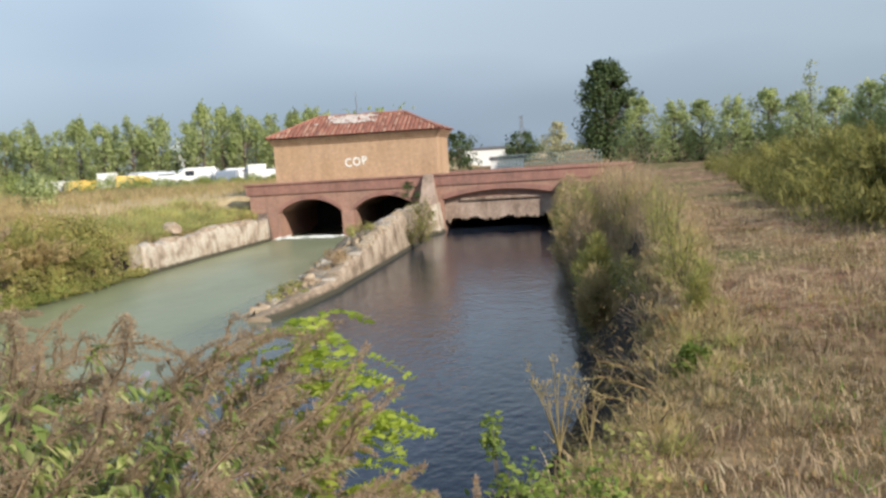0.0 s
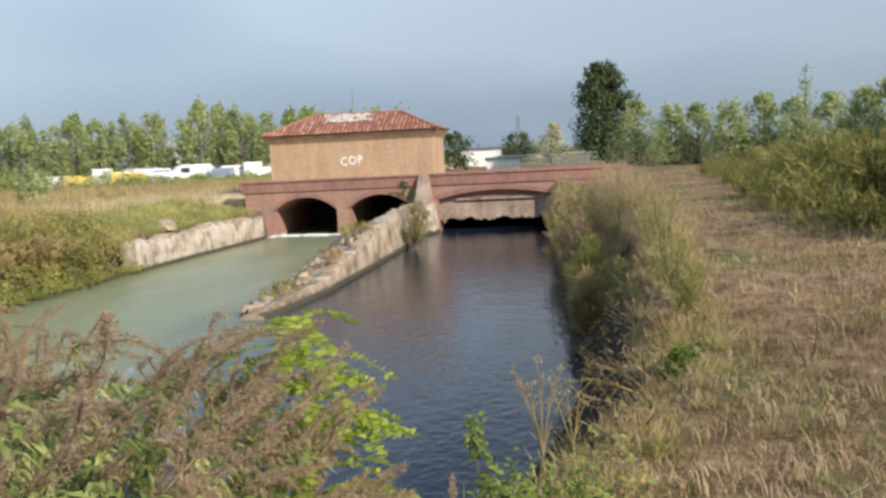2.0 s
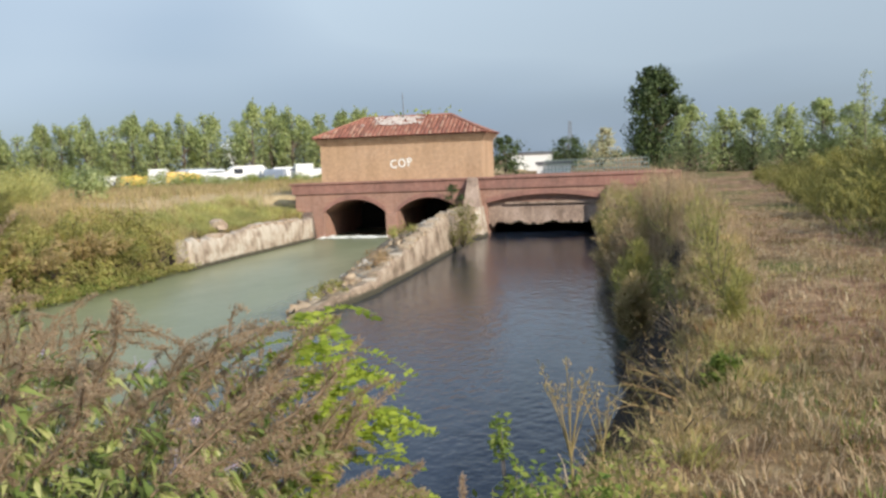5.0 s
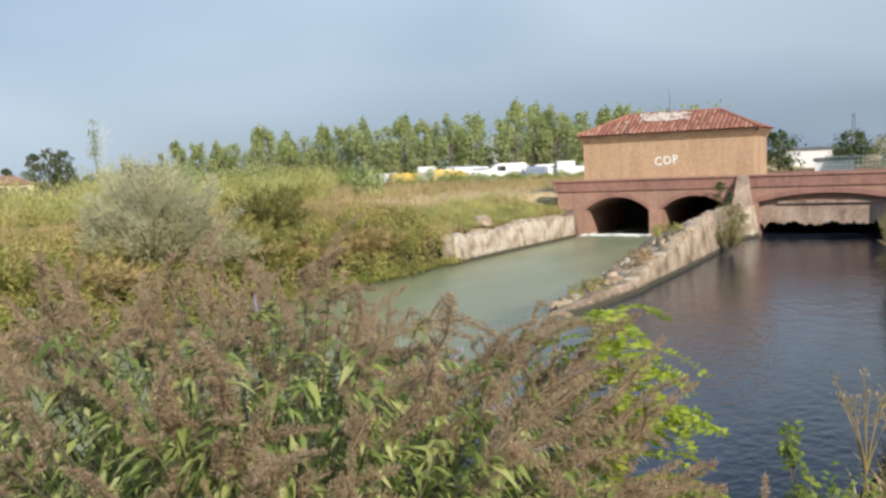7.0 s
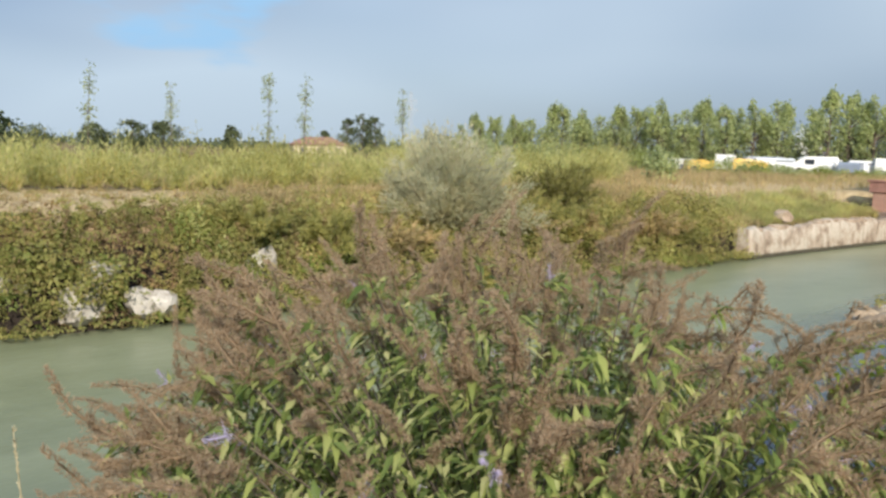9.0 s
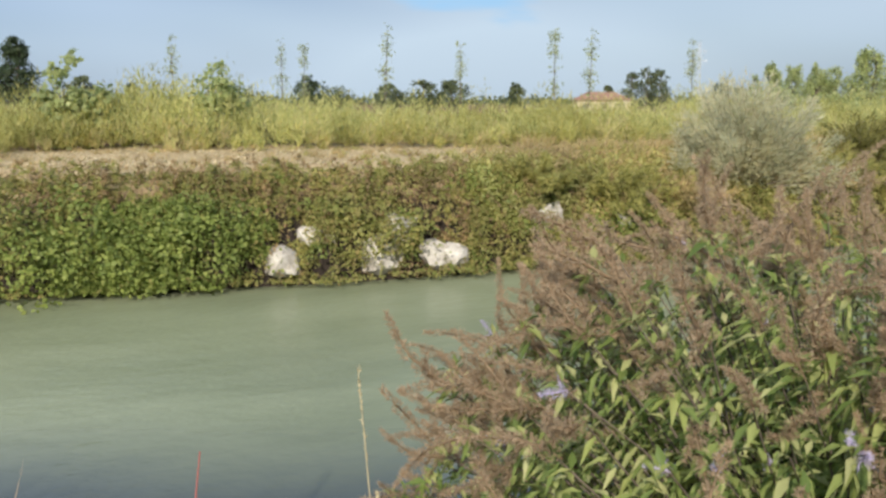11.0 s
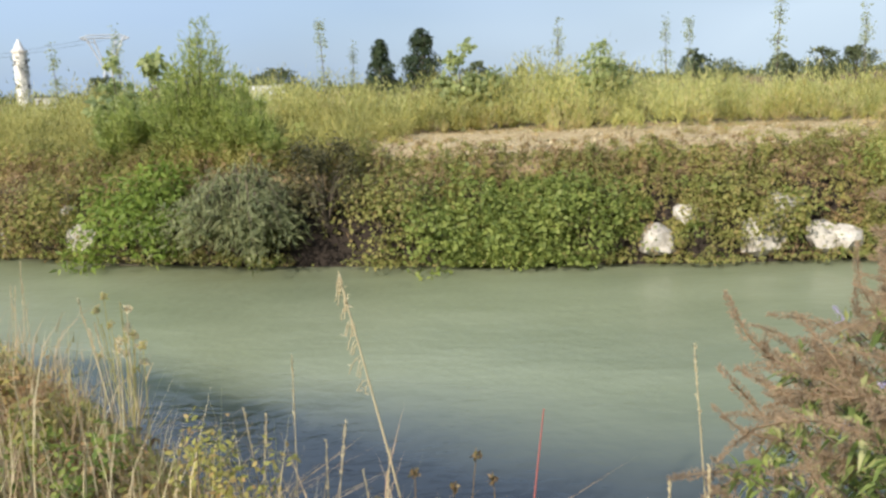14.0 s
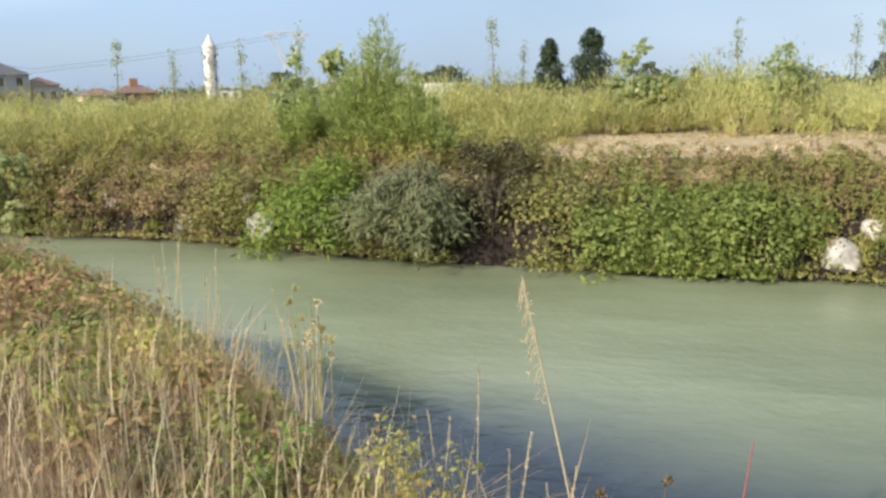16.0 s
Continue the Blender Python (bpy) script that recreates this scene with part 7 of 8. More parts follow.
def build_buddleia():
    rng = np.random.default_rng(77)
    root = new("butterfly_bush")
    foot = np.array([-1.60, 1.70, float(ground_z(-1.60, 1.70)) - 0.05])
    root.matrix_basis = pose(*foot)
    tagged(root, "butterfly bush with faded brown panicles and a few violet blooms", "shrub")
    browns = [panicle_mesh(300 + i, L_PANICLE) for i in range(7)]
    violets = [panicle_mesh(320 + i, L_VIOLET, 200, 0.1) for i in range(2)]
    centre = np.array([-0.13, 0.10, -foot[2] + 0.30])
    stems, lb, la, ll = Pile(), [], [], []
    heads = []
    for i in range(700):
        a = rng.uniform(0, TAU)
        u = rng.uniform(-0.12, 1.0)
        el = math.asin(max(-0.12, min(1, abs(u) ** 0.75 * (1 if u > 0 else -1)))) - 0.03
        q = np.array([math.cos(el) * math.cos(a), math.cos(el) * math.sin(a), math.sin(el)])
        q = np.sign(q) * np.abs(q) ** 0.88
        knob = 1 + 0.07 * math.sin(3 * a + 1) * math.cos(el) + 0.05 * math.sin(5 * a + 4 * el)
        tip = centre + q * np.array([1.17, 1.17, 0.95]) * knob * rng.uniform(0.84, 1.02)
        inner = i % 3 == 0
        if inner:
            tip = centre + (tip - centre) * rng.uniform(0.75, 0.97)
        mid = tip * [0.42, 0.42, 0.55] + rng.normal(size=3) * 0.05
        pts = np.array([2 * s * (1 - s) * mid + s * s * tip for s in np.linspace(0, 1, 7)])
        stems.add(*tube(pts, np.linspace(0.006, 0.0022, 7), 3))
        out = unit((tip - centre) * [1, 1, 0.8])
        d = unit(0.15 * unit(pts[-1] - pts[-2]) + 0.8 * out * [1, 1, 0.5] + np.array([0.12, 0.0, 0.10]) + rng.normal(size=3) * 0.30)
        if not inner and (el > 0.2 or i % 4):
            heads.append((tip, d, 1.0))
            p = pts[5] + (pts[6] - pts[5]) * rng.uniform(0.2, 0.9)
            if i % 2:
                heads.append((p, unit(d + rng.normal(size=3) * 0.7), 0.8))
        for s in np.linspace(0.40, 1.08, 29):
            p = np.array([np.interp(s, np.linspace(0, 1, 7), pts[:, k]) for k in range(3)])
            ang = rng.uniform(0, TAU)
            for flip in (0, math.pi):
                sd = np.cross(d, [math.cos(ang + flip), math.sin(ang + flip), 0.3])
                lb.append(p + rng.normal(size=3) * 0.012)
                la.append(unit(sd) + d * rng.uniform(0.2, 1.1))
                ll.append(rng.uniform(0.038, 0.082))
    tagged(stems.out("branchwork", M_BARK, root), kind="stuff")
    v, f = lance_leaves(np.array(lb), np.array(la), np.array(ll), 0.28, rng)
    tagged(soup("foliage", v, f, L_BUD, root), kind="stuff")
    for i, (p, d, s) in enumerate(heads):
        violet = i % 11 == 5
        ob = new("bloom" if violet else "panicle", (violets if violet else browns)[i % (2 if violet else 7)])
        ob.parent = root
        size = s * rng.uniform(0.15, 0.29) * (0.5 if violet else 1)
        quat = Vector(d + np.array([0, 0, 0.05])).to_track_quat("Z", "Y")
        ob.matrix_local = Matrix.Translation(p) @ quat.to_matrix().to_4x4() @ Matrix.Rotation(rng.uniform(0, TAU), 4, "Z") @ Matrix.Diagonal((size * 1.5, size * 1.5, size * 0.6, 1) if violet else (size, size, size, 1))


build_buddleia()


def build_sapling():
    """Locust sapling: a thin stem with feathered leaves of many small leaflets."""
    rng = np.random.default_rng(55)
    x, y = polar(21.3, 2.75)
    z = float(ground_z(x, y)) - 0.03
    root = new("locust_sapling")
    root.matrix_basis = pose(x, y, z)
    tagged(root, "bright yellow-green locust sapling at the water's edge", "sapling")
    top = 1.15 - z
    stem = Pile()
    spine = np.array([(0.06 * math.sin(3 * s) + 0.05 * s, 0.03 * s, top * s) for s in np.linspace(0, 1, 10)])
    stem.add(*tube(spine, np.linspace(0.014, 0.003, 10), 5))
    bases = [(np.array([np.interp(s, np.linspace(0, 1, 10), spine[:, k]) for k in range(3)]), a, L) for s, a, L in [(rng.uniform(0.32, 1.0), rng.uniform(0, TAU), rng.uniform(0.15, 0.29)) for _ in range(112)]]
    # one long side branch towards the open water
    br = np.array([(0.22 * s, 0.05 * s, top * 0.66 + 0.10 * math.sin(math.pi * s * 0.8)) for s in np.linspace(0, 1, 6)])
    stem.add(*tube(br, np.linspace(0.006, 0.002, 6), 4))
    bases += [(br[3 + i % 3], rng.uniform(-1.2, 1.2), rng.uniform(0.14, 0.22)) for i in range(9)]
    lo = np.array([(0.26 * s, 0.1 * s, top * 0.50 + 0.05 * math.sin(math.pi * s)) for s in np.linspace(0, 1, 6)])
    stem.add(*tube(lo, np.linspace(0.006, 0.002, 6), 4))
    bases += [(lo[2 + i % 4], rng.uniform(-1.6, 1.6), rng.uniform(0.14, 0.2)) for i in range(8)]
    stem.out("stem", M_BARK, root)
    for p, a, L in bases:
        leaf = Pile()
        d = np.array([math.cos(a), math.sin(a), 0.35])
        rib = np.array([p + d * L * s - np.array([0, 0, 0.55 * L]) * s * s for s in np.linspace(0, 1, 11)])
        leaf.add(*tube(rib, np.linspace(0.002, 0.001, 11), 3))
        sd = unit(np.cross(d, [0, 0, 1.0]))
        cs, al = [], []
        for u in np.linspace(0.12, 1.0, 15):
            for q in (-1, 1):
                cs.append(np.array([np.interp(u, np.linspace(0, 1, 11), rib[:, c]) for c in range(3)]))
                al.append(sd * q + d * 0.35 + rng.normal(size=3) * 0.08)
        v, f = leaf_quads(cs, np.array(al), 0.032, 0.5, rng, 0.12, 0.15)
        leaf.add(v, f)
        leaf.out("leaf", L_BRIGHT, root)


build_sapling()


def stalk(name, label, az, d, e_top, lean, head, mat, seed, category="grass stalk"):
    """A single dry stalk; e_top: slope of the sight line to its tip; lean: sideways shift of the tip in metres."""
    rng = np.random.default_rng(seed)
    x, y = polar(az, d)
    ca, sa = math.cos(radians(az)), math.sin(radians(az))
    right = np.array([ca, sa, 0])
    tip = np.array([x, y, 1.6 + e_top * d])
    bx, by = tip[0] - right[0] * lean, tip[1] - right[1] * lean
    bz = float(ground_z(bx, by)) - 0.02
    base = np.array([bx, by, bz])
    root = new(name)
    root.matrix_basis = pose(*base)
    tagged(root, label, category)
    t = tip - base
    spine = np.array([t * s + right * lean * 0.25 * (s * s - s) for s in np.linspace(0, 1, 9)])
    v, f = tube(spine, np.linspace(0.009, 0.004, 9) if head == "plume" else np.linspace(0.0055, 0.0018, 9) if head == "thick" else np.linspace(0.0032, 0.0016, 9), 5)
    soup("stem", v, f, mat, root)
    pile = Pile()
    if head == "plume":
        for k in range(26):
            s = rng.uniform(0.83, 1.0) if k % 3 else rng.uniform(0.93, 1.0)
            p = np.array([np.interp(s, np.linspace(0, 1, 9), spine[:, q]) for q in range(3)])
            o = right * (rng.uniform(-0.10, -0.02) if k % 3 else rng.uniform(0, 0.05)) * (0.35 + 3.2 * (1 - s)) + np.array([0, 0, rng.uniform(0.0, 0.05)])
            arc = np.array([p + o * q + np.array([0, 0, -0.09]) * q * q for q in np.linspace(0, 1, 5)])
            pile.add(*tube(arc, np.linspace(0.0018, 0.0028, 5), 4))
            pile.add(*leaf_quads(arc[2:], o[None].repeat(3, 0), 0.026, 0.25, rng))
    elif head == "ear":
        n = 70
        s = rng.uniform(0.84, 1.0, n)
        c = np.stack([np.interp(s, np.linspace(0, 1, 9), spine[:, q]) for q in range(3)], 1)
        pile.add(*leaf_quads(c, unit(t)[None].repeat(n, 0), 0.014, 0.35, rng, 0, 0.6))
    elif head == "button":
        n = 40
        c = spine[-1] + unit(rng.normal(size=(n, 3))) * 0.012
        pile.add(*leaf_quads(c, c - spine[-1], 0.016, 0.6, rng))
    if pile.n:
        pile.out("seed_head", mat, root)
    return root


stalk("reed", "tall pale reed with a loose drooping plume", 98.15, 4.19, -0.205, -0.62, "plume", L_PALE, 401)
stalk("grass_stalk", "pale nodding grass stalk at the bank's edge", 75.9, 2.4, -0.297, -0.11, "ear", L_PALE, 402)
stalk("grass_stalk", "short pale grass stalk beside the taller one", 74.9, 2.3, -0.44, 0.0, "ear", L_PALE, 403)
stalk("grass_stalk", "short pale grass stalk beside the taller one", 77.4, 2.3, -0.46, 0.02, "ear", L_PALE, 404)
stalk("red_stem", "single red weed stem at the bank's edge", 85.6, 2.4, -0.375, 0.12, "thick", L_STEM_RED, 405, "stem")
for i, (az, d, e, ln, hd) in enumerate(((101.7, 3.2, -0.293, 0.04, "ear"), (98.6, 3.0, -0.36, 0.05, "ear"), (97.6, 3.0, -0.40, -0.03, "ear"), (95.8, 2.9, -0.42, 0.0, "ear"), (94.2, 2.9, -0.43, 0.03, "button"), (91.6, 2.9, -0.43, 0.05, "button"), (90.0, 2.9, -0.43, 0.03, "button"), (88.9, 2.9, -0.44, 0.02, "button"), (96.8, 3.0, -0.44, -0.06, "button"), (103.6, 3.2, -0.36, 0.05, "ear"), (105.0, 3.3, -0.33, -0.04, "ear"), (107.0, 3.4, -0.36, 0.06, "ear"), (99.9, 3.1, -0.40, 0.1, "ear"), (79.0, 2.0, -0.47, 0.05, "ear"), (81.0, 2.0, -0.49, -0.05, "ear"))):
    stalk("dry_stalk", "thin dry stalk with a small seed head", az, d, e - 0.02 * (i % 3), ln + 0.13 * math.sin(i * 2.4), hd, L_PALE if hd == "ear" else L_RUST, 410 + i)
for i in range(14):
    r = random.Random(500 + i)
    stalk("dry_stalk", "tall bleached grass stalk on the bank", r.uniform(116.5, 121.0), r.uniform(5.6, 6.4), r.uniform(-0.20, -0.135), r.uniform(-0.2, 0.2), "ear", L_PALE, 430 + i)
for i in range(24):
    r = random.Random(600 + i)
    az, d = r.uniform(110.4, 114.2), r.uniform(3.8, 4.3)
    foot_az = 111.6 + r.uniform(-0.9, 0.9)
    stalk("teasel_stalk", "dry brown stalk with knobbly seed heads", az, d, r.uniform(-0.30, -0.20), radians(foot_az - az) * d * 1.2, "button" if i % 3 else "ear", L_SEED if i % 2 else L_PALE, 450 + i)


def withered_plant(az, d, e_fork, spread, seed, n=9, rise=0.26):
    """A dead weed: one stem that forks low into a loose fan of thin stalks with seed tufts."""
    rng = np.random.default_rng(seed)
    x, y = polar(az, d)
    z = float(ground_z(x, y)) - 0.02
    root = new("withered_weed")
    root.matrix_basis = pose(x, y, z)
    tagged(root, "withered grey-brown weed with a fan of thin seed stalks", "weed")
    fork = np.array([0, 0, 1.6 + e_fork * d - z])
    soup("stem", *tube([np.zeros(3), fork * [1, 1, 0.5] + [0.012, 0, 0], fork], [0.008, 0.007, 0.005], 5), L_FIELD, root)
    right = np.array([math.cos(radians(az)), math.sin(radians(az)), 0])
    deep = np.array([-right[1], right[0], 0])
    for k in range(n):
        u = (k + rng.uniform(0.1, 0.9)) / n * 2 - 1
        tip = fork + right * u * spread + deep * rng.uniform(-0.5, 0.5) * spread + np.array([0, 0, rise * rng.uniform(0.65, 1.05) * (1 - 0.25 * abs(u))])
        mid = fork + (tip - fork) * [0.32, 0.32, 0.55] + rng.normal(size=3) * 0.008
        arc = np.array([(1 - s) ** 2 * fork + 2 * s * (1 - s) * mid + s * s * tip for s in np.linspace(0, 1, 8)])
        pile = Pile()
        pile.add(*tube(arc, np.linspace(0.0028, 0.0014, 8), 4))
        for j in (4, 5, 6):
            side = arc[j] + rng.normal(size=3) * [0.02, 0.02, 0.01] + [0, 0, 0.025]
            pile.add(*tube([arc[j], side], [0.0013, 0.0008], 3))
            pile.add(*leaf_quads(side + rng.normal(size=(5, 3)) * 0.004, [0, 0, 1.0], 0.012, 0.5, rng))
        pile.add(*leaf_quads(arc[-1] + rng.normal(size=(16, 3)) * 0.010, [0, 0, 1.0], 0.014, 0.45, rng))
        pile.out("stalk", L_FIELD, root)


withered_plant(5.2, 3.6, -0.33, 0.13, 701, 10, 0.45)
withered_plant(3.3, 3.7, -0.32, 0.07, 702, 4, 0.30)


def dead_branch(az, d, z0, reach, rise, seed):
    """A dry branch leaning out from the bank over the water, with twigs to both sides."""
    rng = np.random.default_rng(seed)
    x, y = polar(az, d)
    root = new("dead_branch")
    z = min(float(ground_z(x, y)), z0)
    root.matrix_basis = pose(x, y, z)
    tagged(root, "dry brown branch leaning over the dark water", "branch")
    tip = np.array([-reach, rng.uniform(-0.2, 0.3), rise])
    arc = np.array([tip * s + np.array([0, 0, 0.12 * rise]) * 4 * s * (1 - s) for s in np.linspace(0, 1, 9)])
    soup("limb", *tube(arc, np.linspace(0.010, 0.003, 9), 5), L_RUSTY, root)
    twigs = Pile()
    for k in range(9):
        b = arc[rng.integers(2, 9)]
        q = unit(tip) * 0.6 + rng.normal(size=3) * 0.6
        L = rng.uniform(0.12, 0.34)
        e = b + unit(q) * L
        twigs.add(*tube([b, (b + e) / 2 + rng.normal(size=3) * 0.02, e], [0.004, 0.003, 0.0015], 3))
    tagged(twigs.out("brushwood", L_FIELD, root), kind="stuff")


for i, (az, d, z0, reach, rise) in enumerate(((-1.9, 6.3, 0.1, 0.5, 0.20), (-2.3, 5.6, 0.1, 0.42, 0.12), (-1.6, 7.1, 0.1, 0.5, 0.16))):
    dead_branch(az, d, z0, reach, rise, 720 + i)


# ---- vehicles parked beyond the field ----
def wheel(parent, x, y, r):
    bm = bmesh.new()
    bmesh.ops.create_cone(bm, cap_ends=True, segments=14, radius1=r, radius2=r, depth=0.2, matrix=Matrix.Translation((x, y, r)) @ Matrix.Rotation(radians(90), 4, "X"))
    part("wheel", bm, M_TYRE, parent)


def make_van(label, x, y, turn, mat, L=5.2, W=2.0, H=2.4, nose=0.9, name="van"):
    root = new(name)
    root.matrix_basis = pose(x, y, float(ground_z(x, y)), 0, 0, turn)
    tagged(root, label, name, "vehicles parked beyond the field")
    bm = bmesh.new()
    prof = [(-L / 2, 0.35), (L / 2 - 0.05, 0.35), (L / 2, 0.9), (L / 2 - nose * 0.45, 1.15), (L / 2 - nose * 1.3, H * 0.93), (L / 2 - nose * 1.7, H), (-L / 2 + 0.08, H), (-L / 2, H - 0.15)]
    vs = [[bm.verts.new((px, s * W / 2 * (0.92 if pz > 1.2 else 1.0), pz)) for px, pz in prof] for s in (-1, 1)]
    bm.faces.new(vs[0][::-1])
    bm.faces.new(vs[1])
    for i in range(len(prof)):
        j = (i + 1) % len(prof)
        bm.faces.new([vs[0][i], vs[0][j], vs[1][j], vs[1][i]])
    part("body", bm, mat, root)
    for s in (-1, 1):
        bm = bmesh.new()
        box(bm, L / 2 - nose * 2.3, L / 2 - nose * 1.35, s * (W * 0.47) - 0.02, s * (W * 0.47) + 0.02, H * 0.55, H * 0.84, 0.01)
        part("side_window", bm, M_GLASS, root)
        for px in (-L * 0.32, L * 0.32):
            wheel(root, px, s * (W / 2 - 0.08), 0.34)
    bm = bmesh.new()
    a, b = (L / 2 - nose * 0.55, 1.24), (L / 2 - nose * 1.22, H * 0.88)
    q = [bm.verts.new((px + 0.03, s * W * 0.42, pz)) for (px, pz), s in ((a, -1), (a, 1), (b, 1), (b, -1))]
    bm.faces.new(q)
    part("windscreen", bm, M_GLASS, root)
    return root


rv = random.Random(12)
VANS = [(22.2, 0), (23.0, 0), (23.7, 0), (24.5, 2), (25.1, 0), (25.9, 0), (26.8, 0), (27.5, 0), (28.3, 0), (29.1, 2), (29.6, 0), (31.6, 0), (34.0, 0)]
for az, k in VANS:
    x, y = polar(az, 90 + rv.uniform(-1.5, 1.5))
    make_van(("white van parked beyond the field", "yellow truck parked beyond the field", "blue-grey van parked beyond the field")[k], x, y, az + rv.choice((0, 90, 90, 180, 270)) + rv.uniform(-15, 15), (M_BODY_WHITE, M_BODY_YELLOW, M_BODY_GREY)[k], 3.4 + 1.4 * rv.random(), 1.8, 1.25 + 0.5 * rv.random())
for az in (30.3, 33.0):
    x, y = polar(az, 88)
    make_van("yellow works truck parked beyond the field", x, y, az + rv.uniform(0, 360), M_BODY_YELLOW, 3.0, 1.7, 1.15 + 0.25 * rv.random(), name="truck")
x, y = polar(101.1, 108)
make_van("white lorry trailer far across the field", x, y, 101 + 3, M_BODY_WHITE, 5.0, 2.2, 2.35, 0.3, "trailer")


# ---- distant buildings ----
def make_house(name, label, az, d, w, dep, wall_h, roof_h, wall, roof, turn=0.0, rows_w=(1, 3), chimney=False, flat=False):
    root = new(name)
    x, y = polar(az, d)
    root.matrix_basis = pose(x, y, float(ground_z(x, y)), 0, 0, az + turn)
    tagged(root, label, "building")
    bm = bmesh.new()
    box(bm, -w / 2, w / 2, 0, dep, -0.3, wall_h)
    part("wall", bm, wall, root)
    bm = bmesh.new()
    o = 0.35
    if flat:
        box(bm, -w / 2 - 0.15, w / 2 + 0.15, -0.15, dep + 0.15, wall_h + 0.004, wall_h + 0.3)
    else:
        vs = [bm.verts.new(c) for c in ((-w / 2 - o, -o, wall_h), (w / 2 + o, -o, wall_h), (w / 2 + o, dep + o, wall_h), (-w / 2 - o, dep + o, wall_h), (-w / 2 + dep * 0.3, dep / 2, wall_h + roof_h), (w / 2 - dep * 0.3, dep / 2, wall_h + roof_h))]
        for f in ((0, 1, 5, 4), (1, 2, 5), (2, 3, 4, 5), (3, 0, 4), (3, 2, 1, 0)):
            bm.faces.new([vs[k] for k in f])
    rf = part("roof", bm, roof, root)
    fl, n = rows_w
    for r in range(fl):
        for i in range(n):
            cx = -w / 2 + w * (i + 0.5) / n
            zb = wall_h * (r + 0.35) / fl
            bm = bmesh.new()
            box(bm, cx - 0.45, cx + 0.45, -0.05, 0.03, zb, zb + min(1.2, wall_h / fl * 0.45))
            part("window", bm, M_SHUTTER, root)
    if chimney:
        bm = bmesh.new()
        box(bm, -0.7, 0.7, dep * 0.4, dep * 0.4 + 1.2, wall_h, wall_h + roof_h + 1.2)
        part("chimney", bm, wall, root)
    return root


make_house("farmhouse", "low pale house with a red tiled roof across the field", 56.6, 132, 7.6, 6, 1.9, 1.2, M_WALL_CREAM, M_ROOF_RED, 8)
make_house("shed", "low white industrial shed behind the bridge", 8.7, 118, 5.6, 8, 2.1, 0.25, M_BODY_WHITE, M_ROOF_GREY, 4, (0, 0), flat=True)
make_house("shed", "long low white shed behind the bridge", 7.3, 92, 3.4, 5, 0.95, 0.2, M_BODY_WHITE, M_ROOF_GREY, 0, (0, 0), flat=True)
make_house("shed", "white pavilion among the poplars", 27.2, 112, 4.0, 5, 3.6, 1.5, M_BODY_WHITE, M_WALL_GREY, 0, (1, 2))
make_house("shed", "low white shed on the horizon", 48.0, 150, 5.5, 6, 3.4, 0.3, M_BODY_WHITE, M_BODY_WHITE, 0, (0, 0), flat=True)
make_house("apartment_block", "grey rendered apartment block with a dark pitched roof", 126.3, 150, 8.5, 9, 5.0, 2.0, M_WALL_GREY, M_ROOF_GREY, 20, (2, 3))
make_house("apartment_block", "smaller grey block beside the apartment block", 123.9, 152, 3.8, 7, 3.4, 1.2, M_WALL_GREY, M_ROOF_BROWN, 20, (1, 2))
make_house("farmhouse", "cream farmhouse with a brown tiled roof", 121.0, 165, 6.0, 7, 1.7, 1.2, M_WALL_CREAM, M_ROOF_BROWN, 10, (1, 3))
make_house("farmhouse", "long brown roofed house with a square turret", 119.0, 168, 7.0, 7, 2.0, 1.3, M_WALL_BRICK, M_ROOF_BROWN, 10, (1, 3), True)
make_house("villa", "white low house beside the tower", 113.6, 190, 4.2, 6, 2.2, 0.4, M_BODY_WHITE, M_ROOF_GREY, 0, (1, 2), flat=True)
make_house("farmhouse", "pale house with a red roof behind the locust tree", 107.3, 120, 3.6, 6, 2.1, 1.0, M_WALL_CREAM, M_ROOF_RED, 0, (1, 2))


def build_tower():
    root = new("bell_tower")
    x, y = polar(114.7, 200)
    root.matrix_basis = pose(x, y, 0)
    tagged(root, "slender pale tower with a pointed cap, half hidden by ivy", "tower")
    bm = bmesh.new()
    bmesh.ops.create_cone(bm, cap_ends=True, segments=10, radius1=1.4, radius2=1.3, depth=11.2, matrix=Matrix.Translation((0, 0, 5.6)))
    part("shaft", bm, M_WALL_WHITE, root)
    bm = bmesh.new()
    bmesh.ops.create_cone(bm, cap_ends=True, segments=10, radius1=1.55, radius2=1.5, depth=0.4, matrix=Matrix.Translation((0, 0, 11.4)))
    part("cornice", bm, M_WALL_PALE, root)
    bm = bmesh.new()
    bmesh.ops.create_cone(bm, cap_ends=True, segments=10, radius1=1.2, radius2=0.1, depth=2.2, matrix=Matrix.Translation((0, 0, 12.72)))
    part("cap", bm, M_BODY_WHITE, root)
    for k, z in enumerate((4.2, 8.8)):
        for s in (0, 2):
            bm = bmesh.new()
            box(bm, -0.2, 0.2, -1.42, -1.2, z, z + 0.9)
            w = part("window", bm, M_SHUTTER, root)
            w.matrix_local = pose(0, 0, 0, 0, 0, 114.7 + (s - 1) * 50)
    rng = np.random.default_rng(14)
    n = 330
    zz = rng.uniform(0.5, 11, n)
    a = radians(32) + rng.normal(size=n) * 0.75
    v, f = leaf_quads(np.stack([1.42 * np.cos(a), 1.42 * np.sin(a), zz], 1), np.stack([np.cos(a), np.sin(a), 0 * a], 1), 0.34, 0.8, rng)
    tagged(soup("ivy", v, f, L_DARK, root), kind="stuff")


build_tower()


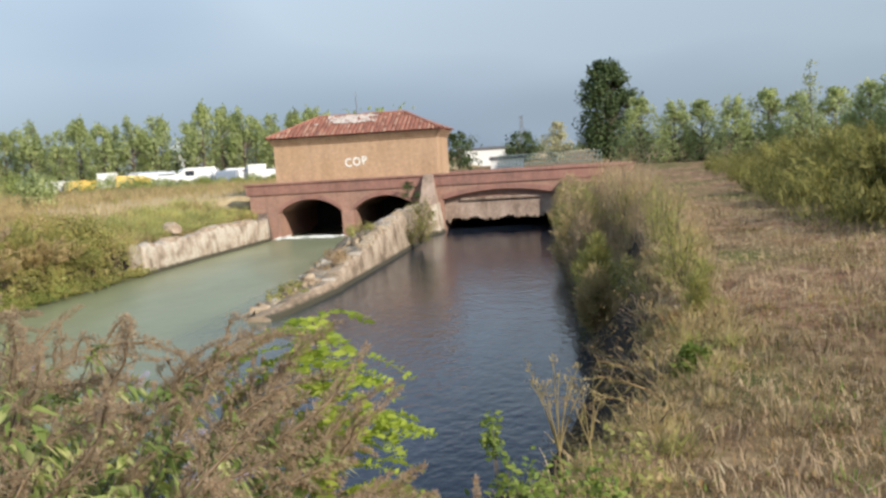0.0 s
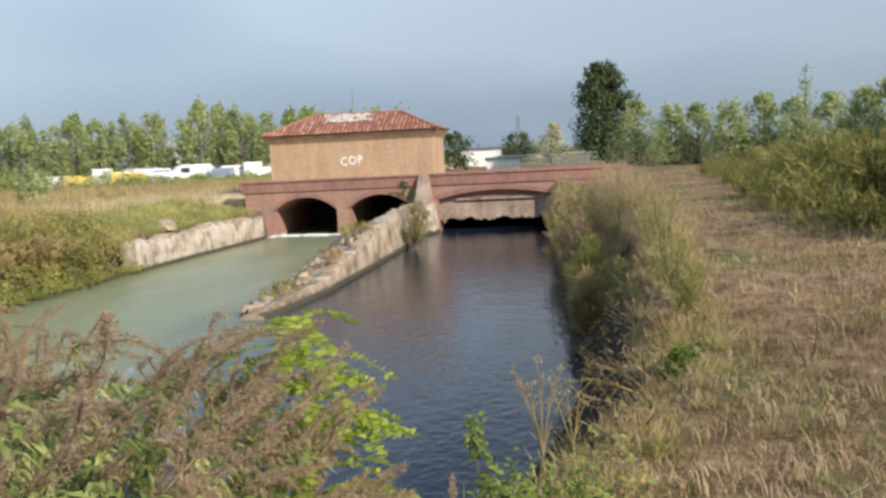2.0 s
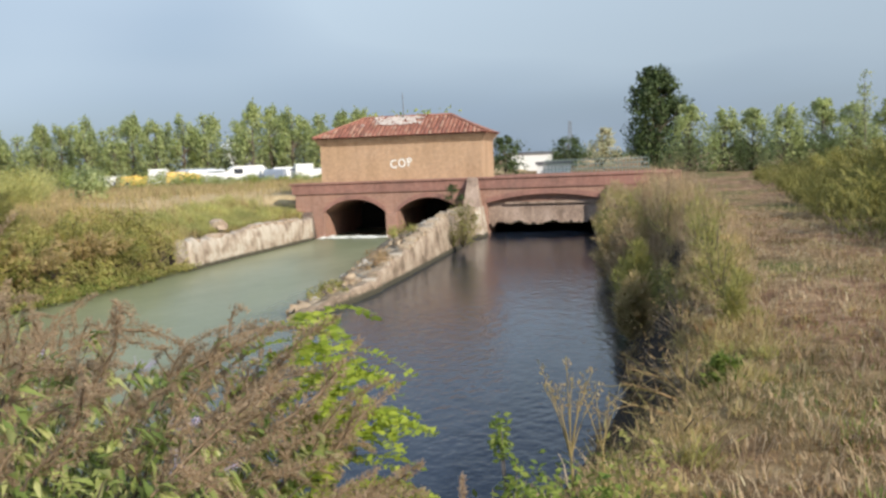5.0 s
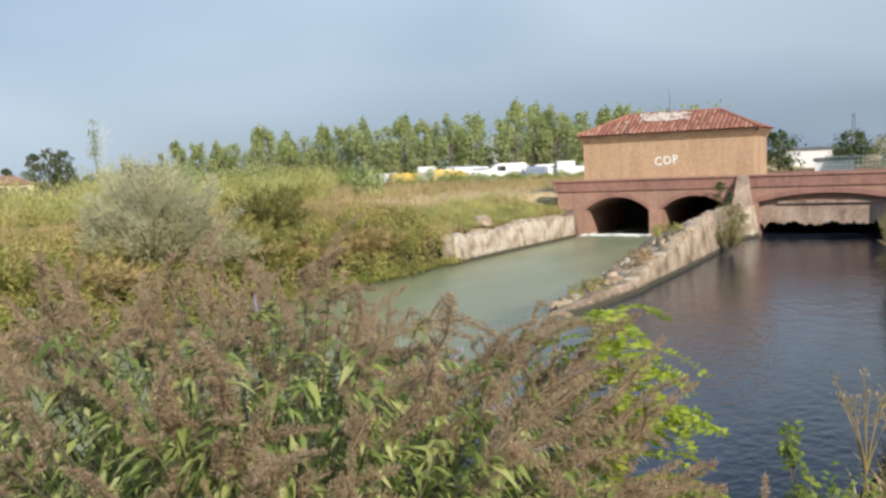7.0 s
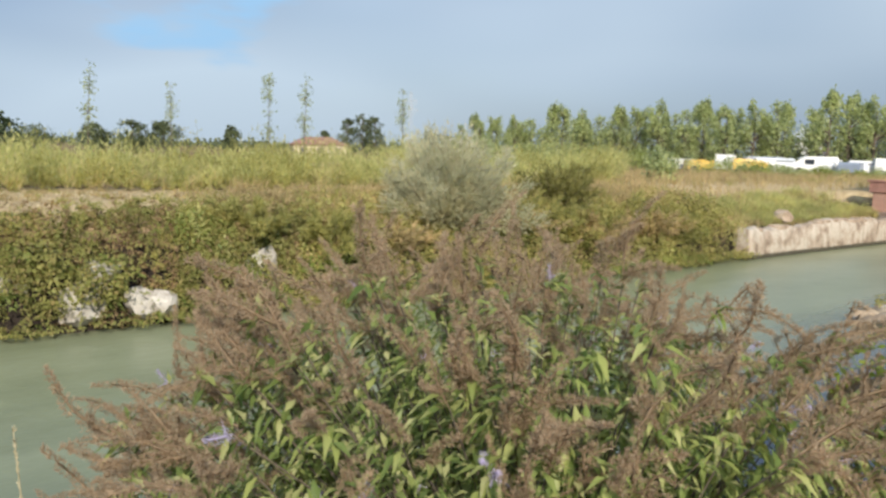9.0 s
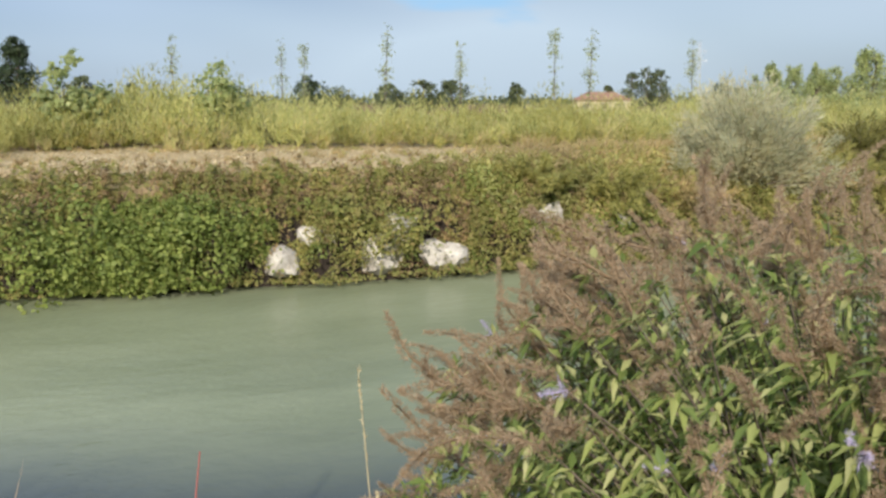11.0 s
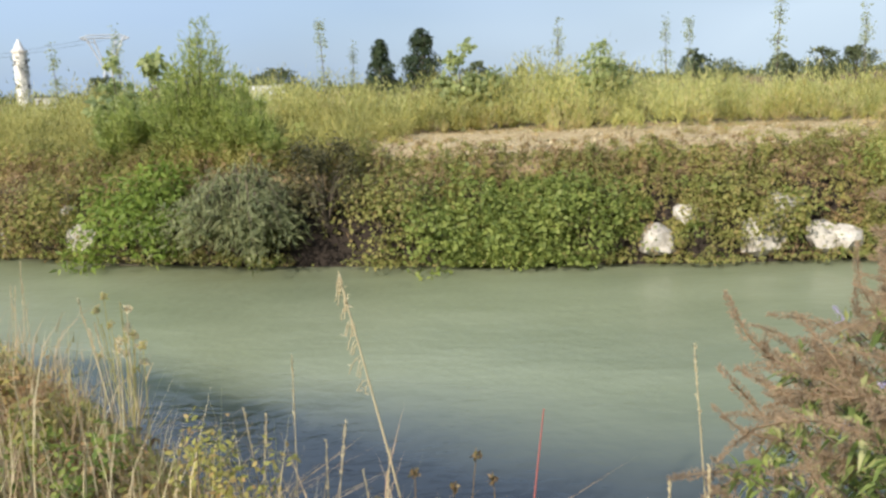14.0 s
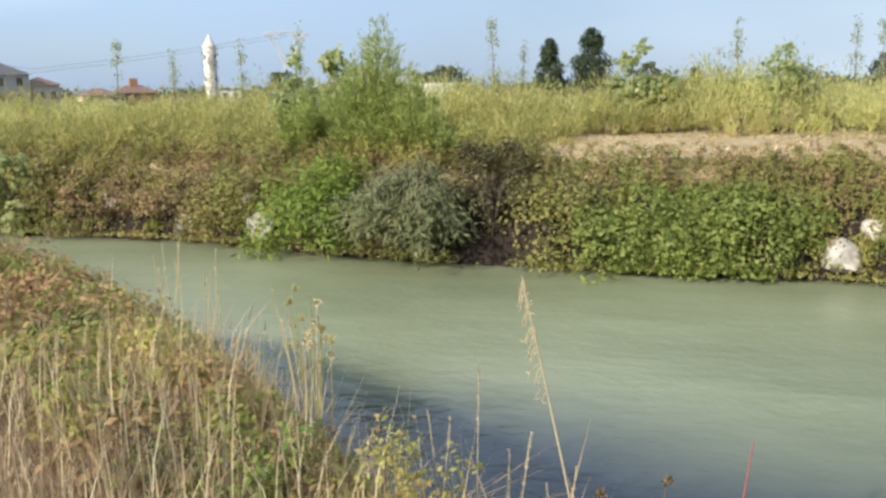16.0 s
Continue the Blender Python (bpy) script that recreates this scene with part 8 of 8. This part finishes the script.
def lattice(name, label, az, d, h, wbase, wtop, arms, r, mat, category="pylon"):
    root = new(name)
    x, y = polar(az, d)
    root.matrix_basis = pose(x, y, 0, 0, 0, az)
    tagged(root, label, category)
    pile = Pile()
    n = 9
    P = lambda k, s: np.array([(wbase + (wtop - wbase) * s) * (1 if k in (0, 1) else -1), (wbase + (wtop - wbase) * s) * (1 if k in (0, 3) else -1), h * s])
    for k in range(4):
        pile.add(*tube([P(k, 0), P(k, 0.5), P(k, 1)], [r, r, r], 4))
        for i in range(n):
            a, b = P(k, i / n), P((k + 1) % 4, (i + 1) / n)
            pile.add(*tube([a, (a + b) / 2, b], [r * 0.6] * 3, 3))
    pile.out("mast", mat, root)
    for z, w in arms:
        pile = Pile()
        for a, b in (((-w, 0, z), (w, 0, z)), ((-w, 0, z), (0, 0, z * 0.86)), ((w, 0, z), (0, 0, z * 0.86)), ((-w, 0, z), (0, 0, z * 1.02)), ((w, 0, z), (0, 0, z * 1.02))):
            a, b = np.array(a), np.array(b)
            pile.add(*tube([a, (a + b) / 2, b], [r * 0.7] * 3, 4))
        pile.out("cross_arm", mat, root)
    return root


M_GALV = plain("pale_galvanised_steel", (0.55, 0.57, 0.58), 0.5, 0.3, 0.1)
def build_pylon(az, d):
    root = new("power_pylon")
    root.matrix_basis = pose(*polar(az, d), 0, 0, 0, az)
    tagged(root, "pale steel high-voltage pylon with a forked head", "pylon")
    pile = Pile()
    for s in (-1, 1):
        for v in (-1, 1):
            line = [(3.2 * s, 3.2 * v, 0), (1.0 * s, 0.9 * v, 11.5), (3.6 * s, 0.5 * v, 17.5), (6.2 * s, 0.3 * v, 22.6)]
            for a, b in zip(line, line[1:]):
                pile.add(*tube([a, b], [0.26, 0.26], 4))
        inner = [(0.2 * s, 0, 12.2), (2.2 * s, 0, 17.6), (3.6 * s, 0, 22.4)]
        for a, b in zip(inner, inner[1:]):
            pile.add(*tube([a, b], [0.22, 0.22], 4))
        for k in range(6):
            z0, z1 = 1.9 * k, 1.9 * (k + 1)
            w0, w1 = 3.2 - 2.2 * z0 / 11.5, 3.2 - 2.2 * z1 / 11.5
            pile.add(*tube([(w0 * s, -w0, z0), (-w1 * s, -w1, z1)], [0.09, 0.09], 3))
    pile.out("mast", M_GALV, root)
    arm = Pile()
    for a, b in (((-8.2, 0, 22.8), (8.2, 0, 22.8)), ((-8.2, 0, 22.8), (-3.2, 0, 21.0)), ((8.2, 0, 22.8), (3.2, 0, 21.0)), ((-5.5, 0, 23.8), (5.5, 0, 23.8)), ((-8.2, 0, 22.8), (-5.5, 0, 23.8)), ((8.2, 0, 22.8), (5.5, 0, 23.8))):
        arm.add(*tube([a, b], [0.22, 0.22], 4))
    arm.out("cross_arm", M_GALV, root)


build_pylon(110.1, 350)
lattice("radio_mast", "thin dark lattice mast on the horizon", 6.3, 300, 13.2, 0.8, 0.3, (), 0.13, M_STEEL, "mast")
lattice("radio_mast", "thin pale lattice mast on the horizon", 51.0, 420, 28, 1.0, 0.4, ((24, 3.0), (20, 3.5)), 0.10, M_GALV, "mast")
a = np.array([*polar(110.1, 350), 22.0])
b = np.array([*polar(124.5, 330), 9.5])
c = np.array([*polar(140.0, 360), 24.0])
for dz in (0.0, 1.2):
    pts = [a + (b - a) * s + np.array([0, 0, -3.0 * s * (1 - s) + dz]) for s in np.linspace(0, 1, 12)] + [b + (c - b) * s + np.array([0, 0, dz]) for s in np.linspace(0.1, 1, 6)]
    v, f = tube(pts, [0.05] * len(pts), 4)
    tagged(soup("power_line", v, f, M_STEEL), "thin dark power line against the sky", "cable")


M_RAIL = plain("grey_green_paint", (0.20, 0.25, 0.23), 0.6, 0.0, 0.2)


def build_railing():
    root = new("railing")
    x0, x1, y = -8.0, -1.5, 58.0
    root.matrix_basis = pose(x0, y, 0.0)
    tagged(root, "grey-green steel railing beside the road behind the bridge", "railing")
    L = x1 - x0
    for z in (0.8, 1.1, 1.38):
        v, f = tube([(0, 0, z), (L / 2, 0, z), (L, 0, z)], [0.03] * 3, 5)
        soup("rail", v, f, M_RAIL, root)
    n = 28
    for i in range(n + 1):
        v, f = tube([(L * i / n, 0, -0.1), (L * i / n, 0, 0.8), (L * i / n, 0, 1.38)], [0.022] * 3, 4)
        soup("post", v, f, M_RAIL, root)


build_railing()


# low shrubs between the field and the parked vehicles
for i, (az, d, r, h) in enumerate(((21.9, 83, 1.0, 0.6), (23.3, 84, 1.2, 0.8), (24.2, 83, 0.9, 0.6), (25.4, 84, 1.2, 0.7), (26.3, 83, 1.0, 0.8), (28.6, 84, 1.2, 0.8), (30.4, 84, 1.1, 0.7), (27.6, 80, 1.3, 0.8), (29.6, 82, 1.4, 1.0), (31.2, 82, 1.9, 1.4), (32.4, 81, 1.7, 1.2), (34.3, 82, 2.0, 1.7), (35.3, 81, 2.0, 1.7), (36.2, 80, 2.0, 1.9), (37.2, 80, 1.8, 2.0), (38.6, 78, 1.8, 1.9), (40.0, 76, 2.0, 2.1), (41.6, 74, 2.0, 2.2), (43.4, 72, 2.0, 2.3), (45.2, 70, 2.0, 2.2))):
    x, y = polar(az, d)
    make_bush("field_shrub", "light green shrub before the parked vans", x, y, float(ground_z(x, y)) - 0.05, r, r, h, 900, 0.2, L_ROW if i % 2 else L_HAZEGREEN, 760 + i, 0.4, 8, 0.0, "shrubs before the vans", 16)
